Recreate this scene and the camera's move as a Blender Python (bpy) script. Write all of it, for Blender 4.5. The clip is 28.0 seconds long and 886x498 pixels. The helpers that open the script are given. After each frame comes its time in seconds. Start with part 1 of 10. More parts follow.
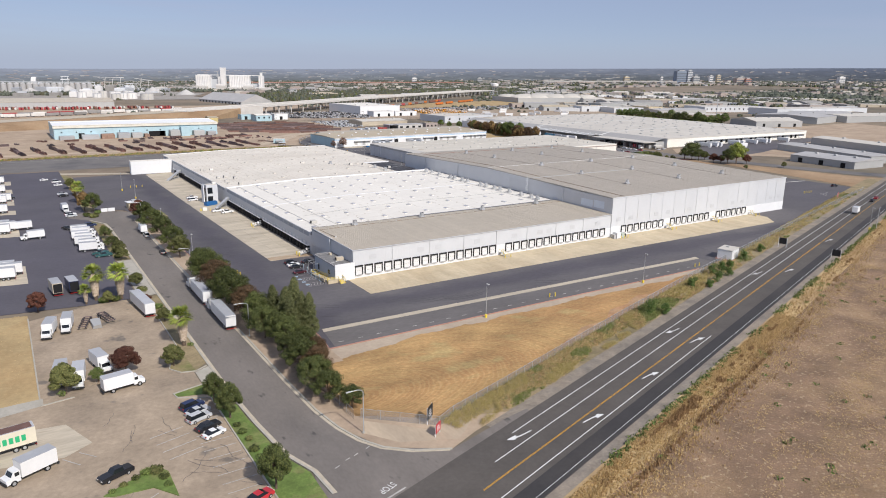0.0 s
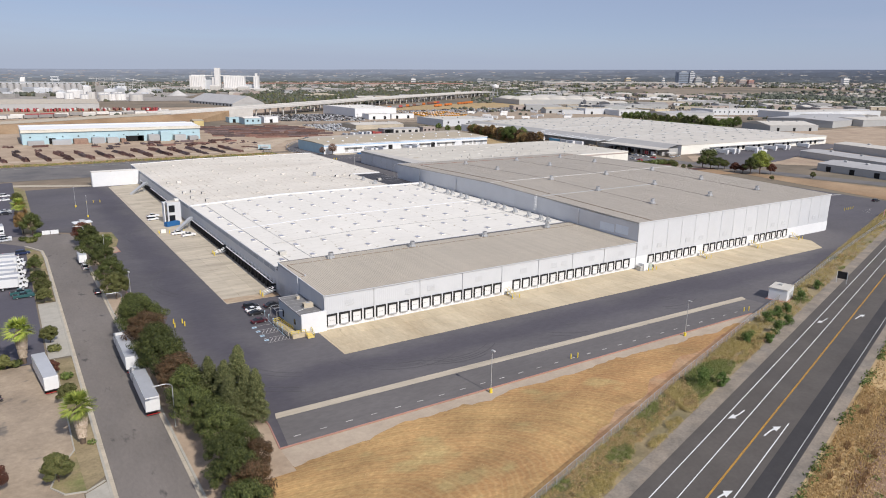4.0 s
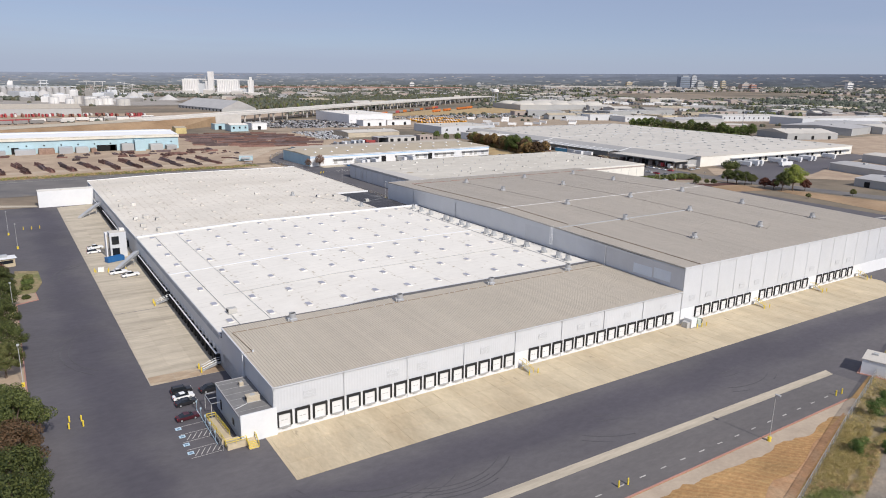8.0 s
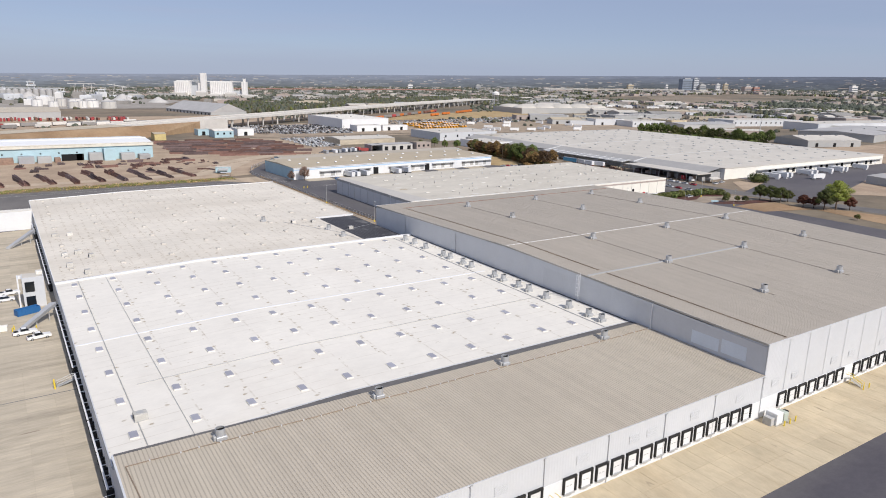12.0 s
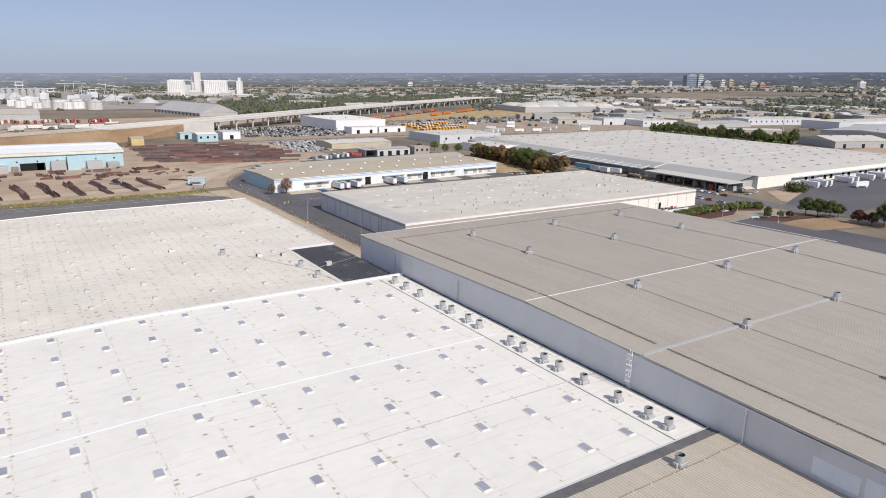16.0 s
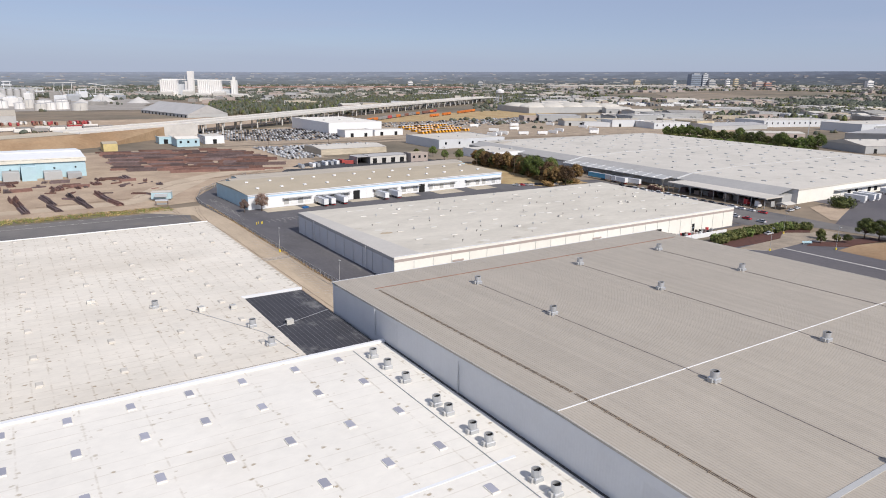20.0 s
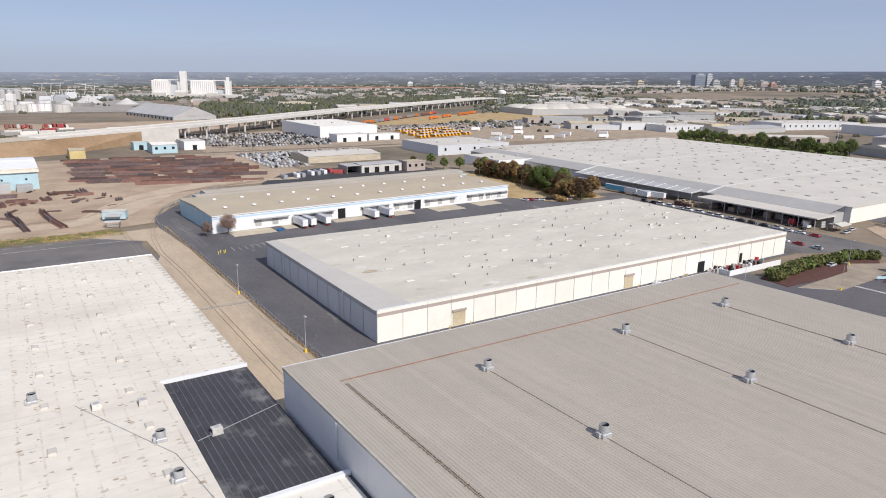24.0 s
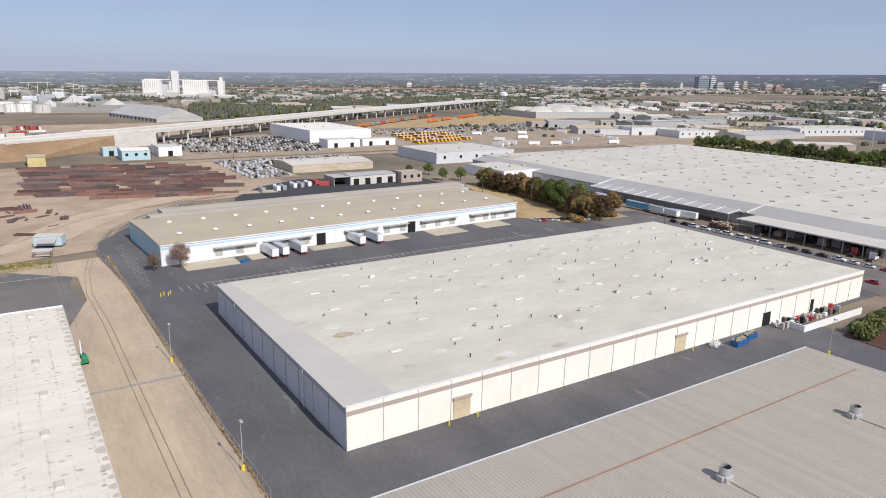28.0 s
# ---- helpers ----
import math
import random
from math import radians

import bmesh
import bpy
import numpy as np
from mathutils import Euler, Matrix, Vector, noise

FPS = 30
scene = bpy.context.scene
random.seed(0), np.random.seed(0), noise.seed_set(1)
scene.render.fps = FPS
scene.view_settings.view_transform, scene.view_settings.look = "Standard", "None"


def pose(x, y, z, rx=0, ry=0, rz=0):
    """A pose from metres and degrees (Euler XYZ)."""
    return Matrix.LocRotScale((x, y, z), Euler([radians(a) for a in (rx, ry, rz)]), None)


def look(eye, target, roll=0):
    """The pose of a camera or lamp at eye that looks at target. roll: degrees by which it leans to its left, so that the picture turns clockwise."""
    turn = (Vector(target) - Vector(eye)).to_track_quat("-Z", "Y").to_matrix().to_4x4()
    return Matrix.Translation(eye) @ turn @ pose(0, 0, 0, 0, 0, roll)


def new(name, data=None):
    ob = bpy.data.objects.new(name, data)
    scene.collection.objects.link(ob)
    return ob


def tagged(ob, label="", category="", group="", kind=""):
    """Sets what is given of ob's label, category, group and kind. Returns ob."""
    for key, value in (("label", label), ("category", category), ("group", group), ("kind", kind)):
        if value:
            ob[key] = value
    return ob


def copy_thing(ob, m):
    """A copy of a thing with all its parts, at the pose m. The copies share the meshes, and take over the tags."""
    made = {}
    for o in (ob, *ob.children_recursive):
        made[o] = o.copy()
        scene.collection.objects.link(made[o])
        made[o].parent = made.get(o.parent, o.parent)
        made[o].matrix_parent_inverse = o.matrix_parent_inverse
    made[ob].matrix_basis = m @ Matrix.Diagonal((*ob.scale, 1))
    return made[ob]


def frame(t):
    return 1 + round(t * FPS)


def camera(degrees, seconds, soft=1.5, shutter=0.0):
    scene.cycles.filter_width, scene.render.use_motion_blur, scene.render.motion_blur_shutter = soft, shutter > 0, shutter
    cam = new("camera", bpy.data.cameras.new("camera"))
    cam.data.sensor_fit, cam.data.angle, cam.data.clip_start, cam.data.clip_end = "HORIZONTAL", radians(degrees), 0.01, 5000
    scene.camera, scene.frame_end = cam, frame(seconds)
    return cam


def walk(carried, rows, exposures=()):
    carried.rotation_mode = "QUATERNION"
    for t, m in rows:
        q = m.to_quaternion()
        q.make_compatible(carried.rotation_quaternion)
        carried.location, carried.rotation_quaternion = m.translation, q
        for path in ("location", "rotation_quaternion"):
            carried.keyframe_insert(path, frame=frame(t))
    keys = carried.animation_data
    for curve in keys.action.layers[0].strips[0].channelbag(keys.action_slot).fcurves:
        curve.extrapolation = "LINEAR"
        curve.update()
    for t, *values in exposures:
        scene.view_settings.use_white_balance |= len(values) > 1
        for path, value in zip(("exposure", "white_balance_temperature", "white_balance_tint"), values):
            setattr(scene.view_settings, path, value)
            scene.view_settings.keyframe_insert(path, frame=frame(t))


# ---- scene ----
cam = camera(66.2, 28.0, soft=1.0)
PATH = [
    (0, (-90.009, -191.683, 65.492), (-88.956, -190.061, 64.984), 0.9),
    (1, (-84.164, -183.189, 65.489), (-83.11, -181.568, 64.979), 0.9),
    (2, (-78.005, -174.34, 65.51), (-76.951, -172.719, 65.0), 1.0),
    (3, (-71.487, -164.949, 65.567), (-70.432, -163.327, 65.059), 1.0),
    (3.5, (-68.125, -160.075, 65.59), (-67.07, -158.453, 65.083), 1.0),
    (5.5, (-54.457, -139.864, 65.944), (-53.399, -138.242, 65.442), 1.0),
    (6, (-51.042, -134.726, 65.986), (-49.984, -133.103, 65.486), 1.0),
    (7, (-44.165, -124.336, 66.084), (-43.106, -122.714, 65.586), 1.0),
    (8, (-37.166, -113.809, 66.227), (-36.106, -112.186, 65.731), 1.1),
    (9, (-29.941, -103.292, 66.377), (-28.881, -101.67, 65.884), 1.0),
    (10, (-22.924, -92.682, 66.62), (-21.863, -91.06, 66.128), 1.1),
    (11, (-16.017, -81.873, 67.015), (-14.956, -80.251, 66.523), 1.1),
    (12, (-9.129, -71.125, 67.292), (-8.066, -69.504, 66.801), 1.2),
    (12.5, (-5.567, -65.8, 67.355), (-4.505, -64.178, 66.864), 1.2),
    (14.5, (8.751, -44.386, 68.058), (9.81, -42.763, 67.564), 1.0),
    (15, (12.418, -38.836, 68.096), (13.478, -37.214, 67.6), 1.0),
    (16, (19.885, -27.577, 68.072), (20.944, -25.955, 67.574), 0.9),
    (17, (27.414, -16.65, 68.11), (28.472, -15.028, 67.611), 0.9),
    (18, (34.844, -5.929, 68.182), (35.9, -4.306, 67.681), 0.9),
    (19, (42.118, 4.861, 68.317), (43.174, 6.483, 67.815), 0.9),
    (20, (49.275, 15.569, 68.552), (50.332, 17.192, 68.051), 0.9),
    (21, (56.414, 26.13, 68.76), (57.47, 27.754, 68.261), 0.8),
    (21.5, (60.022, 31.507, 68.761), (61.078, 33.13, 68.261), 0.9),
    (23.5, (74.82, 53.803, 68.394), (75.877, 55.425, 67.894), 0.9),
    (24, (78.532, 59.326, 68.345), (79.588, 60.949, 67.845), 0.9),
    (25, (85.883, 70.292, 68.291), (86.939, 71.915, 67.791), 1.0),
    (26, (93.173, 81.255, 68.227), (94.23, 82.878, 67.728), 1.1),
    (27, (100.387, 92.432, 68.128), (101.444, 94.055, 67.63), 1.2),
    (28, (107.447, 103.631, 67.985), (108.506, 105.253, 67.488), 1.2),
]
walk(cam, [(t, look(eye, target, roll)) for t, eye, target, roll in PATH], [(0, 0.0, 6430, 11.5), (5, -0.03, 6430, 11.5), (12, -0.04, 6430, 11.5), (18, 0.0, 6430, 11.5), (24, 0.06, 6430, 11.5), (28, 0.06, 6430, 11.5)])

# ---- daylight ----
SUN_DIR = Vector((0.11, -1.0, 0.86)).normalized()
world = bpy.data.worlds.new("sky")
scene.world = world
world.use_nodes = True
_n = world.node_tree.nodes
_sky = _n.new("ShaderNodeTexSky")
_sky.sky_type = "NISHITA"
_sky.sun_disc = False
_sky.sun_elevation = math.asin(SUN_DIR.z)
_sky.sun_rotation = math.atan2(SUN_DIR.x, SUN_DIR.y)
_sky.air_density, _sky.dust_density, _sky.ozone_density = 1.0, 0.0, 5.0
_sky.altitude = 2500
_veil = _n.new("ShaderNodeMix")
_veil.data_type = "RGBA"
_veil.inputs[0].default_value = 0.70
_veil.inputs[7].default_value = (3.75, 4.2, 5.6, 1)
world.node_tree.links.new(_sky.outputs[0], _veil.inputs[6])
# thin streaks of high cloud, and a duller band of dust low over the plain
_tc = _n.new("ShaderNodeTexCoord")
_map = _n.new("ShaderNodeMapping")
_map.inputs["Scale"].default_value = (1.6, 1.6, 26)
_cl = _n.new("ShaderNodeTexNoise")
_cl.inputs["Scale"].default_value, _cl.inputs["Detail"].default_value = 1.3, 3.0
_lk = world.node_tree.links
_lk.new(_tc.outputs["Generated"], _map.inputs[0])
_lk.new(_map.outputs[0], _cl.inputs["Vector"])
_sep = _n.new("ShaderNodeSeparateXYZ")
_lk.new(_tc.outputs["Generated"], _sep.inputs[0])


def _range(src, lo, hi, a, b):
    n = _n.new("ShaderNodeMapRange")
    n.interpolation_type = "SMOOTHSTEP"
    for k, v in zip((1, 2, 3, 4), (lo, hi, a, b)):
        n.inputs[k].default_value = v
    _lk.new(src, n.inputs[0])
    return n.outputs[0]


def _over(fac, base, colour):
    n = _n.new("ShaderNodeMix")
    n.data_type = "RGBA"
    _lk.new(fac, n.inputs[0])
    _lk.new(base, n.inputs[6])
    n.inputs[7].default_value = (*colour, 1)
    return n.outputs[2]


_c = _over(_range(_cl.outputs["Fac"], 0.42, 0.66, 0.0, 0.35), _veil.outputs[2], (4.2, 4.75, 6.3))
_c = _over(_range(_sep.outputs["Z"], 0.0, 0.055, 0.8, 0.0), _c, (3.85, 4.42, 5.7))
_lk.new(_c, _n["Background"].inputs[0])
_n["Background"].inputs[1].default_value = 0.10
sun = new("sun", bpy.data.lights.new("sun", "SUN"))
sun.data.energy, sun.data.angle, sun.data.color = 4.2, radians(0.53), (1.0, 0.95, 0.88)
sun.matrix_world = look(SUN_DIR * 400, (0, 0, 0))
scene.view_settings.exposure = 0.0

# ---- materials ----
def mat(name, col, rough=0.85, metal=0.0, var=0.18, big=0.06, fine=1.6, rnd=0.0, bump=0.0, col2=None, cover=0.5, sharp=0.12, spot=None, spot_scale=0.5, spot_amount=0.3, spec=0.4, stretch=(1, 1, 1), rows=0.0, swirl=None, ribs=None, lanes=None):
    """A surface with two scales of variation over the world's metres, a second colour in patches, and spots."""
    m = bpy.data.materials.new(name)
    m.use_nodes = True
    nt = m.node_tree
    N, K = nt.nodes, nt.links
    bsdf = N["Principled BSDF"]
    bsdf.inputs["Roughness"].default_value = rough
    bsdf.inputs["Metallic"].default_value = metal
    bsdf.inputs["Specular IOR Level"].default_value = spec
    geo = N.new("ShaderNodeNewGeometry")
    mapping = N.new("ShaderNodeMapping")
    mapping.inputs["Scale"].default_value = stretch
    K.new(geo.outputs["Position"], mapping.inputs[0])

    def tex(scale, detail=4.0, rough_=0.6):
        n = N.new("ShaderNodeTexNoise")
        n.inputs["Scale"].default_value = scale
        n.inputs["Detail"].default_value = detail
        n.inputs["Roughness"].default_value = rough_
        K.new(mapping.outputs[0], n.inputs["Vector"])
        return n.outputs["Fac"]

    def mix(fac, a, b, kind="MIX"):
        n = N.new("ShaderNodeMix")
        n.data_type, n.blend_type = "RGBA", kind
        for sock, v in ((n.inputs[0], fac), (n.inputs[6], a), (n.inputs[7], b)):
            if isinstance(v, (int, float)):
                sock.default_value = v
            elif isinstance(v, tuple):
                sock.default_value = (*v, 1)
            else:
                K.new(v, sock)
        return n.outputs[2]

    def ramp(src, lo, hi, a=0.0, b=1.0):
        n = N.new("ShaderNodeMapRange")
        n.inputs[1].default_value, n.inputs[2].default_value = lo, hi
        n.inputs[3].default_value, n.inputs[4].default_value = a, b
        K.new(src, n.inputs[0])
        return n.outputs[0]

    out = col
    if col2:
        out = mix(ramp(tex(big, 6.0, 0.65), 1 - cover - sharp, 1 - cover + sharp), out, col2)
    if spot:
        out = mix(ramp(tex(spot_scale, 3.0, 0.55), 0.72 - spot_amount * 0.4, 0.80 - spot_amount * 0.4, 0, 0.85), out, spot)
    if rows and spot:
        # blotches gathered along sheet laps, which run along y
        sep = N.new("ShaderNodeSeparateXYZ")
        K.new(geo.outputs["Position"], sep.inputs[0])
        w1 = N.new("ShaderNodeMath")
        w1.operation = "PINGPONG"
        w1.inputs[1].default_value = rows / 2
        lap = N.new("ShaderNodeMath")
        lap.operation = "SUBTRACT"
        lap.inputs[1].default_value = 5.6
        K.new(sep.outputs["X"], lap.inputs[0])
        K.new(lap.outputs[0], w1.inputs[0])
        near_ = ramp(w1.outputs[0], 0.3, 1.1 if rows > 5 else 1.2, 1.0, 0.07 if rows > 5 else 0.12)
        vor = N.new("ShaderNodeTexVoronoi")
        vor.inputs["Scale"].default_value = 0.72 if rows > 5 else 0.78
        K.new(mapping.outputs[0], vor.inputs["Vector"])
        pick = N.new("ShaderNodeSeparateColor")
        K.new(vor.outputs["Color"], pick.inputs[0])
        line_ = N.new("ShaderNodeMath")
        line_.operation = "LESS_THAN"
        scaled = N.new("ShaderNodeMath")
        scaled.operation = "MULTIPLY"
        scaled.inputs[1].default_value = 0.85 if rows > 5 else 0.8
        K.new(near_, scaled.inputs[0])
        K.new(pick.outputs[0], line_.inputs[0])
        K.new(scaled.outputs[0], line_.inputs[1])
        line_ = line_.outputs[0]
        wob = N.new("ShaderNodeMath")
        wob.operation = "ADD"
        K.new(vor.outputs["Distance"], wob.inputs[0])
        K.new(ramp(tex(2.2, 2.0), 0.2, 0.8, -0.12, 0.14), wob.inputs[1])
        blot = ramp(wob.outputs[0], 0.15, 0.32, 0.95, 0.0)
        keep = N.new("ShaderNodeMath")
        keep.operation = "MULTIPLY"
        K.new(ramp(tex(0.06, 3.0, 0.55), 0.36, 0.52, 0.4, 1.0), keep.inputs[0])
        K.new(blot, keep.inputs[1])
        blot = keep.outputs[0]
        mul = N.new("ShaderNodeMath")
        mul.operation = "MULTIPLY"
        K.new(line_, mul.inputs[0])
        K.new(blot, mul.inputs[1])
        # the sheets' laps, which run along x
        w2 = N.new("ShaderNodeMath")
        w2.operation = "PINGPONG"
        w2.inputs[1].default_value = 1.55
        K.new(sep.outputs["Y"], w2.inputs[0])
        seam = N.new("ShaderNodeMath")
        seam.operation = "MULTIPLY"
        K.new(ramp(w2.outputs[0], 0.05, 0.16, 0.30, 0.0), seam.inputs[0])
        K.new(ramp(tex(0.11, 3.0, 0.6), 0.40, 0.62), seam.inputs[1])
        out = mix(seam.outputs[0], out, spot)
        # long drip lines along y, broken and of unequal strength
        drip = N.new("ShaderNodeMath")
        drip.operation = "MULTIPLY"
        K.new(ramp(w1.outputs[0], 0.05, 0.24, 0.5, 0.0), drip.inputs[0])
        K.new(ramp(tex(0.34, 4.0, 0.65), 0.46, 0.66), drip.inputs[1])
        out = mix(drip.outputs[0], out, spot)
        out = mix(mul.outputs[0], out, spot)
    if ribs:
        # dust lies in the valleys between the roof's ribs
        sep = N.new("ShaderNodeSeparateXYZ")
        K.new(geo.outputs["Position"], sep.inputs[0])
        off_ = N.new("ShaderNodeMath")
        off_.operation = "SUBTRACT"
        off_.inputs[1].default_value = ribs[0]
        K.new(sep.outputs["X"], off_.inputs[0])
        pp = N.new("ShaderNodeMath")
        pp.operation = "PINGPONG"
        pp.inputs[1].default_value = 0.304
        K.new(off_.outputs[0], pp.inputs[0])
        out = mix(ramp(pp.outputs[0], 0.055, 0.10, 0.85, 0.0), out, ribs[1])
    if swirl:
        wave = N.new("ShaderNodeTexWave")
        wave.wave_type, wave.rings_direction = "RINGS", "Z"
        wave.inputs["Scale"].default_value = 0.16
        wave.inputs["Distortion"].default_value = 9.0
        wave.inputs["Detail"].default_value = 3.0
        wave.inputs["Detail Scale"].default_value = 0.25
        shift = N.new("ShaderNodeMapping")
        shift.inputs["Location"].default_value = (-swirl[0], -swirl[1], 0)
        shift.inputs["Scale"].default_value = (0.45, 1.0, 1.0)
        K.new(geo.outputs["Position"], shift.inputs[0])
        K.new(shift.outputs[0], wave.inputs["Vector"])
        out = mix(ramp(wave.outputs["Fac"], 0.3, 0.9, 0.0, 0.2), out, (0.33, 0.16, 0.065))
        fine_ = N.new("ShaderNodeTexWave")
        fine_.wave_type, fine_.rings_direction = "RINGS", "Z"
        for key_, v_ in (("Scale", 0.5), ("Distortion", 12.0), ("Detail", 3.0), ("Detail Scale", 0.3)):
            fine_.inputs[key_].default_value = v_
        K.new(shift.outputs[0], fine_.inputs["Vector"])
        out = mix(ramp(fine_.outputs["Fac"], 0.5, 0.95, 0.0, 0.15), out, (0.60, 0.45, 0.22))
    if lanes:
        # lanes blackened by tyres, with ragged edges
        sep = N.new("ShaderNodeSeparateXYZ")
        K.new(geo.outputs["Position"], sep.inputs[0])
        for axis, mid, half in lanes[1]:
            far_ = N.new("ShaderNodeMath")
            far_.operation = "SUBTRACT"
            far_.inputs[1].default_value = mid
            K.new(sep.outputs[axis], far_.inputs[0])
            rag = N.new("ShaderNodeMath")
            rag.operation = "ADD"
            K.new(far_.outputs[0], rag.inputs[0])
            K.new(ramp(tex(0.05, 3.0, 0.6), 0.2, 0.8, -half * 0.8, half * 0.8), rag.inputs[1])
            ab = N.new("ShaderNodeMath")
            ab.operation = "ABSOLUTE"
            K.new(rag.outputs[0], ab.inputs[0])
            out = mix(ramp(ab.outputs[0], half * 0.35, half * 1.15, 0.75, 0.0), out, lanes[0])
    n1, n2 = tex(big * 2.3, 5.0), tex(fine, 5.0, 0.7)
    if var:
        for src, amount in ((n1, var), (n2, var * 0.8)):
            g = ramp(src, 0.25, 0.75, 1 - amount, 1 + amount)
            comb = N.new("ShaderNodeCombineColor")
            for i in range(3):
                K.new(g, comb.inputs[i])
            out = mix(1.0, out, comb.outputs[0], "MULTIPLY")
    if rnd:
        info = N.new("ShaderNodeObjectInfo")
        g = ramp(info.outputs["Random"], 0, 1, 1 - rnd, 1 + rnd)
        comb = N.new("ShaderNodeCombineColor")
        for i in range(3):
            K.new(g, comb.inputs[i])
        out = mix(1.0, out, comb.outputs[0], "MULTIPLY")
    if isinstance(out, tuple):
        bsdf.inputs["Base Color"].default_value = (*out, 1)
    else:
        K.new(out, bsdf.inputs["Base Color"])
    if bump:
        b = N.new("ShaderNodeBump")
        b.inputs["Strength"].default_value, b.inputs["Distance"].default_value = 0.6, bump
        K.new(n2, b.inputs["Height"])
        K.new(b.outputs[0], bsdf.inputs["Normal"])
    return m


def leaf_mat(name, col, col2, rnd=0.25):
    """Foliage: colour differs from leaf clump to leaf clump and from tree to tree."""
    m = bpy.data.materials.new(name)
    m.use_nodes = True
    N, K = m.node_tree.nodes, m.node_tree.links
    bsdf = N["Principled BSDF"]
    bsdf.inputs["Roughness"].default_value = 0.65
    bsdf.inputs["Specular IOR Level"].default_value = 0.25
    geo, info = N.new("ShaderNodeNewGeometry"), N.new("ShaderNodeObjectInfo")
    n = N.new("ShaderNodeMix")
    n.data_type = "RGBA"
    n.inputs[6].default_value, n.inputs[7].default_value = (*col, 1), (*col2, 1)
    K.new(geo.outputs["Random Per Island"], n.inputs[0])
    r = N.new("ShaderNodeMapRange")
    r.inputs[3].default_value, r.inputs[4].default_value = 1 - rnd, 1 + rnd
    K.new(info.outputs["Random"], r.inputs[0])
    comb = N.new("ShaderNodeCombineColor")
    for i in range(3):
        K.new(r.outputs[0], comb.inputs[i])
    k = N.new("ShaderNodeMix")
    k.data_type, k.blend_type = "RGBA", "MULTIPLY"
    k.inputs[0].default_value = 1
    K.new(n.outputs[2], k.inputs[6])
    K.new(comb.outputs[0], k.inputs[7])
    K.new(k.outputs[2], bsdf.inputs["Base Color"])
    return m


M_GROUND = mat("far_earth", (0.27, 0.205, 0.145), 0.95, big=0.004, fine=0.05, var=0.3, col2=(0.14, 0.125, 0.09), cover=0.5, sharp=0.15)
M_DIRT = mat("bare_earth", (0.43, 0.33, 0.235), 0.95, big=0.03, fine=0.7, var=0.18, col2=(0.345, 0.255, 0.18), cover=0.45, bump=0.05)
M_TAN = mat("tan_gravel", (0.47, 0.375, 0.27), 0.95, big=0.06, fine=1.2, var=0.14, col2=(0.36, 0.29, 0.215), cover=0.42, stretch=(1, 0.25, 1))
M_ASPHALT = mat("dark_asphalt", (0.090, 0.084, 0.096), 0.9, big=0.013, fine=0.8, var=0.17, col2=(0.138, 0.128, 0.127), cover=0.48, sharp=0.2, bump=0.01, spot=(0.155, 0.145, 0.138), spot_scale=0.09, spot_amount=0.1, stretch=(0.6, 1, 1), lanes=((0.076, 0.070, 0.084), (("X", -25.0, 6.0), ("Y", -25.0, 6.5))))
M_SAND = mat("pale_sand", (0.45, 0.365, 0.275), 0.95, big=0.08, fine=1.2, var=0.12, col2=(0.38, 0.30, 0.225), cover=0.4)
M_RAIL = mat("sunken_rail", (0.27, 0.21, 0.155), 0.8, var=0.2)
M_COURT = mat("court_asphalt", (0.095, 0.091, 0.099), 0.9, big=0.03, fine=1.2, var=0.22, col2=(0.15, 0.142, 0.14), cover=0.45, sharp=0.2, spot=(0.21, 0.20, 0.185), spot_scale=0.16, spot_amount=0.16, stretch=(1, 0.5, 1))
M_LANE = mat("tyre_darkened_lane", (0.046, 0.043, 0.043), 0.9, big=0.05, fine=1.2, var=0.14, col2=(0.062, 0.056, 0.052), cover=0.4)
M_SHOULDER = mat("grey_gravel", (0.275, 0.23, 0.18), 0.95, big=0.1, fine=1.8, var=0.3, col2=(0.21, 0.185, 0.155), cover=0.45)
M_SEAM = mat("pale_felt_seam", (0.14, 0.14, 0.15), 0.9, var=0.3, fine=0.5)
M_BACKROAD = mat("back_road_asphalt", (0.17, 0.158, 0.148), 0.92, big=0.03, fine=1.2, var=0.15, col2=(0.10, 0.097, 0.10), cover=0.4, spot=(0.24, 0.20, 0.15), spot_scale=0.08, spot_amount=0.12)
M_GRAVELGREY = mat("grey_aggregate", (0.50, 0.48, 0.455), 0.95, big=0.03, fine=0.2, var=0.12)
M_TRACK = mat("pale_dirt_track", (0.49, 0.395, 0.29), 0.95, big=0.05, fine=0.8, var=0.12, col2=(0.42, 0.33, 0.24), cover=0.4)
M_CONDUIT = mat("brown_grey_conduit", (0.27, 0.24, 0.215), 0.7)
M_WEEDBED = mat("weedy_earth", (0.30, 0.235, 0.135), 0.97, big=0.08, fine=1.5, var=0.3, col2=(0.20, 0.17, 0.09), cover=0.45)
M_BARK = mat("red_bark", (0.10, 0.045, 0.035), 0.95, big=0.2, fine=2.0, var=0.25)
M_ASPHALT_LOT = mat("bluish_lot_asphalt", (0.092, 0.086, 0.104), 0.9, big=0.02, fine=0.8, var=0.14, col2=(0.105, 0.098, 0.108), cover=0.4, sharp=0.2)
M_ASPHALT_DK = mat("tyre_blackened_asphalt", (0.092, 0.088, 0.094), 0.9, var=0.2)
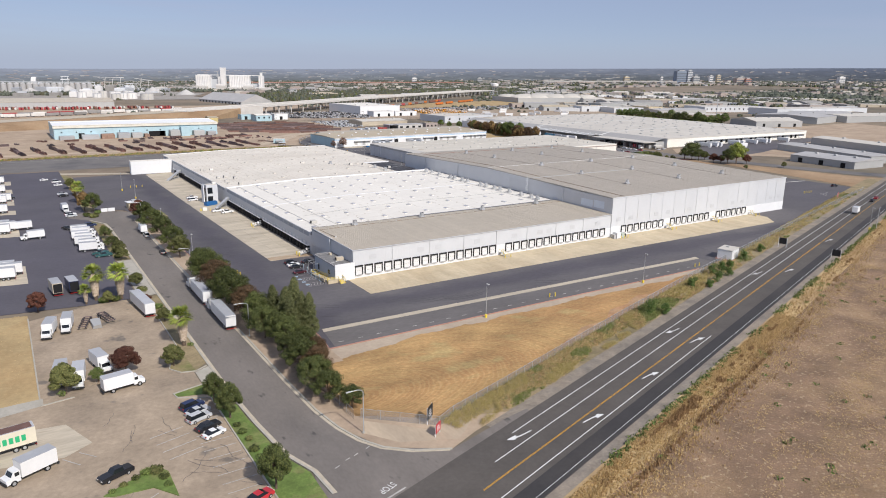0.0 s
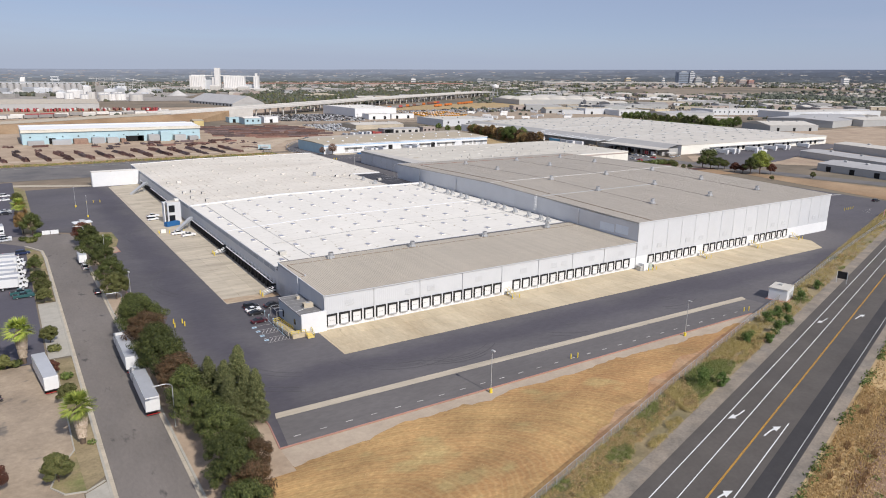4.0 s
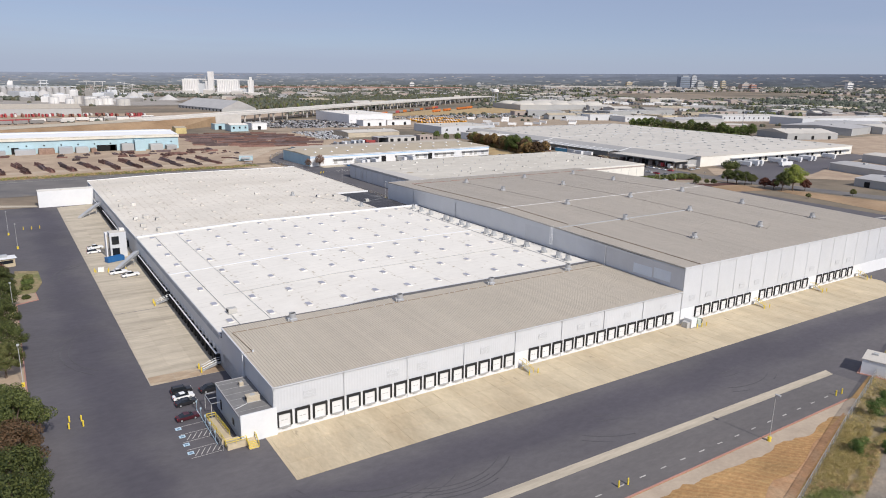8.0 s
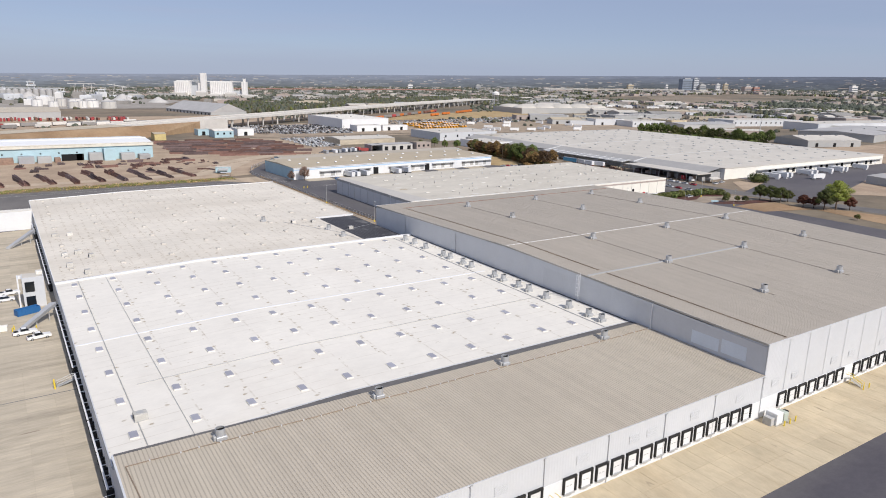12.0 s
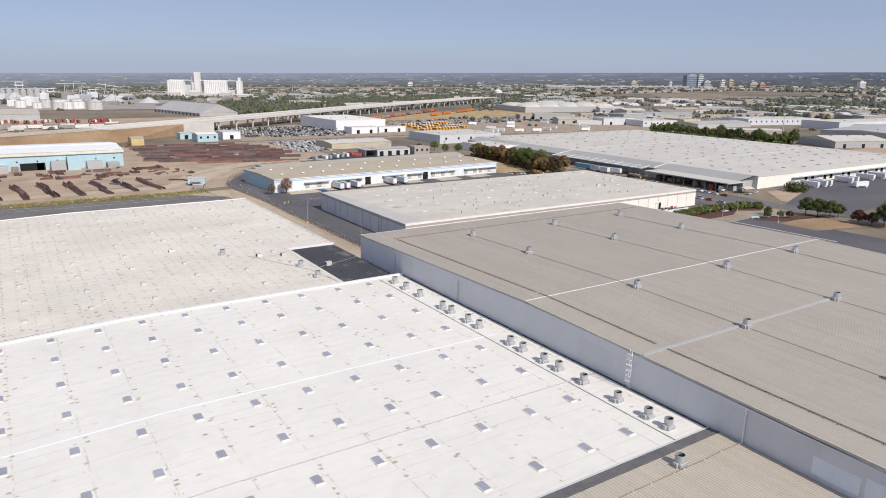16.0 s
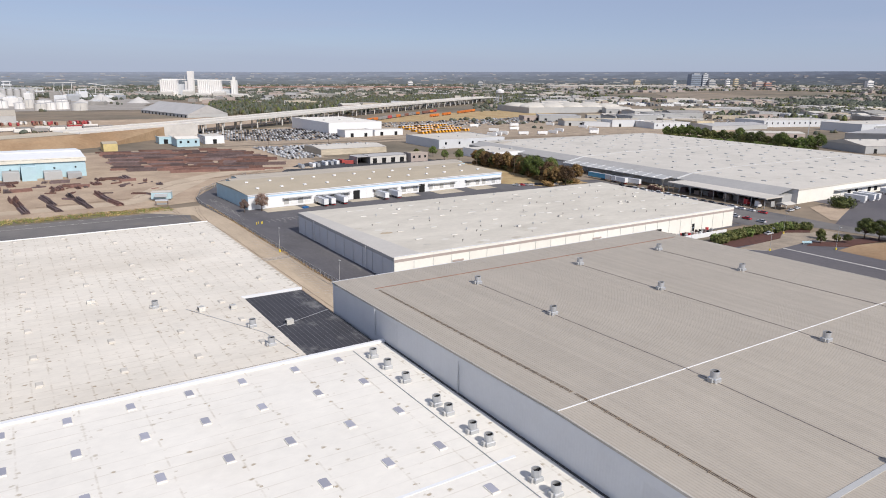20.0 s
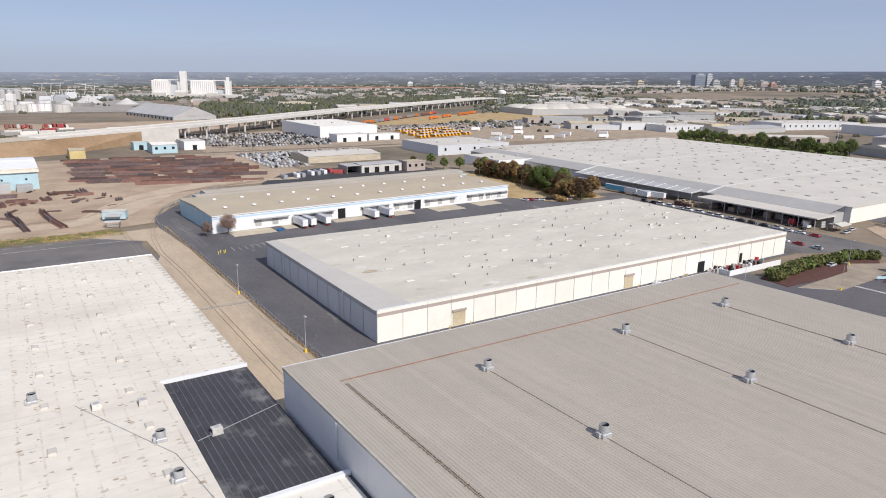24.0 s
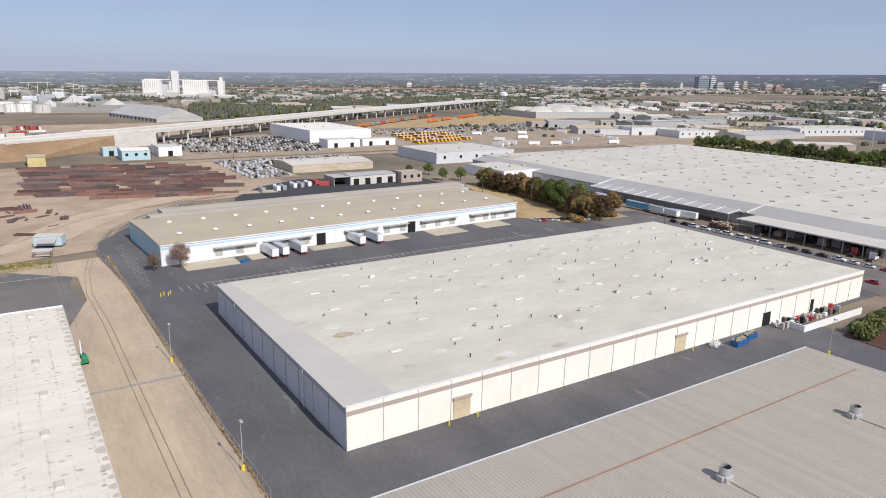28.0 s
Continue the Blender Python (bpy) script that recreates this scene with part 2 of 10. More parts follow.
M_ASPHALT_NEW = mat("fresh_asphalt", (0.05, 0.05, 0.054), 0.88, big=0.03, fine=1.5, var=0.13, col2=(0.068, 0.067, 0.068), cover=0.35)
M_STREET = mat("worn_asphalt", (0.195, 0.172, 0.152), 0.92, big=0.04, fine=1.4, var=0.15, col2=(0.15, 0.135, 0.122), cover=0.42, spot=(0.075, 0.07, 0.066), spot_scale=0.3, spot_amount=0.2, stretch=(1.3, 0.5, 1))
M_ROAD = mat("road_asphalt", (0.102, 0.090, 0.079), 0.9, big=0.05, fine=1.2, var=0.16, col2=(0.082, 0.074, 0.067), cover=0.4)
M_LOT = mat("old_lot_asphalt", (0.365, 0.288, 0.208), 0.93, big=0.05, fine=1.0, var=0.24, col2=(0.26, 0.208, 0.155), cover=0.4, spot=(0.16, 0.14, 0.12), spot_scale=0.16, spot_amount=0.22)
M_APRON = mat("pale_concrete", (0.555, 0.465, 0.32), 0.9, big=0.07, fine=1.3, var=0.14, col2=(0.45, 0.36, 0.235), cover=0.42, rnd=0.05, spot=(0.27, 0.22, 0.16), spot_scale=0.4, spot_amount=0.10, stretch=(1, 0.35, 1))
M_APRON_L = mat("grey_concrete", (0.50, 0.435, 0.335), 0.9, big=0.16, fine=1.5, var=0.17, col2=(0.385, 0.335, 0.26), cover=0.38, rnd=0.07, spot=(0.29, 0.235, 0.18), spot_scale=0.35, spot_amount=0.08, stretch=(0.2, 1.3, 1))
M_CONC = mat("kerb_concrete", (0.42, 0.39, 0.33), 0.9, big=0.2, fine=2.0, var=0.12)
M_FIELD = mat("ploughed_field", (0.235, 0.153, 0.097), 0.97, big=0.05, fine=2.6, var=0.36, col2=(0.33, 0.222, 0.125), cover=0.42, bump=0.35, spot=(0.44, 0.335, 0.21), spot_scale=1.1, spot_amount=0.34)
M_DRYGRASS = mat("dry_grass", (0.43, 0.32, 0.165), 0.97, big=0.035, fine=0.9, var=0.2, col2=(0.36, 0.235, 0.11), cover=0.45, bump=0.1)
M_PLOT = mat("mown_plot", (0.43, 0.285, 0.118), 0.97, big=0.045, fine=1.5, var=0.36, col2=(0.355, 0.19, 0.08), cover=0.5, sharp=0.2, bump=0.1, swirl=(-17, -75.6), spot=(0.385, 0.29, 0.125), spot_scale=0.09, spot_amount=0.4, stretch=(0.6, 1, 1))
M_STRAWBED = mat("straw_bed", (0.52, 0.385, 0.20), 0.97, big=0.06, fine=1.4, var=0.25, col2=(0.32, 0.21, 0.11), cover=0.5, bump=0.12, stretch=(0.5, 1, 1))
M_BANK = mat("dry_bank", (0.36, 0.25, 0.15), 0.97, big=0.02, fine=0.5, var=0.2, col2=(0.28, 0.18, 0.10), cover=0.5)
M_LAWN = mat("lawn", (0.14, 0.165, 0.05), 0.95, big=0.12, fine=1.5, var=0.3, col2=(0.29, 0.225, 0.125), cover=0.56, bump=0.05)
M_WHITE = mat("road_paint_white", (0.72, 0.72, 0.70), 0.8, var=0.08)
M_YELLOWLINE = mat("road_paint_yellow", (0.62, 0.33, 0.04), 0.8, var=0.08)
M_YELLOW = mat("safety_yellow", (0.76, 0.58, 0.06), 0.55, var=0.05)
M_WORN = mat("worn_paint", (0.46, 0.44, 0.41), 0.85, var=0.25)
M_RED_KERB = mat("red_kerb_paint", (0.40, 0.215, 0.17), 0.8, var=0.15)
M_ROOF_W = mat("white_membrane", (0.755, 0.72, 0.65), 0.85, big=0.02, fine=0.5, var=0.06, col2=(0.68, 0.635, 0.56), cover=0.33, spot=(0.40, 0.335, 0.24), spot_scale=0.4, spot_amount=0.0, rows=9.9, stretch=(0.75, 1.05, 1))
M_ROOF_W2 = mat("dirty_membrane", (0.70, 0.65, 0.565), 0.87, big=0.02, fine=0.5, var=0.09, col2=(0.61, 0.555, 0.47), cover=0.42, spot=(0.33, 0.255, 0.165), spot_scale=0.33, spot_amount=0.0, rows=3.3, stretch=(0.62, 1.15, 1))
M_ROOF_G = mat("grey_metal_roof", (0.505, 0.445, 0.355), 0.6, metal=0.0, big=0.03, fine=0.4, var=0.05, rnd=0.04, ribs=(0.43, (0.375, 0.335, 0.275)))
M_ROOF_T = mat("tall_metal_roof", (0.418, 0.371, 0.307), 0.6, big=0.03, fine=0.4, var=0.05, rnd=0.04, ribs=(116.8 + 0.43, (0.375, 0.334, 0.278)))
M_ROOF_BLACK = mat("black_roof_felt", (0.048, 0.048, 0.056), 0.85, big=0.09, fine=1.2, var=0.2, col2=(0.17, 0.168, 0.165), cover=0.36, sharp=0.07, stretch=(1.5, 1.0, 1))
M_ROOF_W3 = mat("pale_grey_roof", (0.565, 0.53, 0.47), 0.88, big=0.03, fine=0.6, var=0.06, col2=(0.50, 0.47, 0.415), cover=0.4, spot=(0.44, 0.39, 0.31), spot_scale=0.12, spot_amount=0.16)
M_ROOF_BR = mat("tan_roof", (0.45, 0.385, 0.285), 0.88, big=0.03, fine=0.6, var=0.07, col2=(0.41, 0.35, 0.26), cover=0.4)
M_LOUVER = mat("pale_louver", (0.56, 0.57, 0.58), 0.6, var=0.05)
M_ANNEX_ROOF = mat("grey_felt", (0.20, 0.195, 0.19), 0.85, big=0.1, fine=1.0, var=0.15)
M_WALL_G = mat("grey_metal_wall", (0.60, 0.612, 0.625), 0.5, big=0.1, fine=1.5, var=0.035, rnd=0.03)
M_WALL_W = mat("white_wall", (0.75, 0.755, 0.755), 0.75, big=0.1, fine=1.5, var=0.04, rnd=0.02)
M_WALL_CREAM = mat("cream_wall_panel", (0.83, 0.80, 0.72), 0.8, big=0.1, fine=1.2, var=0.05, rnd=0.03)
M_STRIPE = mat("taupe_band", (0.42, 0.35, 0.31), 0.8, var=0.06)
M_WALL_BLUE = mat("light_blue_metal", (0.42, 0.575, 0.625), 0.6, big=0.1, fine=1.0, var=0.07)
M_BLUE_TRIM = mat("pale_blue_band", (0.42, 0.58, 0.75), 0.7, var=0.04)
M_BLACK = mat("black_rubber", (0.02, 0.02, 0.021), 0.7, var=0.1)
M_DARK = mat("dark_opening", (0.012, 0.012, 0.013), 0.9, var=0.0)
M_DOOR = mat("white_dock_door", (0.74, 0.74, 0.73), 0.6, var=0.04, rnd=0.05)
M_GALV = mat("galvanised_steel", (0.50, 0.51, 0.52), 0.45, metal=0.5, var=0.08, rnd=0.06)
M_GREY = mat("grey_paint", (0.42, 0.42, 0.41), 0.6, var=0.06, rnd=0.05)
M_SKYL = mat("skylight_dome", (0.35, 0.35, 0.395), 0.35, var=0.05, rnd=0.12)
M_RUST = mat("rusty_steel", (0.20, 0.115, 0.095), 0.85, metal=0.2, big=0.1, fine=0.8, var=0.25, rnd=0.35)
M_RUST2 = mat("brown_steel", (0.155, 0.112, 0.108), 0.8, metal=0.2, big=0.1, fine=0.8, var=0.25, rnd=0.4)
M_PIPE = mat("rust_red_pipe", (0.28, 0.165, 0.125), 0.8, var=0.15)
M_TRUNK = mat("bark", (0.13, 0.095, 0.07), 0.95, big=0.5, fine=4, var=0.2)
M_GLASS = mat("dark_glass", (0.015, 0.018, 0.022), 0.08, var=0.0, spec=0.6)
M_TYRE = mat("tyre_rubber", (0.018, 0.018, 0.018), 0.9, var=0.0)
M_CONCRETE_V = mat("viaduct_concrete", (0.58, 0.555, 0.515), 0.9, big=0.05, fine=0.5, var=0.1)
M_SILO = mat("white_silo_concrete", (0.76, 0.74, 0.71), 0.85, big=0.02, fine=0.2, var=0.08)

# colour that stands in for haze on the outermost horizon ring
M_FARHAZE = mat("painted_haze_blue", (0.265, 0.298, 0.36), 1.0, big=0.002, fine=0.01, var=0.05, spec=0.0)
L_CONIFER = leaf_mat("conifer_sprays", (0.055, 0.068, 0.026), (0.19, 0.195, 0.078))
L_SHRUB = leaf_mat("shrub_leaves", (0.06, 0.11, 0.025), (0.16, 0.235, 0.06))
L_GREEN = leaf_mat("green_leaves", (0.020, 0.034, 0.011), (0.14, 0.155, 0.045))
L_OLIVE = leaf_mat("olive_leaves", (0.07, 0.085, 0.025), (0.20, 0.195, 0.068))
L_RED = leaf_mat("russet_leaves", (0.075, 0.03, 0.022), (0.17, 0.07, 0.045))
L_BROWN = leaf_mat("brown_leaves", (0.15, 0.095, 0.038), (0.37, 0.235, 0.095))
L_BRIGHT = leaf_mat("bright_leaves", (0.068, 0.105, 0.027), (0.175, 0.215, 0.06))
L_PALM = leaf_mat("palm_fronds", (0.17, 0.24, 0.035), (0.42, 0.46, 0.10))
L_SKIRT = leaf_mat("dead_fronds", (0.36, 0.28, 0.20), (0.55, 0.45, 0.35))
L_FAR = leaf_mat("far_leaves", (0.062, 0.072, 0.054), (0.112, 0.12, 0.09))
L_DUSTY = leaf_mat("dusty_leaves", (0.085, 0.085, 0.05), (0.155, 0.145, 0.09))
L_LIME = leaf_mat("lime_leaves", (0.17, 0.22, 0.035), (0.38, 0.41, 0.09))
L_WEEDGREEN = leaf_mat("weed_greens", (0.11, 0.135, 0.035), (0.26, 0.28, 0.09))
L_DEAD = leaf_mat("dead_brown_weeds", (0.26, 0.155, 0.075), (0.47, 0.31, 0.155))
L_STRAW = leaf_mat("dry_straw", (0.42, 0.29, 0.13), (0.68, 0.50, 0.25))
L_YELLOW = leaf_mat("yellow_weeds", (0.40, 0.32, 0.11), (0.64, 0.52, 0.21))


# ---- mesh tools ----
class MB:
    """Collects vertices and faces of one mesh."""

    def __init__(self):
        self.v, self.f = [], []

    def add(self, verts, faces):
        k = len(self.v)
        self.v.extend(verts)
        self.f.extend([tuple(i + k for i in f) for f in faces])
        return self

    def box(self, x0, y0, z0, x1, y1, z1):
        return self.add([(x0, y0, z0), (x1, y0, z0), (x1, y1, z0), (x0, y1, z0), (x0, y0, z1), (x1, y0, z1), (x1, y1, z1), (x0, y1, z1)],
                        [(0, 3, 2, 1), (4, 5, 6, 7), (0, 1, 5, 4), (1, 2, 6, 5), (2, 3, 7, 6), (3, 0, 4, 7)])

    def cbox(self, cx, cy, z0, w, d, h):
        return self.box(cx - w / 2, cy - d / 2, z0, cx + w / 2, cy + d / 2, z0 + h)

    def cut(self, x0, y0, z0, x1, y1, z1, c=0.1):
        """A box with its upper edges cut back by c."""
        return self.prism([(x0, y0), (x1, y0), (x1, y1), (x0, y1)], z0, z1 - c).add(
            [(x0, y0, z1 - c), (x1, y0, z1 - c), (x1, y1, z1 - c), (x0, y1, z1 - c), (x0 + c, y0 + c, z1), (x1 - c, y0 + c, z1), (x1 - c, y1 - c, z1), (x0 + c, y1 - c, z1)],
            [(4, 5, 6, 7), (0, 1, 5, 4), (1, 2, 6, 5), (2, 3, 7, 6), (3, 0, 4, 7)])

    def prism(self, pts, z0, z1):
        n = len(pts)
        return self.add([(x, y, z0) for x, y in pts] + [(x, y, z1) for x, y in pts],
                        [tuple(range(n))[::-1], tuple(range(n, 2 * n))] + [(i, (i + 1) % n, n + (i + 1) % n, n + i) for i in range(n)])

    def sheet(self, pts, z):
        return self.add([(x, y, z) for x, y in pts], [tuple(range(len(pts)))])

    def side(self, pts, x0, x1):
        """A profile in y and z, drawn out along x."""
        n = len(pts)
        return self.add([(x0, y, z) for y, z in pts] + [(x1, y, z) for y, z in pts],
                        [tuple(range(n)), tuple(range(n, 2 * n))[::-1]] + [(i, n + i, n + (i + 1) % n, (i + 1) % n) for i in range(n)])

    def cyl(self, cx, cy, z0, z1, r0, r1=None, n=12):
        r1 = r0 if r1 is None else r1
        a = [2 * math.pi * i / n for i in range(n)]
        return self.add([(cx + r0 * math.cos(t), cy + r0 * math.sin(t), z0) for t in a] + [(cx + r1 * math.cos(t), cy + r1 * math.sin(t), z1) for t in a],
                        [tuple(range(n))[::-1], tuple(range(n, 2 * n))] + [(i, (i + 1) % n, n + (i + 1) % n, n + i) for i in range(n)])

    def rod(self, a, b, r, n=6, r1=None):
        a, b = Vector(a), Vector(b)
        q = (b - a).to_track_quat("Z", "Y").to_matrix()
        r1 = r if r1 is None else r1
        ring = [q @ Vector((math.cos(2 * math.pi * i / n), math.sin(2 * math.pi * i / n), 0)) for i in range(n)]
        return self.add([tuple(a + p * r) for p in ring] + [tuple(b + p * r1) for p in ring],
                        [tuple(range(n))[::-1], tuple(range(n, 2 * n))] + [(i, (i + 1) % n, n + (i + 1) % n, n + i) for i in range(n)])

    def bar(self, a, b, w, z0, z1):
        """An upright strip of width w over the ground line from a to b."""
        d = Vector((b[0] - a[0], b[1] - a[1]))
        k = Vector((-d.y, d.x)).normalized() * (w / 2)
        return self.prism([(a[0] - k.x, a[1] - k.y), (b[0] - k.x, b[1] - k.y), (b[0] + k.x, b[1] + k.y), (a[0] + k.x, a[1] + k.y)], z0, z1)

    def mesh(self, name, material, smooth=False):
        me = bpy.data.meshes.new(name)
        me.from_pydata(self.v, [], self.f)
        me.materials.append(material)
        if smooth:
            me.shade_smooth()
        return me


def part(name, mb, material, parent, label="", smooth=False, at=None):
    """One mesh object under a thing or under a part."""
    ob = new(name, mb if isinstance(mb, bpy.types.Mesh) else mb.mesh(name, material, smooth))
    ob.parent = parent
    if at is not None:
        ob.matrix_basis = at
    return tagged(ob, label)


def thing(name, label, category, at=None, group=""):
    ob = new(name)
    ob.empty_display_size = 0.5
    if at is not None:
        ob.matrix_basis = at
    return tagged(ob, label, category, group)


def solo(name, mb, material, label, category, at=None, group="", kind="", smooth=False):
    ob = new(name, mb if isinstance(mb, bpy.types.Mesh) else mb.mesh(name, material, smooth))
    if at is not None:
        ob.matrix_basis = at
    return tagged(ob, label, category, group, kind)


LAYERS = []


def setting(name, mb, material, label, category="ground"):
    """A piece of the setting; each flat sheet lies a hair above the one before."""
    LAYERS.append(name)
    return solo(name, mb, material, label, category, pose(0, 0, 0.0009 * len(LAYERS)), kind="structure")

# ---- ground, roads and pavements ----
RA = math.atan(0.3)
RU, RN = Vector((math.cos(RA), math.sin(RA))), Vector((-math.sin(RA), math.cos(RA)))


def road_xy(s, o):
    """A place s metres along the highway and o metres to its left, from a point south of the warehouse's corner."""
    p = Vector((0, -105.4)) + RU * s + RN * o
    return p.x, p.y


def road_strip(mb, s0, s1, o0, o1, z):
    return mb.sheet([road_xy(s0, o0), road_xy(s1, o0), road_xy(s1, o1), road_xy(s0, o1)], z)


CX, CY = 100.0, 0.0


def far_z(x, y):
    """The plain far from the warehouses falls away gently on one side and rises on the other."""
    side_ = max(-2700.0, min(2700.0, (x - 60) * 0.839 - (y - 20) * 0.545))
    s = max(0.0, min(1.0, (math.hypot(x - 60, y - 20) - 1400) / 1800))
    return 0.0157 * side_ * s * s * (3 - 2 * s)


disc = MB()
radii = (1350, 1600, 1900, 2200, 2500, 2800, 3200, 3800, 4400, 4880)
for k, r_ in enumerate(radii):
    pts_ = [(CX + r_ * math.cos(math.pi * i / 48), CY + r_ * math.sin(math.pi * i / 48)) for i in range(96)]
    disc.v.extend([(x, y, -0.12 + far_z(x, y)) for x, y in pts_])
    if k:
        disc.f.extend([(96 * k - 96 + i, 96 * k + i, 96 * k + (i + 1) % 96, 96 * k - 96 + (i + 1) % 96) for i in range(96)])
disc.f.append(tuple(range(96)))
setting("ground", disc, M_GROUND, "flat brown earth with dry patches reaching the horizon")
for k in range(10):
    # one low wooded rise behind another; haze is painted in as paler, bluer colour
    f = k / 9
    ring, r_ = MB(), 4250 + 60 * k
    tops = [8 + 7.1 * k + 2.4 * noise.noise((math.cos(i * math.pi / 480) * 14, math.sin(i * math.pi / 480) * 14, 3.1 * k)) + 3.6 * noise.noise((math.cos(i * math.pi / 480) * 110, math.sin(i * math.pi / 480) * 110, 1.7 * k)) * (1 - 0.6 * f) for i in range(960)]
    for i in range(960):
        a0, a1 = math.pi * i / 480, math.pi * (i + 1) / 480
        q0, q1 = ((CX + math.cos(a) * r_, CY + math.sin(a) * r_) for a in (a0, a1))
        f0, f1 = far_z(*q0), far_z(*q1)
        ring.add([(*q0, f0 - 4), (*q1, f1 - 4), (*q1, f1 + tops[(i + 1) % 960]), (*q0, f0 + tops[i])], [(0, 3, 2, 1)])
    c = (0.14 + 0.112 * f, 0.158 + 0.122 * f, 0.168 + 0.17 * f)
    m_ = mat("haze_tinted_woods", c, 1.0, big=0.004, fine=0.05, var=0.22 - 0.12 * f, spec=0.0, col2=tuple(v * (1.45 - 0.3 * f) for v in c), cover=0.42, sharp=0.1, stretch=(1, 1, 5))
    setting(f"backdrop_{k + 1}", ring, m_, "distant wooded rise tinted blue with painted haze along the horizon", "backdrop")
# an added ring in haze colour, to soften the woods into the sky
hazy = MB()
for i in range(192):
    a0, a1 = 2 * math.pi * i / 192, 2 * math.pi * (i + 1) / 192
    q0, q1 = ((CX + math.cos(a) * 4850, CY + math.sin(a) * 4850) for a in (a0, a1))
    f0, f1 = far_z(*q0), far_z(*q1)
    h0, h1 = (78.0 + 3.0 * noise.noise((math.cos(a) * 6, math.sin(a) * 6, 7.7)) for a in (a0, a1))
    hazy.add([(*q0, f0 + 30), (*q1, f1 + 30), (*q1, f1 + h1), (*q0, f0 + h0)], [(0, 3, 2, 1)])
setting("backdrop_far", hazy, M_FARHAZE, "added pale blue ring painted as haze behind the woods", "backdrop")

setting("yard_pavement", MB().sheet([(-38.5, -49), (112, -49), (345, 8.5), (345, 40), (285, 205), (116, 205), (116, 297), (0, 297), (0, 268), (-57, 268), (-57, 158), (-46, 151), (-42, 140), (-38.5, 116)], -0.04), M_ASPHALT, "dark asphalt truck yard round the warehouse", "pavement")
road = MB()
road_strip(road, -320, 900, -8.4, 9.4, 0.0)
setting("road", road, M_ROAD, "two-lane highway of worn grey asphalt", "road")
lane = MB()
road_strip(lane, -320, 900, -8.3, -4.6, 0.012)
setting("road_lane", lane, M_LANE, "freshly paved dark lane of the highway", "road")
verge = MB()
road_strip(verge, -320, 900, -10.6, -8.4, -0.03)
road_strip(verge, -16, 900, 9.4, 12.6, -0.03)
setting("road_shoulder", verge, M_SHOULDER, "grey gravel shoulder beside the highway", "ground")
setting("dry_field", MB().sheet([road_xy(-340, -9.5), road_xy(900, -9.5), road_xy(900, -500), road_xy(-340, -500)], -0.06), M_FIELD, "brown dry field with straw beside the highway", "field")
setting("dry_grass_plot", MB().sheet([(-44, -96), (-30, -96), (0, -93), (115, -58.5), (345, 8.5), (112, -49.2), (-38, -49.2), (-44, -49)], -0.05), M_PLOT, "mown golden dry grass plot at the corner", "field")
setting("side_street", MB().sheet([(-57, -130), (-30, -118), (-8, -103), (-8, -97.0), (-14, -98.0), (-29, -101.8), (-39.2, -95), (-43.2, -84.4), (-44.4, -70), (-44.6, 128), (-43, 136), (-45, 147), (-54, 154), (-66, 152), (-70, 144), (-62, 134), (-56.8, 122), (-56.8, -60), (-55.2, -88), (-52.9, -95.5), (-56, -110)], -0.02), M_STREET, "worn grey side street with patches and oil stains", "road")
setting("old_parking_lot", MB().sheet([(-130, -140), (-60.5, -140), (-60.5, 14), (-75, 14), (-90, 8), (-90, -46.5), (-130, -46.5)], -0.03), M_LOT, "cracked tan-grey asphalt lot", "pavement")
setting("lawn_field", MB().sheet([(-130, -46.5), (-90, -46.5), (-90, 13), (-130, 20)], -0.05), M_DRYGRASS, "dry straw-coloured lawn beside the lot", "field")
setting("truck_lot", MB().sheet([(-140, 22), (-75, 14.2), (-62, 14.2), (-62, 300), (-140, 300)], -0.035), M_ASPHALT_LOT, "dark asphalt truck lot", "pavement")
setting("back_road", MB().sheet([(-300, 309), (120, 300), (124, 312), (121, 345), (125, 366), (-300, 368)], -0.03), M_BACKROAD, "grey asphalt road behind the warehouse", "road")
setting("gravel_strip", MB().sheet([(116.2, 171), (138.2, 171), (136.7, 330), (133, 376), (100, 372), (124, 352), (124, 325), (116.2, 298)], -0.02), M_TAN, "tan gravel strip with worn rail tracks", "ground")
setting("court_pavement", MB().sheet([(138, 171), (300, 171), (300, 205), (345, 205), (345, 345), (320, 362), (150, 352), (150, 400), (190, 470), (160, 440), (136, 400), (134, 385), (136.4, 330)], -0.03), M_COURT, "dark asphalt court between the warehouses", "pavement")
setting("steel_yard_ground", MB().sheet([(-300, 372), (100, 380), (134, 388), (150, 430), (190, 475), (260, 480), (250, 640), (-300, 640)], -0.05), M_DIRT, "bare tan earth of the steel yard", "ground")
setting("far_street", MB().sheet([(346, 204), (366, 194), (373, 180), (391, 91), (403, 50), (426, 4), (470, -60), (492, -60), (446, 4), (420, 55), (408, 91), (388, 180), (387, 345), (346, 360)], -0.03), M_BACKROAD, "grey street with parked cars", "road")
setting("street_grass", MB().sheet([(346, 9), (368, 128), (378, 126), (396, 50), (418, 4)], -0.045), M_BANK, "dry mown grass beside the far street", "field")
setting("front_apron", MB().sheet([(-2, -16.6), (206, -17), (214, -8), (214, 0), (-2, 0)], -0.03), M_APRON, "pale concrete dock apron along the front", "pavement")
setting("side_apron", MB().sheet([(-16, 33), (0, 33), (0, 266), (-17.3, 262)], -0.03), M_APRON_L, "grey concrete dock apron along the side", "pavement")
setting("apron_joint", MB().sheet([(-15.9, 84.6), (-0.6, 84.9), (-0.6, 85.25), (-15.9, 84.9)], 0.012), M_ANNEX_ROOF, "dark open joint across the side apron", "pavement")
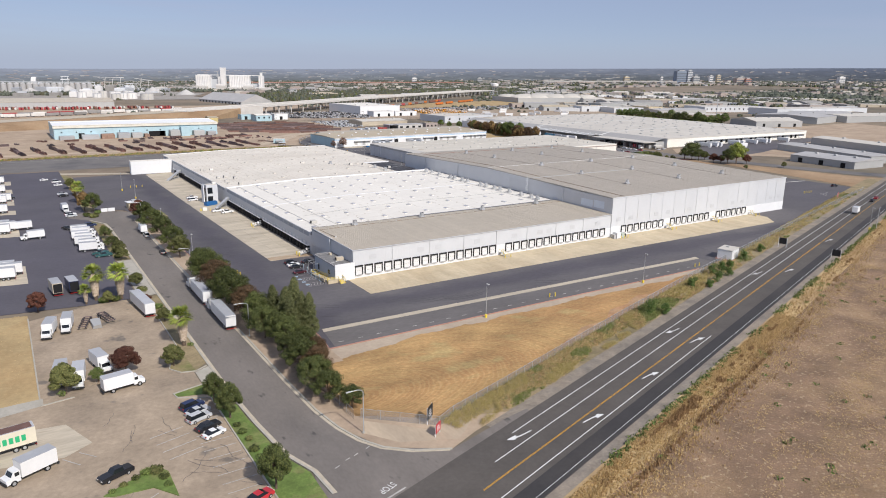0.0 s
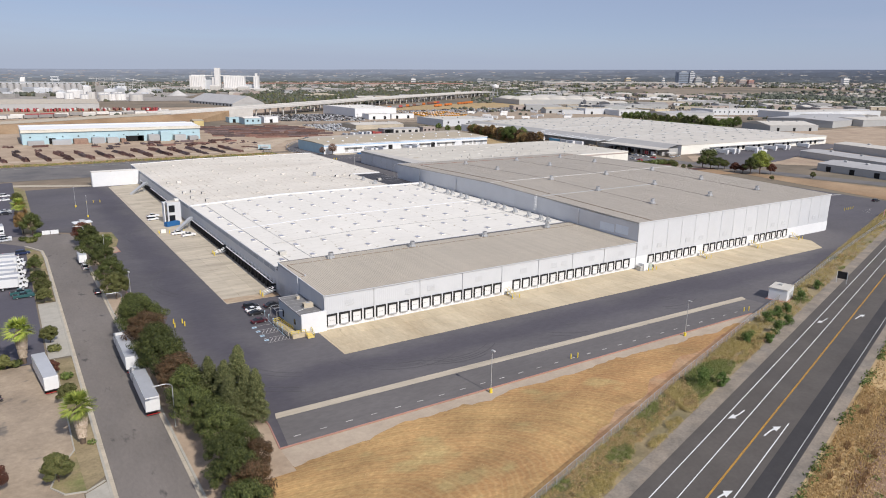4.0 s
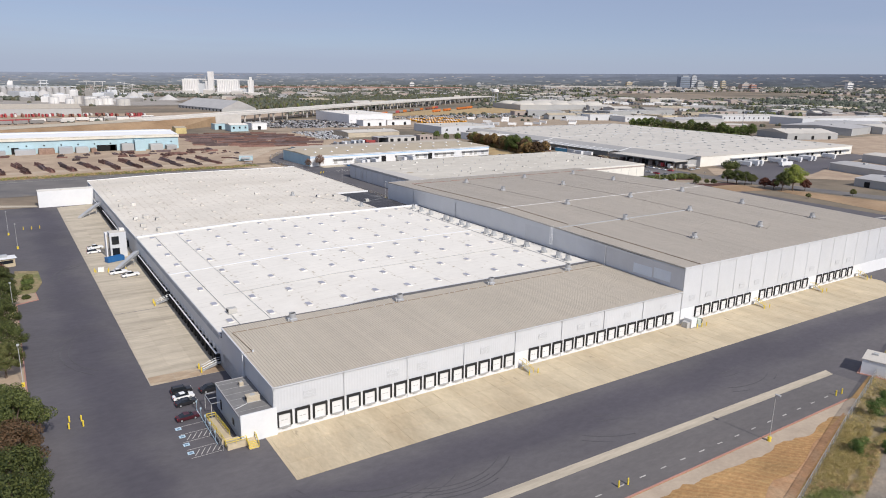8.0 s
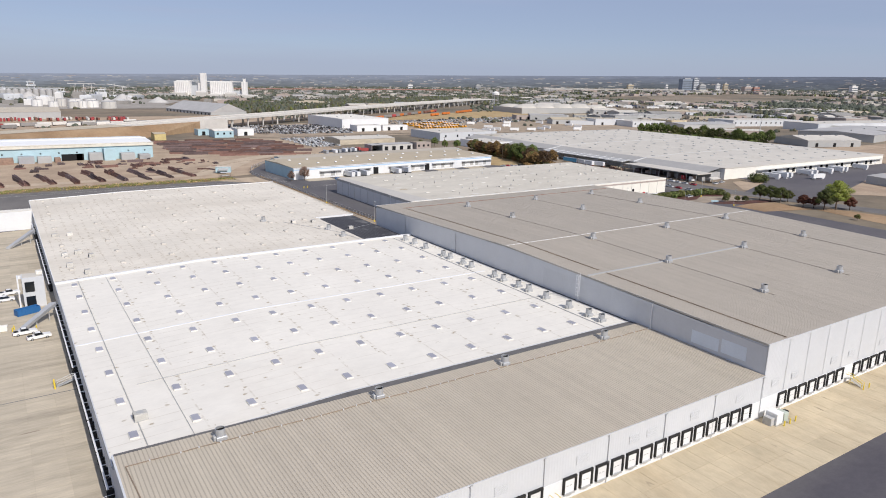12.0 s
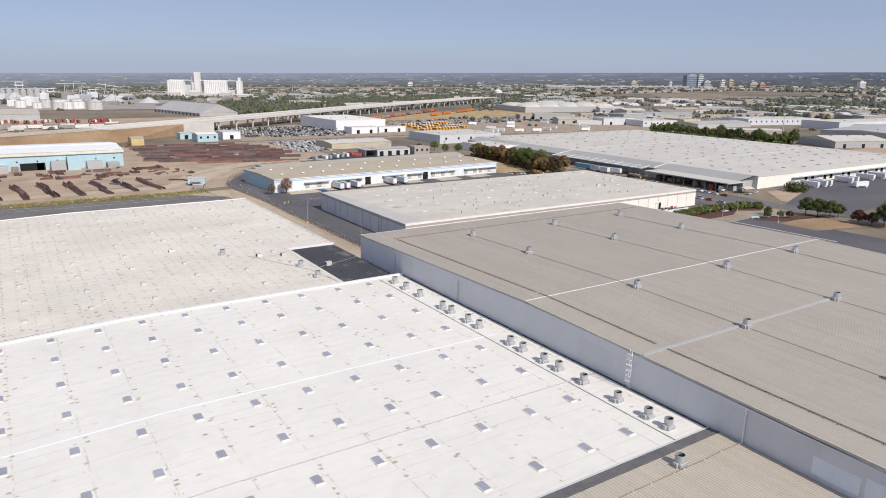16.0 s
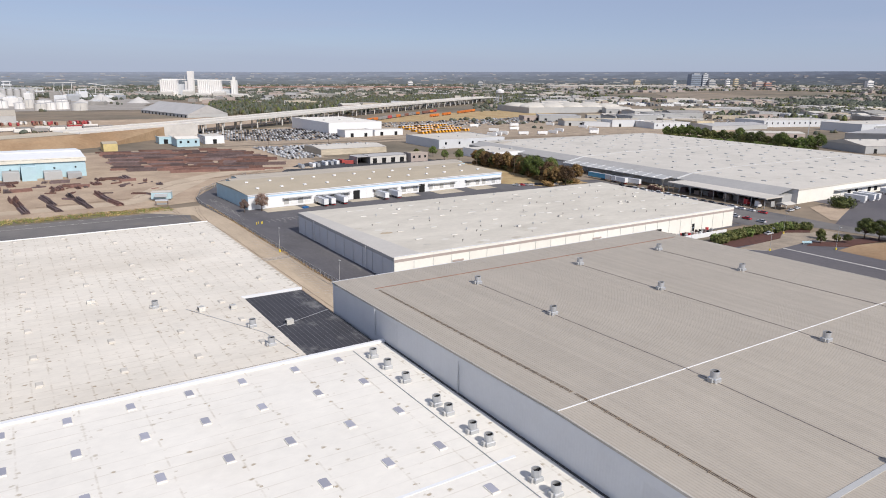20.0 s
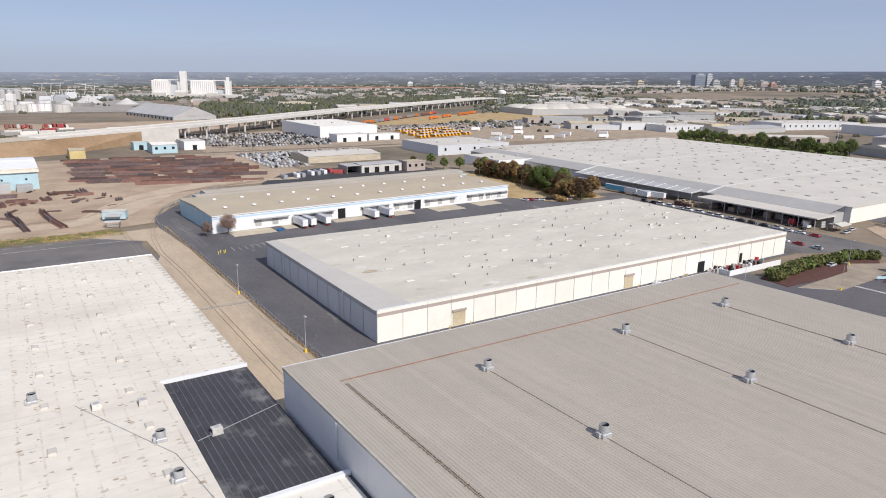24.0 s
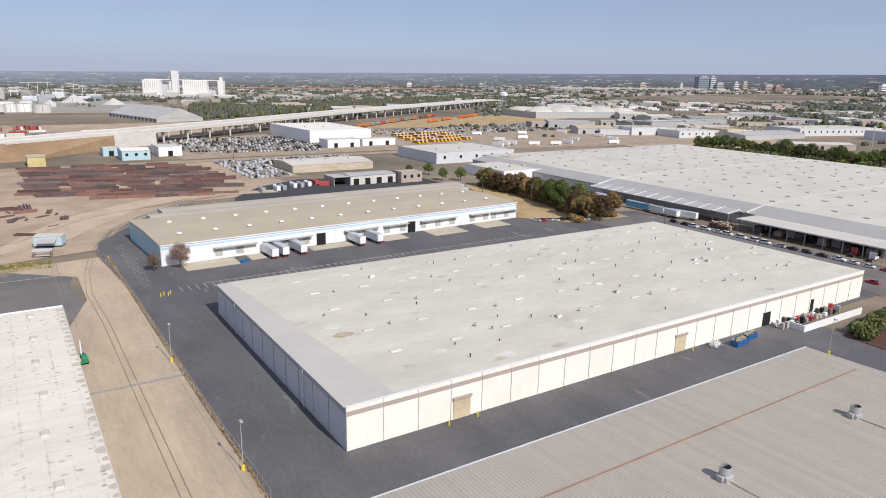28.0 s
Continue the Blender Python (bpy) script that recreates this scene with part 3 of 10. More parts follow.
setting("trailer_lane", MB().sheet([(-28, -49), (112, -49), (121.5, -46.6), (121, -40.7), (-26.4, -38.3)], -0.037), mat("faded_lane_asphalt", (0.15, 0.138, 0.132), 0.92, big=0.03, fine=1.0, var=0.17, col2=(0.115, 0.107, 0.108), cover=0.42, sharp=0.2, spot=(0.21, 0.19, 0.165), spot_scale=0.12, spot_amount=0.12, stretch=(0.4, 1, 1)), "faded grey asphalt lane between strip and kerb", "pavement")
setting("concrete_strip", MB().sheet([(-26.5, -38.2), (120.5, -40.6), (121.4, -38.4), (-26, -36)], -0.028), M_APRON_L, "pale concrete landing-gear strip across the yard", "pavement")
sb = MB()
road_strip(sb, -320, 900, -16, -10.6, -0.045)
wb = MB()
road_strip(wb, -20, 420, 12.5, 20.6, -0.042)
setting("weed_verge", wb, M_WEEDBED, "weedy brown earth between fence and highway", "ground")
setting("straw_verge", sb, M_STRAWBED, "band of golden dry straw beside the highway", "field")
marks = MB()
for s0, s1, o, hw in ((-300, 900, -7.45, 0.045), (-34, 60, -3.35, 0.09), (-25, 900, 3.5, 0.09), (-15, 900, 6.9, 0.09)):
    road_strip(marks, s0, s1, o - hw, o + hw, 0.025)
setting("road_markings", marks, M_WHITE, "white painted lane lines", "road marking")
ym = MB()
road_strip(ym, -33, 900, 0.04, 0.14, 0.025)
road_strip(ym, -33, 900, -0.14, -0.04, 0.025)
setting("centre_line", ym, M_YELLOWLINE, "double yellow centre line", "road marking")

# ---- kerbs, markings, planted strips ----
def kerb(pts, name, material, label, w=0.22, h=0.12):
    k = MB()
    for a, b in zip(pts, pts[1:]):
        k.bar(a, b, w, -0.1, h)
    setting(name, k, material, label, "kerb")


R_KERB = [(-44.6, 128), (-44.5, 60), (-44.5, -60), (-44.2, -76), (-43.2, -84.4), (-41.6, -90.5), (-39.2, -95), (-35, -98.8), (-29, -101.8)]
L_KERB = [(-62, 134), (-57.4, 124), (-56.8, 112), (-56.8, -60), (-56.2, -75), (-55.2, -88), (-52.9, -95.5), (-52.6, -103)]
kerb(R_KERB, "kerb_east", M_CONC, "pale concrete kerb of the side street", 0.4)
kerb(L_KERB, "kerb_west", M_CONC, "pale concrete kerb of the side street", 0.4)
gut = MB()
for a, b in zip(R_KERB, R_KERB[1:]):
    gut.bar((a[0] - 0.5, a[1]), (b[0] - 0.5, b[1]), 0.6, -0.05, -0.012)
for a, b in zip(L_KERB, L_KERB[1:]):
    gut.bar((a[0] + 0.5, a[1]), (b[0] + 0.5, b[1]), 0.6, -0.05, -0.012)
setting("gutter", gut, M_APRON_L, "concrete gutter strip beside the kerbs", "kerb")
kerb([(-38.5, 116), (-38.5, -12), (-33, -24), (-28.6, -34), (-28.5, -40), (-29.6, -49), (110, -49.2)], "yard_kerb", M_RED_KERB, "faded red-painted kerb of the yard", 0.25, 0.13)
kerb([(-90, 10), (-90, -46.5), (-84, -45.6)], "lot_kerb", M_CONC, "concrete kerb of the old lot", 0.3)
setting("street_verge", MB().sheet([(-44.5, 128), (-44.5, -76), (-43.2, -84.4), (-39.2, -95), (-29, -101.8), (-22, -99), (-12, -96), (-24, -92), (-38.6, -82), (-38.6, 128)], -0.015), M_DIRT, "bare tan verge under the street trees", "ground")
setting("corner_path", MB().sheet([(-38, -84.6), (-28, -95), (-22, -93), (-19, -94.5), (-26, -99.6), (-36, -95), (-40, -89)], -0.005), M_TAN, "pale gravel corner by the fence", "ground")
edge = [(-29.5 + i * 1.5, -52.3 - 1.9 * noise.noise((i * 0.16, 2.2, 0)) - 0.9 * noise.noise((i * 0.7, 5.2, 0)) - max(0, 3.5 - i * 0.25)) for i in range(95)]
setting("yard_margin", MB().sheet([(-30, -49.3), (112, -49.4)] + edge[::-1], -0.045), M_SAND, "pale sandy margin beside the yard kerb", "ground")
rust_in = [road_xy(24 + 3 * i, 21.4 + (3.0 + 2.2 * noise.noise((i * 0.33, 4.4, 0)) + 0.8 * noise.noise((i * 1.3, 1.4, 0))) * min(1, i / 5, (31 - i) / 14)) for i in range(31)]
setting("plot_margin", MB().sheet([road_xy(24, 21.2), road_xy(114, 21.2)] + rust_in[::-1], -0.043), mat("rusty_earth", (0.40, 0.225, 0.115), 0.96, big=0.12, fine=1.4, var=0.3, col2=(0.44, 0.305, 0.185), cover=0.42, bump=0.1), "rust-brown bare earth along the fence", "ground")
setting("corner_bed", MB().sheet([(-38.6, -12), (-33, -24), (-28.6, -34), (-28.5, -40), (-29.6, -49.2), (-29.6, -57), (-38.6, -57)], -0.012), M_DIRT, "bare brown earth bed under the conifers", "ground")
setting("planted_strip", MB().sheet([(-60.4, 14), (-57, 14), (-57, -42), (-60, -45), (-62.5, -42), (-60.4, -32)], -0.012), M_WEEDBED, "dry planted strip beside the street", "lawn")
kerb([(-60.5, 14), (-60.5, -31), (-63.6, -37), (-64.8, -41.5), (-63, -44.6), (-60, -45.4), (-57.2, -43.6)], "strip_kerb", M_CONC, "pale concrete kerb round the planted strip", 0.25, 0.14)
setting("strip_end", MB().sheet([(-60.5, -31), (-63.6, -37), (-64.8, -41.5), (-63, -44.6), (-60, -45.4), (-60.3, -36)], -0.008), M_LAWN, "green end of the planted strip", "lawn")
kerb([(-60.5, -109), (-60.5, -60), (-66.3, -56.6), (-66.7, -54.4), (-60.4, -52.9), (-57.2, -55.4)], "lawn_kerb", M_CONC, "pale concrete kerb round the lawn strip", 0.25, 0.14)
M_GREENLAWN = mat("watered_lawn", (0.13, 0.19, 0.045), 0.95, big=0.15, fine=1.5, var=0.3, col2=(0.26, 0.22, 0.10), cover=0.38, bump=0.05)
setting("lawn_strip", MB().sheet([(-66.6, -54.6), (-60.4, -53), (-57, -56), (-56.8, -72), (-55.6, -88), (-53.4, -95.5), (-54, -110), (-60.3, -110), (-60.3, -58), (-66.4, -56)], -0.012), M_GREENLAWN, "green lawn strip with small bushes", "lawn")
setting("lawn_strip_north", MB().sheet([(-61.8, 60), (-57.2, 60), (-57.2, 122), (-61.8, 131)], -0.012).sheet([(-62, 157), (-57, 157.5), (-57, 268), (-60, 282), (-62, 282)], -0.012), M_LAWN, "lawn strip with trees beside the truck lot", "lawn")
setting("drive_entrance", MB().sheet([(-60.3, -46), (-56.9, -44), (-56.9, -53), (-60.3, -53)], -0.008), M_CONC, "concrete drive entrance across the verge", "pavement")
setting("drive_entrance_north", MB().sheet([(-61.6, 15), (-57, 15), (-57, 59), (-61.6, 59)], -0.011), M_CONC, "concrete verge beside the truck lot", "pavement")
setting("lot_island", MB().prism([(-83.5, -85), (-75, -80.5), (-73.4, -83), (-73.4, -91), (-76.4, -86.6), (-82, -86)], -0.05, 0.1), M_GREENLAWN, "kerbed green planting island on the lot", "lawn")
setting("dock_slab", MB().sheet([(-96, -55.5), (-86.5, -57), (-83.0, -66.5), (-87.6, -69.5), (-96, -68), (-110, -64), (-110, -54)], -0.012), M_APRON_L, "concrete loading slab on the lot", "pavement")
setting("lot_walk", MB().sheet([(-110, -50.5), (-89.5, -46.4), (-89.5, -43.0), (-110, -44)], -0.012), M_CONC, "concrete path beside the dry lawn", "pavement")
for i, (y0, y1) in enumerate(((48, 70), (118, 138), (166, 176), (190, 206), (226, 240), (256, 270))):
    setting("truck_dock", MB().prism([(-110, y0), (-88.5, y0 - 3), (-88.5, y1 - 3), (-110, y1)], -0.05, 0.0), M_APRON_L, "concrete dock slab in the truck lot", "pavement")
setting("truck_lot_strip", MB().sheet([(-62, 282), (-62, 290), (-24.5, 272), (-24.5, 267)], -0.02), M_APRON_L, "pale concrete strip at the yard's gate", "pavement")
setting("gravel_lot", MB().sheet([(470, 120), (900, 150), (960, 330), (700, 330), (655, 222), (420, 215), (395, 190)], -0.04), M_DIRT, "wide bare gravel lot", "ground")
setting("roadside_verge", MB().sheet([(262, 40), (345, 20), (345, 175), (290, 185), (245, 171), (242, 100)], -0.03), M_ASPHALT, "grey asphalt yard behind the tall warehouse", "pavement")
setting("planter", MB().prism([(297, 180), (317, 179), (335, 180), (346, 186), (358, 179.5), (368, 186), (352, 191), (341, 196), (312, 196), (298, 191)], -0.05, 0.12), M_BARK, "planting bed of dark red bark", "planter")
setting("planter_east", MB().prism([(331, 166), (345, 156), (353, 156), (372, 153), (372, 160), (352, 163), (340, 168)], -0.05, 0.12), M_BARK, "planting bed of dark red bark", "planter")
setting("sand_margin", MB().sheet([(299, 178), (309, 168.6), (333, 169.5), (345, 171), (352, 164), (369, 162), (369, 178), (358, 179.2), (346, 185.8), (334, 179.6), (317, 178.8)], -0.02), mat("worn_tan_paving", (0.33, 0.27, 0.205), 0.93, big=0.1, fine=1.2, var=0.18, col2=(0.26, 0.22, 0.175), cover=0.4), "worn tan paving beside the planting", "ground")
setting("sand_margin_east", MB().sheet([(335, 155), (351, 155.8), (368, 152), (368, 128), (335, 137)], -0.018), M_BANK, "dull dry grass margin beside the planting", "ground")
setting("grove_grass", MB().sheet([(318, 362), (335, 340), (372, 336), (372, 455), (352, 455), (335, 400)], -0.02), M_DRYGRASS, "golden dry grass under the grove", "field")
setting("east_lot", MB().sheet([(388, 184), (409, 192), (440, 203), (440, 224.4), (652, 224.4), (652, 203), (560, 186), (470, 160), (388, 148)], -0.028), M_ASPHALT, "dark asphalt lot across the far street", "pavement")
for x0, x1, y0, y1 in ((157, 176, 341.5, 351.6), (181, 187, 345, 353), (206, 224, 347, 354), (238, 250, 347.5, 356), (262, 280, 346, 357.6), (290, 306, 348.5, 359)):
    setting("dock_pad", MB().sheet([(x0, y0), (x1, y0 + 0.6), (x1, y1 + 0.9), (x0, y1)], -0.018), M_APRON_L, "pale concrete pad before the dock", "pavement")
setting("gravel_island", MB().prism([(-39, 116.4), (-33.4, 117), (-31, 128), (-31.4, 143), (-38, 146), (-39, 128)], -0.1, 0.1), M_LAWN, "green planted island with shrubs", "ground")
setting("island_tip", MB().prism([(-39, 107), (-33, 109.5), (-33.4, 116.95), (-39, 116.35)], -0.1, 0.1), M_DIRT, "orange gravel tip of the island", "ground")
kerb([(-39, 107), (-33, 109.5), (-33.4, 117)], "island_kerb", M_RED_KERB, "faded red-painted kerb round the island", 0.25, 0.14)
tm = MB()
zt = -0.0725
rng = random.Random(17)
for cx, cy, r0, a0, a1, count in ((12, -14, 15, 3.6, 5.4, 6), (22, -16, 17, 4.0, 5.6, 5), (62, -18, 14, 3.9, 5.3, 5), (-8, -6, 20, 3.3, 4.7, 4), (100, -16, 15, 4.1, 5.4, 4), (-10, 60, 17, 2.4, 3.9, 3), (-10, 130, 18, 2.2, 3.8, 3)):
    for k in range(max(2, count // 2)):
        r1, f0, f1 = r0 + rng.uniform(-5, 4), a0 + rng.uniform(-0.2, 0.4), a1 - rng.uniform(0, 0.7)
        for dr in (0, 1.9):
            zt += 0.0007
            q = [(cx + (r1 + dr) * math.cos(f0 + (f1 - f0) * i / 16), cy + (r1 + dr) * math.sin(f0 + (f1 - f0) * i / 16)) for i in range(17)]
            for q0, q1 in zip(q, q[1:]):
                if (-35.2 < q0[1] < -17.5 or q0[0] < -18) and q0[0] > -37:
                    tm.bar(q0, q1, 0.24, -0.078, zt)
setting("tyre_marks", tm, M_ASPHALT_DK, "dark curved tyre marks on the yard", "road marking")

# stall lines, arrows, words
w = MB()
for i in range(26):
    w.box(-26 + i * 5.3, -46.35, -0.03, -24.6 + i * 5.3, -46.1, -0.022)
for i in range(30):
    w.bar((130.4, 202.6 + i * 2.9), (135.1, 201.4 + i * 2.9), 0.1, -0.03, -0.012)
for i in range(13):
    w.bar((117.4, 203 + i * 2.9), (121.0, 202.2 + i * 2.9), 0.09, -0.03, -0.012)
for i in range(58):
    x = 150.5 + i * 2.6
    w.bar((x, 324.8 + (x - 156) * 0.028), (x, 319.2 + (x - 156) * 0.028), 0.2, -0.03, -0.012)
w.bar((158, 324.9), (298.8, 328.8), 0.2, -0.03, -0.009)
for i in range(24):
    a = i * 2.6
    w.bar((140.5, 330 + a), (144.0, 331.5 + a), 0.12, -0.03, -0.012)
for i in range(5):
    w.box(-15.4, -0.9 + i * 3.1, -0.03, -9.9, -0.78 + i * 3.1, -0.022)
for y in (0.6, 6.9):
    for i in range(5):
        w.bar((-14.6 + i * 1.0, y - 1.0), (-13.4 + i * 1.0, y + 1.0), 0.16, -0.03, -0.021)
for i in range(16):
    w.box(-66.8, -109 + i * 2.9, -0.03, -61.2, -108.86 + i * 2.9, -0.018)
for i in range(4):
    w.bar((-74 + i * 0.5, -70.5 - i * 3.0), (-68 + i * 0.5, -69 - i * 3.0), 0.16, -0.03, -0.018)
for a, b in (((-88, -70), (-85.6, -73.4)), ((-85.4, -69), (-83, -72)), ((-82, -92), (-76, -88.5)), ((-80, -95), (-74.5, -91.5))):
    w.bar(a, b, 0.16, -0.03, -0.018)
for x, y in ((-41.7, -93.6), (-44.5, -94.6), (-46.4, -95.2), (-48.9, -96.5)):
    w.bar((x - 0.5, y - 0.2), (x + 0.5, y + 0.2), 0.2, -0.01, -0.004)
w.bar((-46.4, -108.9), (-41.9, -107.6), 0.32, -0.01, -0.004)
for i in range(6):
    w.bar((300 + i * 2.2, 10 + i * 1.2), (302 + i * 2.2, 16), 0.2, -0.03, -0.02)
w.bar((262, 60), (344, 48), 1.6, -0.035, -0.015)
w.bar((318.4, 168.7), (321, 120), 1.3, -0.035, -0.012)
w.bar((299.5, 178), (309, 168.8), 0.3, -0.035, -0.012)
w.bar((-290, 360.5), (120.6, 356.2), 0.3, -0.035, -0.012)
for i in range(60):
    w.bar((118 - i * 6.8, 363.6 + i * 0.05), (115 - i * 6.8, 363.65 + i * 0.05), 0.3, -0.035, -0.012)
w.bar((124.8, 211.1), (129.2, 210.3), 0.14, -0.035, -0.008)
setting("stall_lines", w, M_WORN, "white painted stall lines and dashes", "road marking")
bl = MB()
for i in range(4):
    bl.box(-15.6, 0.55 + i * 3.3, -0.03, -14.5, 1.6 + i * 3.3, -0.0205)
setting("bay_edge_line", MB().sheet([(-10.25, 1.5), (-10.1, 1.5), (-10.1, 17.2), (-10.25, 17.2)], 0.012), mat("faded_blue_paint", (0.30, 0.39, 0.46), 0.8, var=0.2), "pale blue line along the parking bays", "road marking")
setting("accessible_marks", bl, mat("pale_blue_paint", (0.47, 0.60, 0.68), 0.8, var=0.2), "pale blue accessible parking squares", "road marking")
bw = MB()
for i in range(4):
    bw.box(-15.35, 0.8 + i * 3.3, -0.03, -14.75, 1.35 + i * 3.3, -0.0185)
setting("accessible_symbols", bw, mat("faded_blue_paint", (0.17, 0.27, 0.36), 0.8, var=0.2), "faded blue centres of the parking squares", "road marking")


def arrow(s, o, flip=False, bend=0.0):
    """A painted turn arrow along the highway."""
    f = -1 if flip else 1
    pts = [(-3.0, 0.3), (-0.2, -0.05), (0.7, -0.38), (0.3, -0.8), (2.9, -1.0), (1.7, 0.28), (1.2, -0.1), (0.0, 0.22), (-3.0, 0.58)]
    mb = MB()
    mb.sheet([road_xy(s + f * x, o + f * y) for x, y in pts], 0.03)
    setting("road_arrow", mb, M_WHITE, "white painted direction arrow", "road marking")


for s, o, fl, bd in ((-15, 5.2, True, 0.7), (0.3, -1.55, False, 0.4), (26.5, -1.6, False, 0.4), (54.5, -1.6, False, 0.4), (56.5, 5.3, True, 0.7), (129, 5.3, True, 0.7), (140, -1.6, False, 0.4), (200, -1.6, False, 0.4)):
    arrow(s, o, fl, bd)
word = bpy.data.curves.new("stop_word", "FONT")
word.body, word.size, word.align_x, word.align_y = "STOP", 1.9, "CENTER", "CENTER"
wm = new("stop_word", word)
wm.matrix_basis = pose(-44.5, -106.2, 0.07, rz=200) @ Matrix.Diagonal((0.75, 1.0, 1, 1))
word.materials.append(M_WHITE)
tagged(wm, "white painted word STOP on the street", "road marking", kind="structure")
rails = MB()
pts = [(127, 171), (127, 300), (126, 330), (128, 356), (133, 385), (142, 415), (158, 444), (185, 474), (230, 492)]
for off in (0, 1.5):
    for a, b in zip(pts, pts[1:]):
        rails.bar((a[0] - off, a[1]), (b[0] - off, b[1]), 0.16, -0.05, 0.0)
rl = [(60, 408), (107.9, 414), (122, 434), (135.5, 451), (150, 461), (168, 469), (200, 483)]
for off in (0, 1.5):
    for a, b in zip(rl, rl[1:]):
        rails.bar((a[0], a[1] - off), (b[0], b[1] - off), 0.2, -0.05, 0.02)
for off in (8, 9.5):
    rails.bar((127 - off, 300), (127 - off, 380), 0.16, -0.05, 0.0)
setting("strip_kerb", MB().bar((135.5, 224), (135.3, 300), 0.16, -0.05, 0.03).bar((135.7, 195), (135.5, 224), 0.16, -0.05, 0.03), M_CONC, "low concrete edging beside the fence", "kerb")
setting("rail_track", rails, M_RAIL, "rusty rails sunk in the gravel", "rail")
sd = MB()
dn = [(-120, 402), (60, 404), (102.8, 408), (115.7, 435), (131, 460), (148, 475), (167, 489), (186, 495), (208, 496), (240, 492)]
ds = [(-120, 392), (60, 393), (102.6, 395), (114, 403), (127, 411), (141, 434), (163, 468), (188, 483), (208, 487), (240, 482)]
for k in range(len(dn) - 1):
    sd.add([(*dn[k], -0.03), (*ds[k], -0.03), (*ds[k + 1], -0.03), (*dn[k + 1], -0.03)], [(0, 1, 2, 3)])
setting("dirt_track", sd, M_TRACK, "pale curving dirt track", "road")
cr = MB()
rng = random.Random(31)
for i in range(22):
    x, y = rng.uniform(-80, -62), rng.uniform(-108, -56)
    a = rng.uniform(-0.5, 0.5) - 1.2
    for k in range(rng.randint(4, 9)):
        a += rng.uniform(-0.5, 0.5)
        nx, ny = x + 1.1 * math.cos(a), y + 1.1 * math.sin(a)
        cr.bar((x, y), (nx, ny), 0.06, -0.028, -0.0205)
        x, y = nx, ny
setting("tar_cracks", cr, M_ASPHALT, "dark tar-filled cracks in the old lot", "road marking")

# ---- main warehouse ----
def corrugated(width, height, pitch=0.6, depth=0.006):
    """A ribbed metal sheet in x and z, facing -y."""
    mb, n = MB(), max(1, int(round(width / pitch)))
    p = width / n
    xs = []
    for i in range(n):
        xs += [(i * p, 0.0), (i * p + 0.55 * p, 0.0), (i * p + 0.62 * p, -depth), (i * p + 0.93 * p, -depth)]
    xs.append((width, 0.0))
    v = [(x, y, 0) for x, y in xs] + [(x, y, height) for x, y in xs]
    k = len(xs)
    mb.add(v, [(i, i + 1, k + i + 1, k + i) for i in range(k - 1)])
    return mb


def seam_panel(width, length, ribs=2, rise=0.05):
    """A standing-seam roof panel in x and y with raised ribs along y."""
    mb, p = MB(), width / ribs
    prof = []
    for i in range(ribs):
        a = i * p
        prof += [(a, rise), (a + 0.34, rise), (a + 0.37, 0.0), (a + p - 0.10, 0.0), (a + p - 0.07, rise)]
    prof.append((width, rise))
    k = len(prof)
    mb.add([(x, 0, z) for x, z in prof] + [(x, length, z) for x, z in prof], [(i, i + 1, k + i + 1, k + i) for i in range(k - 1)])
    return mb


SEAL = MB()
SEAL.box(-1.48, -0.34, 1.2, -1.15, 0, 4.2).box(1.15, -0.34, 1.2, 1.48, 0, 4.2).box(-1.15, -0.34, 3.75, 1.15, 0, 4.2)
SEAL = SEAL.mesh("dock_seal", M_BLACK)
DOOR_ME = MB()
for k in range(5):
    DOOR_ME.box(-1.15, -0.09, 1.15 + k * 0.525, 1.15, -0.02, 1.15 + k * 0.525 + 0.505)
DOOR_ME.box(-0.62, -0.105, 2.36, -0.12, -0.09, 2.5).box(0.12, -0.105, 2.36, 0.62, -0.09, 2.5)
DOOR_ME = DOOR_ME.mesh("door_leaf", M_DOOR)
DOOR_ME.materials.append(M_GREY)
for face in DOOR_ME.polygons[30:]:
    face.material_index = 1
LEVEL_ME = MB().box(-1.2, -0.30, 0.85, 1.2, 0, 1.14).box(-0.5, -0.2, 0.6, 0.5, 0, 0.85)
LEVEL_ME = LEVEL_ME.mesh("dock_leveller", M_GALV)


PADS = MB().box(-1.5, -0.95, 0.15, -0.95, 0, 2.7).box(0.95, -0.95, 0.15, 1.5, 0, 2.7).box(-1.1, -0.35, 0.3, 1.1, 0, 1.1).mesh("dock_seal", M_BLACK)


def dock_door(parent, m, side=False):
    d = part("dock_door", DOOR_ME, None, parent, "white sectional dock door in a black seal", at=m)
    part("dock_seal", PADS if side else SEAL, None, d, "black rubber dock seal")
    part("dock_leveller", LEVEL_ME, None, d)


LOUVER = MB().box(-1.3, -0.035, 0, 1.3, -0.02, 1.6)
for k in range(10):
    LOUVER.box(-1.24, -0.055, 0.06 + k * 0.155, 1.24, -0.035, 0.13 + k * 0.155)
LOUVER = LOUVER.mesh("wall_louver", M_LOUVER)
PIPE = MB().box(-0.06, -0.18, 0, 0.06, -0.05, 9.3).box(-0.2, -0.28, 9.05, 0.2, -0.05, 9.4).mesh("downpipe", M_LOUVER)
PIPE_T = MB().box(-0.05, -0.075, 4.3, 0.05, -0.05, 16.1).mesh("panel_joint", M_LOUVER)

DOORS = ([2.0 + 3.595 * i for i in range(16)], [63.3 + 3.72 * i for i in range(14)])
DOORS_T = ([124.1 + 3.87 * i for i in range(7)], [154.9 + 3.95 * i for i in range(7)], [186.9 + 3.96 * i for i in range(6)])

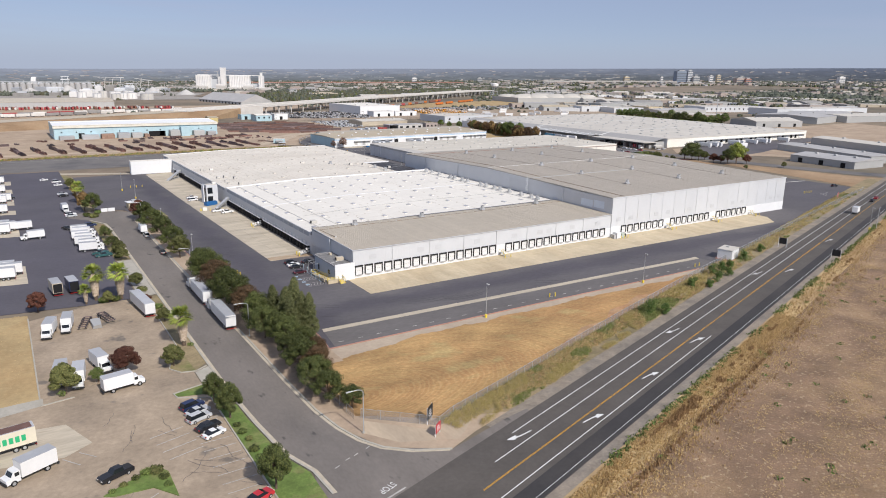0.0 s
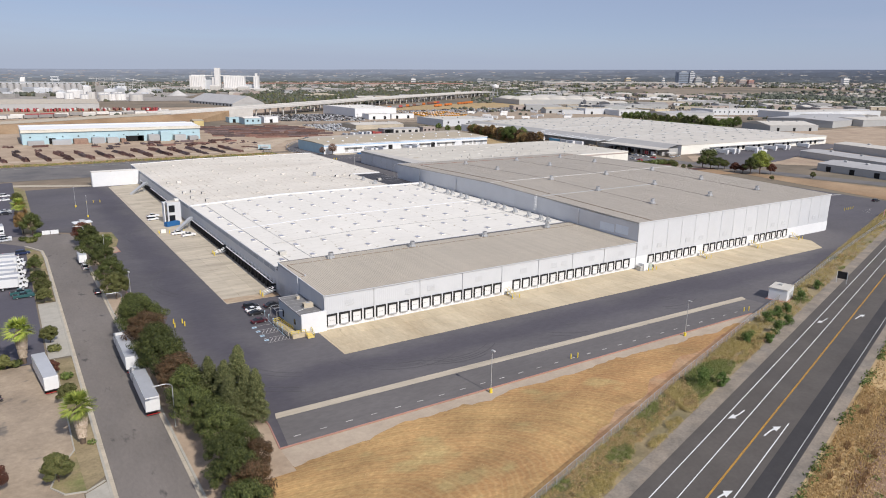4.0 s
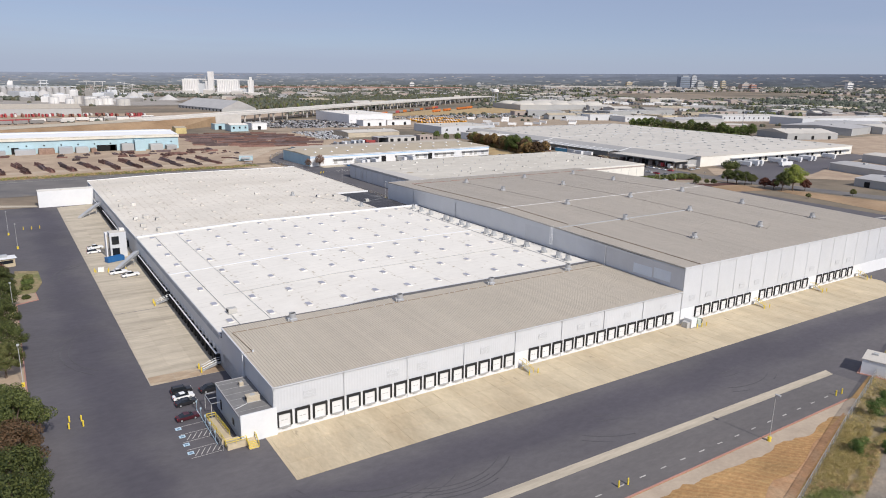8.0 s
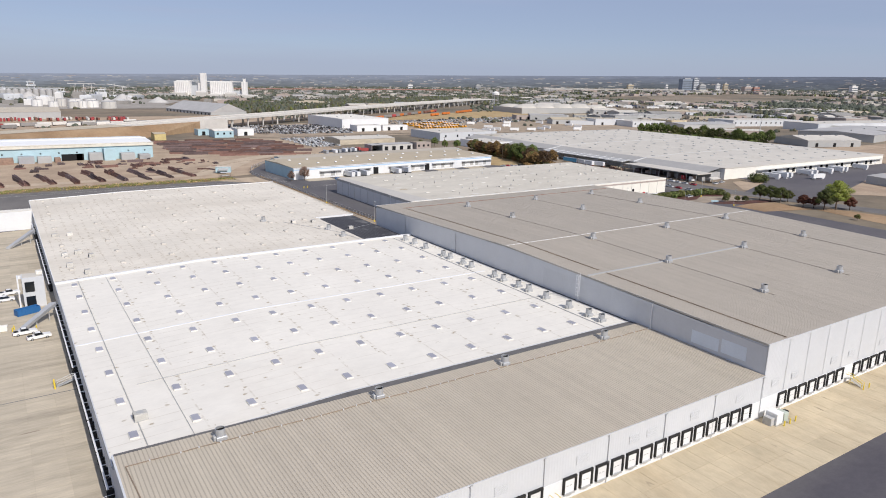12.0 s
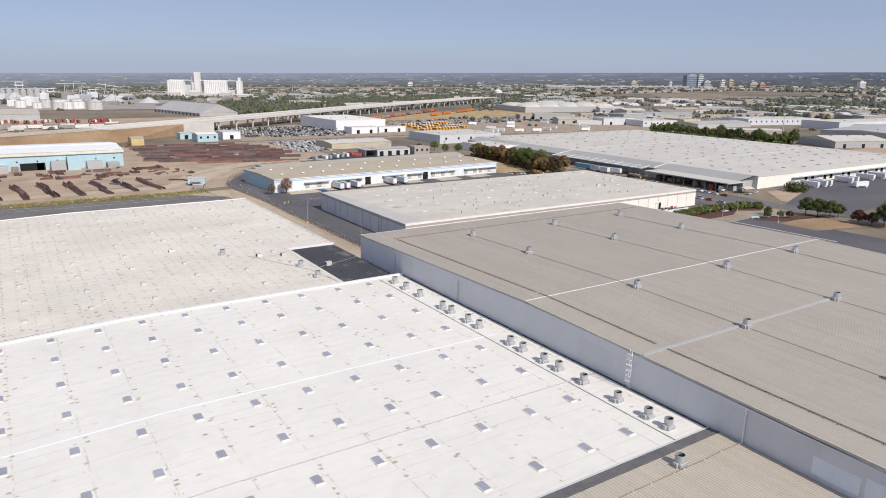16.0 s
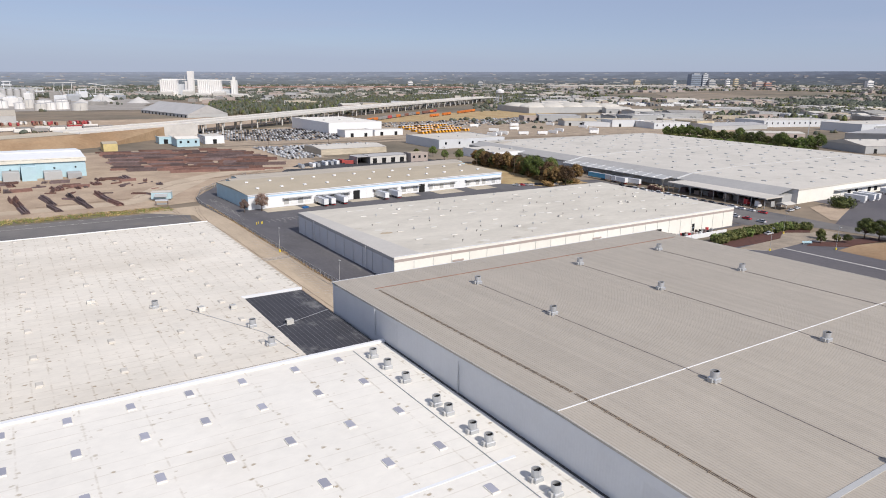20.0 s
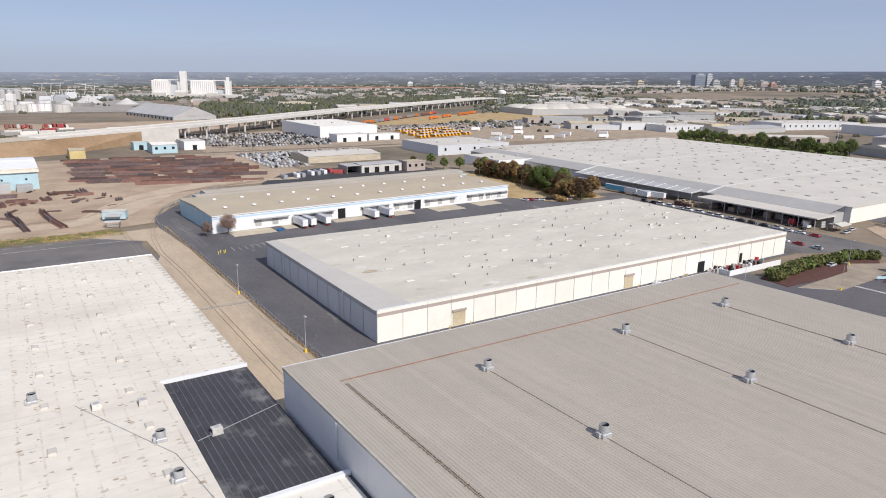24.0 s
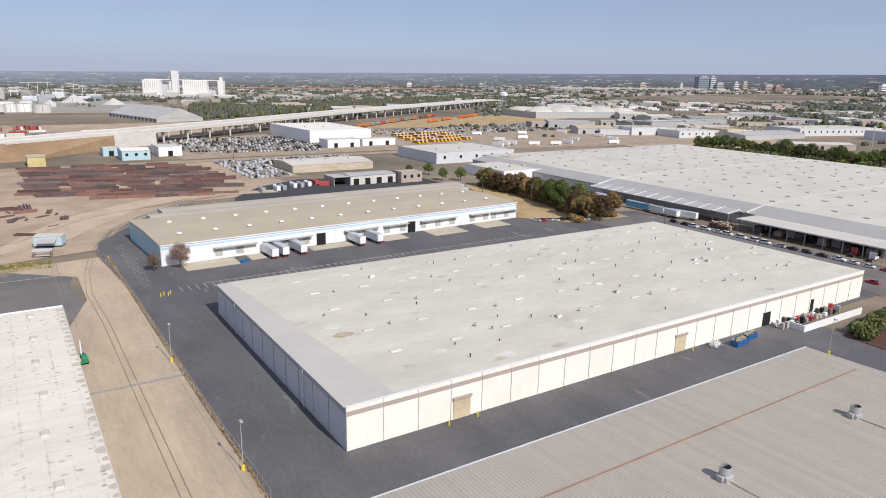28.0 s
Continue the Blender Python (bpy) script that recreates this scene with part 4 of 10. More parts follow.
M_TRIM = mat("tan_trim", (0.44, 0.41, 0.36), 0.7)
low = thing("front_warehouse", "low warehouse with ribbed grey metal roof and a row of docks", "warehouse")
part("base_wall", MB().box(0, 0, -0.1, 116.7, 0.3, 3.9).box(0, 0.3, -0.1, 0.3, 34, 3.9), M_WALL_W, low, "white concrete wall base")
part("core_wall", MB().box(0.06, 0.06, 3.9, 116.7, 33.9, 9.35), M_WALL_G, low)
SHEET = corrugated(14.54, 5.5).mesh("wall_sheet", M_WALL_G)
for i in range(8):
    part("wall_sheet", SHEET, None, low, at=pose(14.57 * i + 0.02, 0.05, 3.9))
SHEET_L = corrugated(8.4, 9.3).mesh("wall_sheet", M_WALL_G)
for i in range(4):
    part("wall_sheet", SHEET_L, None, low, at=pose(0.0, 34 - 8.45 * i, 0.0, rz=-90))
for x in [14.4 * i for i in range(8)] + [0.1, 116.4]:
    part("downpipe", PIPE, None, low, at=pose(x, 0, 0))
part("wall_conduit", MB().box(-0.42, 17.35, 3.0, -0.08, 17.7, 9.75).box(-0.42, 17.35, 9.62, 0.6, 17.7, 9.8), M_WALL_W, low, "white conduit climbing to the roof")
for x in (7.2, 25.4, 32.5, 49, 66, 78.5, 83, 95, 109):
    part("wall_louver", LOUVER, None, low, at=pose(x, 0.02, 5.7))
for x in DOORS[0] + DOORS[1]:
    dock_door(low, pose(x, -0.02, 0))
part("eave_gutter", MB().box(-0.15, -0.28, 9.28, 116.7, 0.05, 9.5), M_WALL_G, low)
part("eave_flashing", MB().side([(-0.1, 9.3), (34.0, 9.85), (34.0, 10.05), (-0.1, 9.55)], -0.18, 0.12), M_WALL_G, low)

def white_z(x):
    """Height of the front white roof, which falls towards the long side."""
    return 8.0 + 1.72 * min(1.0, x / 40)


def back_z(x):
    """Height of the rear white roof."""
    return 7.75 + 1.25 * min(1.0, x / 40)


def sloped(y0, y1, fz, lo, hi, x1=116.75, x0=-0.12):
    """A slab that follows a falling roof line between y0 and y1."""
    k = MB()
    top = [(x0, fz(0) + hi), (40, fz(40) + hi), (x1, fz(x1) + hi)] if x1 > 40 else [(x0, fz(x0) + hi), (x1, fz(x1) + hi)]
    bot = [(x, z - hi + lo) for x, z in top]
    ring_ = top + bot[::-1]
    n = len(ring_)
    return k.add([(x, y0, z) for x, z in ring_] + [(x, y1, z) for x, z in ring_], [tuple(range(n)), tuple(range(n, 2 * n))[::-1]] + [(i, n + i, n + (i + 1) % n, (i + 1) % n) for i in range(n)])


M_CHASSIS_ROOF = mat("dark_wall_strip", (0.07, 0.068, 0.066), 0.8, var=0.25)
M_GUTTER = mat("grey_gutter_felt", (0.135, 0.13, 0.128), 0.85, var=0.2, big=0.2, fine=1.0)
white = thing("white_roof_warehouse", "long warehouse with a white membrane roof full of skylights", "warehouse")
part("wall", MB().box(0, 34.1, -0.1, 40, 143, 7.8).box(40, 34.1, -0.1, 116.7, 143, 9.3), M_WALL_G, white)
part("roof", sloped(36.15, 142.6, white_z, -0.3, 0.0), M_ROOF_W, white, "white membrane roof with brown stains")
part("roof_gutter", MB().box(0.1, 33.75, 7.8, 116.7, 34.35, 9.96), M_GUTTER, white, "grey metal gutter between the roofs")
part("gutter_edge", sloped(35.85, 36.15, white_z, -0.5, 0.14), M_LOUVER, white, "pale flashing along the roof edge")
part("gutter_bed", sloped(34.35, 35.85, white_z, -0.6, 0.06), M_GUTTER, white, "grey gutter between the roofs")
part("parapet", sloped(142.4, 143.4, white_z, -0.6, 0.42), M_WALL_W, white, "white raised parapet across the roof")
part("roof_ridge_cover", sloped(89.6, 90.2, white_z, 0.0, 0.08, 112), M_WALL_W, white, "white cover strip along the roof")
part("wall_gutter", MB().box(116.2, 36, 9.6, 116.74, 142.3, 9.735), M_CHASSIS_ROOF, white, "dark strip along the foot of the tall wall")
part("edge_flashing", MB().box(-0.22, 34.2, 7.7, -0.02, 143, 8.12), M_WALL_G, white)

back = thing("back_warehouse", "long warehouse with a stained cream membrane roof", "warehouse")
part("wall", MB().box(0, 143.1, -0.1, 40, 293, 7.5).box(40, 143.1, -0.1, 99.4, 293, 8.6).box(99.4, 191.5, -0.1, 115.8, 293, 8.6).box(99.4, 143.1, -0.1, 115.8, 191.5, 8.4), M_WALL_G, back)
part("roof", sloped(143.4, 293, back_z, -0.3, 0.0, 99.4).box(99.4, 191.5, 8.7, 115.9, 293, 9.0), M_ROOF_W2, back, "cream membrane roof with rows of brown stains")
part("low_roof", MB().box(99.4, 143.4, 8.4, 115.9, 191.5, 8.55), M_ROOF_BLACK, back, "black felt roof with pale puddle stains")
part("roof_edge", sloped(292.9, 293.3, back_z, -0.4, 0.25, 116), M_WALL_W, back, "white roof edge trim")
part("roof_edge", MB().box(115.9, 191.7, 8.5, 116.05, 292.9, 9.03), M_ROOF_W3, back, "worn pale roof edge trim")
sc = MB()
rng = random.Random(88)
for k in range(34):
    y, r_ = 193.6 + k * 2.92 + rng.uniform(-0.3, 0.3), rng.uniform(0.45, 1.25)
    sc.sheet([(115.86 - 1.35 * r_ * math.sin(math.pi * j / 8) * rng.uniform(0.85, 1.1), y - r_ * math.cos(math.pi * j / 8)) for j in range(9)], 9.008)
tagged(part("roof_stain", sc, mat("grey_scalloped_stain", (0.50, 0.45, 0.37), 0.9, big=0.4, fine=2, var=0.15, col2=(0.55, 0.50, 0.42), cover=0.4), back), "grey drip stains along the roof edge", kind="stuff")
part("roof_edge", MB().box(99.0, 191.2, 8.5, 116.1, 191.7, 9.25), M_WALL_W, back, "white roof edge trim")
part("roof_edge", MB().box(-0.25, 143.4, 7.5, -0.05, 292.9, 7.9), M_WALL_W, back, "white roof edge trim")
seams = MB()
for i in range(13):
    seams.box(100.6 + i * 1.2, 143.6, 8.55, 100.7 + i * 1.2, 191.2, 8.558)
part("felt_seams", seams, M_SEAM, back)
part("roof_seam", sloped(146.2, 146.35, back_z, 0.0, 0.03, 99.2), M_ANNEX_ROOF, back, "dark seam line along the parapet")
part("roof_conduit", MB().rod((100, 166, 8.65), (116, 172, 8.65), 0.06).rod((84, 189, 9.1), (96, 163, 9.1), 0.05).rod((96, 163, 9.1), (98, 148, 9.1), 0.05), M_GALV, back)

tall = thing("tall_warehouse", "tall warehouse with light grey wall panels and a ribbed roof", "warehouse")
part("base_wall", MB().box(116.75, 0, -0.1, 239.6, 0.3, 4.2), M_WALL_W, tall, "white concrete wall base")
part("core_wall", MB().box(116.85, 0.08, -0.1, 239.5, 171, 15.7).prism([(116.85, 0.08), (239.5, 0.08), (239.5, 0.2), (116.85, 0.2)], 15.7, 16.1), M_WALL_G, tall)
SHEET_T = corrugated(7.6, 11.9, 0.5).mesh("wall_panel", M_WALL_G)
for i in range(16):
    part("wall_panel", SHEET_T, None, tall, at=pose(116.8 + 7.66 * i, 0.06, 4.2))
    part("panel_joint", PIPE_T, None, tall, at=pose(116.8 + 7.66 * i, 0, 0))
SHEET_S = corrugated(8.5, 16.0, 0.6).mesh("wall_panel", M_WALL_G)
for i in range(20):
    part("wall_panel", SHEET_S, None, tall, at=pose(116.8, 171 - 8.54 * i, 0, rz=-90))
part("paint_patch", MB().box(116.76, 4.6, 10.8, 116.772, 10.6, 13.9).box(116.76, 11.2, 10.6, 116.772, 18.2, 13.5), mat("paler_wall", (0.70, 0.75, 0.80), 0.6, var=0.05), tall, "paler patch on the wall")
for y in (29.4, 113, 147):
    part("downpipe", MB().box(116.45, y, 9.8, 116.68, y + 0.2, 16.2), M_WALL_W if y < 40 else M_LOUVER, tall)
for i, x in enumerate((121, 128.3, 144, 151.5, 166, 182, 197.5, 205, 228, 235)):
    part("wall_louver", LOUVER, None, tall, at=pose(x, 0.0, 6.2))
for row in DOORS_T:
    for x in row:
        dock_door(tall, pose(x, -0.02, 0))
part("eave_flashing", MB().box(116.6, -0.12, 15.95, 239.75, 0.15, 16.32), M_WALL_G, tall)
part("eave_flashing", MB().box(116.6, 170.9, 15.6, 239.75, 171.2, 16.15), M_WALL_G, tall)
for x in (116.55, 239.35):
    part("gable_flashing", MB().side([(0, 15.9), (86, 17.6), (171, 15.7), (171, 16.12), (86, 18.02), (0, 16.34)], x + 0.1, x + 0.4), M_TRIM, tall)
    part("gable_wall", MB().side([(0.1, 15.6), (171, 15.6), (86, 17.7)], x + 0.1, x + 0.3), M_WALL_G, tall)
part("ridge_cover", MB().box(117, 86.0, 17.95, 239.5, 86.18, 18.05), M_WALL_W, tall, "white cover strip across the roof")
part("roof_walkway", MB().box(117, 51.2, 17.25, 186, 52.0, 17.45), M_GREY, tall, "grey metal walkway across the roof")


def roof_z(y):
    """Height of the tall warehouse's roof."""
    return 16.3 + 1.65 * y / 86 if y < 86 else 17.95 - 1.85 * (y - 86) / 85


for y0, y1 in ((0.5, 52), (54, 89), (90, 158)):
    wp = MB()
    n = int((y1 - y0) / 2.2)
    for i in range(n):
        y = y0 + (y1 - y0) * i / n
        for dx in (0, 0.34):
            wp.box(123.2 + dx, y, roof_z(y) + 0.1, 123.28 + dx, y + (y1 - y0) / n, roof_z(y) + 0.18)
        wp.box(123.0, y, roof_z(y) + 0.05, 123.85, y + 0.14, roof_z(y) + 0.12)
    part("roof_pipe_run", wp, M_RAIL, tall, "rusty brown pipe run on roof")
for x in (147.6, 183.2, 216.5):
    line_ = [(y, roof_z(y) + 0.12) for y in (18, 86, 151)]
    cp = MB().side(line_ + [(y, z - 0.1) for y, z in line_[::-1]], x - 0.1, x + 0.1)
    part("roof_conduit", cp, M_CONDUIT, tall, "brown-grey conduit across the roof")
rp = MB().box(123, 159.5, roof_z(159.5) + 0.06, 236, 159.64, roof_z(159.5) + 0.2)
part("roof_pipe", rp, M_PIPE, tall, "rust-red pipe along the roof edge")
lad = MB().rod((116.1, 53.3, 9.9), (116.1, 53.3, 17.8), 0.05).rod((116.1, 53.9, 9.9), (116.1, 53.9, 17.8), 0.05)
for k in range(24):
    lad.rod((116.1, 53.3, 10 + k * 0.32), (116.1, 53.9, 10 + k * 0.32), 0.03)
for k in range(6):
    z = 11.5 + k * 1.1
    lad.box(115.4, 53.2, z, 116.1, 53.26, z + 0.08).box(115.4, 53.94, z, 116.1, 54.0, z + 0.08).box(115.35, 53.2, z, 115.41, 54.0, z + 0.08)
lad.rod((115.4, 53.23, 11.5), (115.4, 53.23, 17.2), 0.03).rod((115.4, 53.97, 11.5), (115.4, 53.97, 17.2), 0.03)
part("roof_ladder", lad, M_WALL_W, tall, "white caged roof ladder")
pipe_r = random.Random(61)
lp, lc = MB(), MB()
kx, ky = 1.2, 29.6
while kx < 115:
    nx, ny = kx + pipe_r.uniform(1.6, 5.2), 29.6 + pipe_r.uniform(-0.12, 0.12)
    lp.rod((kx, ky, 10.06), (nx, ny, 10.06), 0.07)
    lc.box(nx - 0.1, ny - 0.12, 9.92, nx + 0.1, ny + 0.12, 10.14)
    kx, ky = nx, ny
lp.rod((1.2, 29.6, 10.06), (1.9, 17.5, 9.9), 0.09).rod((1.9, 17.5, 9.9), (0.0, 17.5, 9.8), 0.06)
lc.box(1.75, 17.3, 9.7, 2.15, 17.7, 10.2)
part("low_roof_pipe", lp, M_RAIL, low, "rusty pipe along the roof")
part("pipe_joints", lc, M_LOUVER, low, "pale blocks under the rusty pipe")

# office annex with its ramp, at the warehouse's corner
M_GREYCAP = mat("dull_roof_cap", (0.36, 0.355, 0.35), 0.8, var=0.1)
annex = thing("office_annex", "small office annex with a flat grey roof", "annex")
part("front_wall", MB().box(-6.4, -0.6, -0.1, 0.4, -0.3, 5.6), M_WALL_W, annex, "white front wall")
# the side wall's shade is painted in as a blue-grey colour
part("side_wall", MB().box(-6.3, -0.3, -0.1, -0.05, 16.4, 5.0), mat("painted_shade_wall", (0.45, 0.50, 0.56), 0.7, var=0.06), annex)
part("flat_roof", MB().box(-6.45, -0.3, 5.0, -0.05, 16.5, 5.16), M_ANNEX_ROOF, annex, "dark grey flat roof")
part("roof_edge", MB().box(-6.5, -0.3, 4.9, -6.3, 16.6, 5.24).box(-6.5, 16.4, 4.9, 0, 16.6, 5.24), M_GREYCAP, annex)
part("roof_hose", MB().rod((-6.2, 3.4, 5.22), (-3.4, 4.6, 5.22), 0.05), M_WALL_W, annex, "white drain pipe lying on the roof")
for k in range(6):
    part("roof_batten", MB().box(-6.3, 2 + k * 2.6, 5.16, -0.1, 2.06 + k * 2.6, 5.19), M_GREYCAP, annex)
part("canopy", MB().box(-8.5, 12, 3.0, -8.4, 17, 3.12).box(-8.5, 12, 3.0, -6.4, 12.1, 3.12).box(-8.5, 16.9, 3.0, -6.4, 17, 3.12).box(-8.5, 14.4, 3.0, -6.4, 14.5, 3.12), M_GALV, annex, "open steel frame beside the entrance")
for y in (12, 16.9):
    part("canopy_post", MB().box(-8.5, y, -0.1, -8.4, y + 0.1, 3.0), M_GREY, annex)
part("side_window", MB().box(-6.36, 4, 1.4, -6.32, 5.2, 2.8), M_GLASS, annex, "dark glazed window")
part("side_door", MB().box(-6.36, 12.5, 0.8, -6.32, 13.5, 2.9), M_BLACK, annex)
M_BLUESTEEL = mat("pale_blue_steel", (0.33, 0.43, 0.50), 0.6, var=0.1)
for y in (17.0, 13.6, 10.2, 6.8, 3.2):
    sg = thing("parking_sign", "slim pale blue sign post at a parking bay", "sign", pose(-10.15, y, 0), "parking signs")
    part("post", MB().rod((0, 0, -0.05), (0, 0, 2.1), 0.05, 6), M_BLUESTEEL, sg)
    part("plate", MB().box(-0.17, -0.06, 1.65, 0.17, -0.05, 2.1), M_BLUESTEEL, sg)
ramp = thing("entry_ramp", "concrete ramp and steps with yellow rails", "ramp")
part("ramp_slab", MB().add([(-9.6, 1, -0.05), (-7.7, 1, -0.05), (-7.7, 12, -0.05), (-9.6, 12, -0.05), (-9.6, 1, 1.1), (-7.7, 1, 1.1), (-7.7, 12, 0.12), (-9.6, 12, 0.12)], [(0, 3, 2, 1), (4, 5, 6, 7), (0, 1, 5, 4), (1, 2, 6, 5), (2, 3, 7, 6), (3, 0, 4, 7)]), M_APRON, ramp)
part("landing", MB().box(-9.2, -1.5, -0.05, -6.52, 1, 0.95).box(-6.52, -1.5, -0.05, -4.0, -0.62, 0.95), M_APRON, ramp)
for k in range(5):
    st = part("step", MB().box(-5.75, -1.85 - k * 0.33, -0.05, -4.05, -1.52 - k * 0.33, 0.8 - k * 0.15), M_APRON, ramp)
    part("nosing", MB().box(-5.75, -1.87 - k * 0.33, 0.72 - k * 0.15, -4.05, -1.78 - k * 0.33, 0.815 - k * 0.15), M_YELLOW, st, "yellow painted step edge")
for a, b in (((-9.5, 1, 1.1), (-9.5, 12, 0.1)), ((-7.8, 2, 1.0), (-7.8, 12, 0.1)), ((-9.5, -1.5, 1.15), (-9.5, 1, 1.15)), ((-9.5, -1.45, 1.0), (-5.8, -1.45, 1.0)), ((-5.8, -1.5, 0.95), (-5.8, -3.1, 0.1)), ((-4.0, -1.5, 0.95), (-4.0, -3.1, 0.1)), ((-4.0, -0.7, 0.95), (-4.0, -1.45, 0.95)), ((-9.5, 12.1, 0.1), (-7.8, 12.1, 0.1))):
    r = MB()
    up = Vector((0, 0, 1))
    a, b = Vector(a), Vector(b)
    r.rod(a + up, b + up, 0.06).rod(a + up * 0.5, b + up * 0.5, 0.05)
    n = max(1, int((b - a).length / 1.6))
    for i in range(n + 1):
        p = a.lerp(b, i / n)
        r.rod(p, p + up, 0.05)
    part("railing", r, M_YELLOW, ramp, "yellow steel railing")


# roof ventilators
def fan_thing():
    f = thing("roof_fan", "galvanised drum fan on a square base", "roof fan", group="roof fans on the warehouse")
    part("base", MB().cut(-0.85, -0.85, -0.1, 0.85, 0.85, 0.75, 0.12), M_GALV, f)
    d = MB()
    n = 18
    for r0, flip in ((0.78, 0), (0.70, 1)):
        ring_ = [(r0 * math.cos(2 * math.pi * i / n), r0 * math.sin(2 * math.pi * i / n)) for i in range(n)]
        d.add([(x, y, 0.75) for x, y in ring_] + [(x, y, 1.95) for x, y in ring_], [((i, (i + 1) % n, n + (i + 1) % n, n + i) if not flip else (i, n + i, n + (i + 1) % n, (i + 1) % n)) for i in range(n)])
    ro = [(0.78 * math.cos(2 * math.pi * i / n), 0.78 * math.sin(2 * math.pi * i / n), 1.95) for i in range(n)]
    ri = [(0.70 * math.cos(2 * math.pi * i / n), 0.70 * math.sin(2 * math.pi * i / n), 1.95) for i in range(n)]
    d.add(ro + ri, [(i, (i + 1) % n, n + (i + 1) % n, n + i) for i in range(n)])
    drum = part("drum", d, M_GALV, f)
    part("flap", MB().box(-0.68, -0.02, 1.5, 0.68, 0.02, 1.9).cyl(0, 0, 1.35, 1.4, 0.69, n=18), M_DARK, drum, "dark fan opening with damper flap")
    part("motor_box", MB().cut(-1.25, -0.4, 0.1, -0.83, 0.35, 0.85, 0.08), M_GREY, f)
    return f


fan = fan_thing()
FANS = [(110.5, y, 9.72) for y in (136.2, 129.8, 122.3, 111.0, 107.0, 99.6, 95.0, 83.1, 78.7, 71.8, 67.2, 60.0, 51.1, 43.9, 39.5)]
FANS += [(x, 30.6, 9.95) for x in (15.5, 44.2, 73.4, 102.2)]
FANS += [(x, y, roof_z(y) + 0.02) for x in (147.6, 183.2, 216.5) for y in (20.9, 50.4, 80.3, 121.5, 150.0)]
FANS += [(77.6, 194.2, 9.0), (94.8, 168.6, 9.0), (94.8, 155.2, 9.0)]
fan.matrix_basis = pose(*FANS[0])
for i, p in enumerate(FANS[1:]):
    copy_thing(fan, pose(*p, rz=(i * 37) % 8 - 4))

# skylights of the white roofs
CURB = MB().cut(-0.76, -1.25, 0, 0.76, 1.2, 0.2, 0.05).mesh("skylight", M_ROOF_W)
DOME = MB()
_arc = [(-0.68 * math.cos(k * math.pi / 8), 0.2 + 0.1 * math.sin(k * math.pi / 8)) for k in range(9)]
DOME.add([(x, -1.02, z) for x, z in _arc] + [(x, 1.14, z) for x, z in _arc], [tuple(range(9)), tuple(range(17, 8, -1))] + [(k, k + 9, k + 10, k + 1) for k in range(8)])
DOME = DOME.mesh("dome", M_SKYL)
rs = random.Random(4)
for x in (4.3, 14.2, 24.1, 33.9, 43.2, 53.2, 63.2, 73.2, 83.2, 93.8, 103.4):
    for y in (42.2, 56.3, 70.6, 84.7, 98.6, 112.5, 126.3, 138.4):
        s = part("skylight", CURB, None, white, at=pose(x + rs.uniform(-0.15, 0.15), y, white_z(x)))
        part("dome", DOME, None, s, "grey translucent dome")
CURB_B = MB().cut(-0.7, -1.1, 0, 0.7, 1.1, 0.4, 0.2).mesh("skylight", M_ROOF_W3)
for i in range(8):
    for j in range(9):
        x, y = 5.5 + 14.7 * i, 158 + 16.4 * j
        if not (x > 97 and y < 195):
            part("skylight", CURB_B, None, back, at=pose(x + rs.uniform(-0.5, 0.5), y + rs.uniform(-1, 1), back_z(x)))


M_UNIT = mat("weathered_unit_paint", (0.60, 0.58, 0.53), 0.7, big=0.5, fine=3.0, var=0.15, rnd=0.2, col2=(0.40, 0.36, 0.30), cover=0.3)
M_UNIT_TAN = mat("tan_unit_paint", (0.52, 0.45, 0.34), 0.7, big=0.5, fine=3.0, var=0.12)


def roof_unit(x, y, z, w, d, h, label="weathered grey-beige rooftop air handling unit", m=None):
    u = thing("rooftop_unit", label, "air conditioner", pose(x, y, z, rz=rs.uniform(-3, 3)))
    part("cabinet", MB().cut(-w / 2, -d / 2, 0.1, w / 2, d / 2, h, 0.06), m or M_UNIT, u)
    part("skid", MB().box(-w / 2 - 0.1, -d / 2 - 0.1, 0, w / 2 + 0.1, d / 2 + 0.1, 0.1), M_GREY, u)
    part("grille", MB().box(-w / 2 - 0.02, -d / 2 + 0.15, 0.35, -w / 2 + 0.01, d / 2 - 0.15, h - 0.2), M_BLACK, u)
    part("fan_grille", MB().cyl(0, 0, h, h + 0.05, min(w, d) * 0.35, n=12), M_GREY, u)


for x, y in ((87.2, 186), (94.6, 183.7), (103.4, 167.1), (4.4, 208), (9.2, 207), (5, 176), (9, 176.5), (12.2, 170), (9, 150), (5.2, 161), (64, 206)):
    roof_unit(x, y, 8.55 if x > 99 else back_z(x), rs.uniform(1.4, 2.2), rs.uniform(1.2, 1.8), rs.uniform(0.9, 1.5))
roof_unit(6.2, 47.5, white_z(6.2), 2.2, 1.8, 1.3)
roof_unit(-2.3, 5.3, 5.2, 2.5, 1.5, 1.25, "tan rooftop cooler on the office annex", M_UNIT_TAN)
roof_unit(-2.3, 12.6, 5.2, 0.8, 0.8, 0.9, "small tan rooftop cooler on the office annex", M_UNIT_TAN)
lines = MB().rod((5.6, 36, white_z(5.6) + 0.1), (5.6, 142, white_z(5.6) + 0.1), 0.08).rod((8, 62, white_z(8) + 0.1), (40, 62, 9.82), 0.08).rod((40, 62, 9.82), (116, 62, 9.82), 0.08).rod((12.8, 36, white_z(12.8) + 0.1), (12.8, 142, white_z(12.8) + 0.1), 0.05).rod((108.2, 36, 9.82), (108.2, 141, 9.82), 0.08)
part("roof_conduit", lines, M_GREY, white, "grey conduit lines on roof")

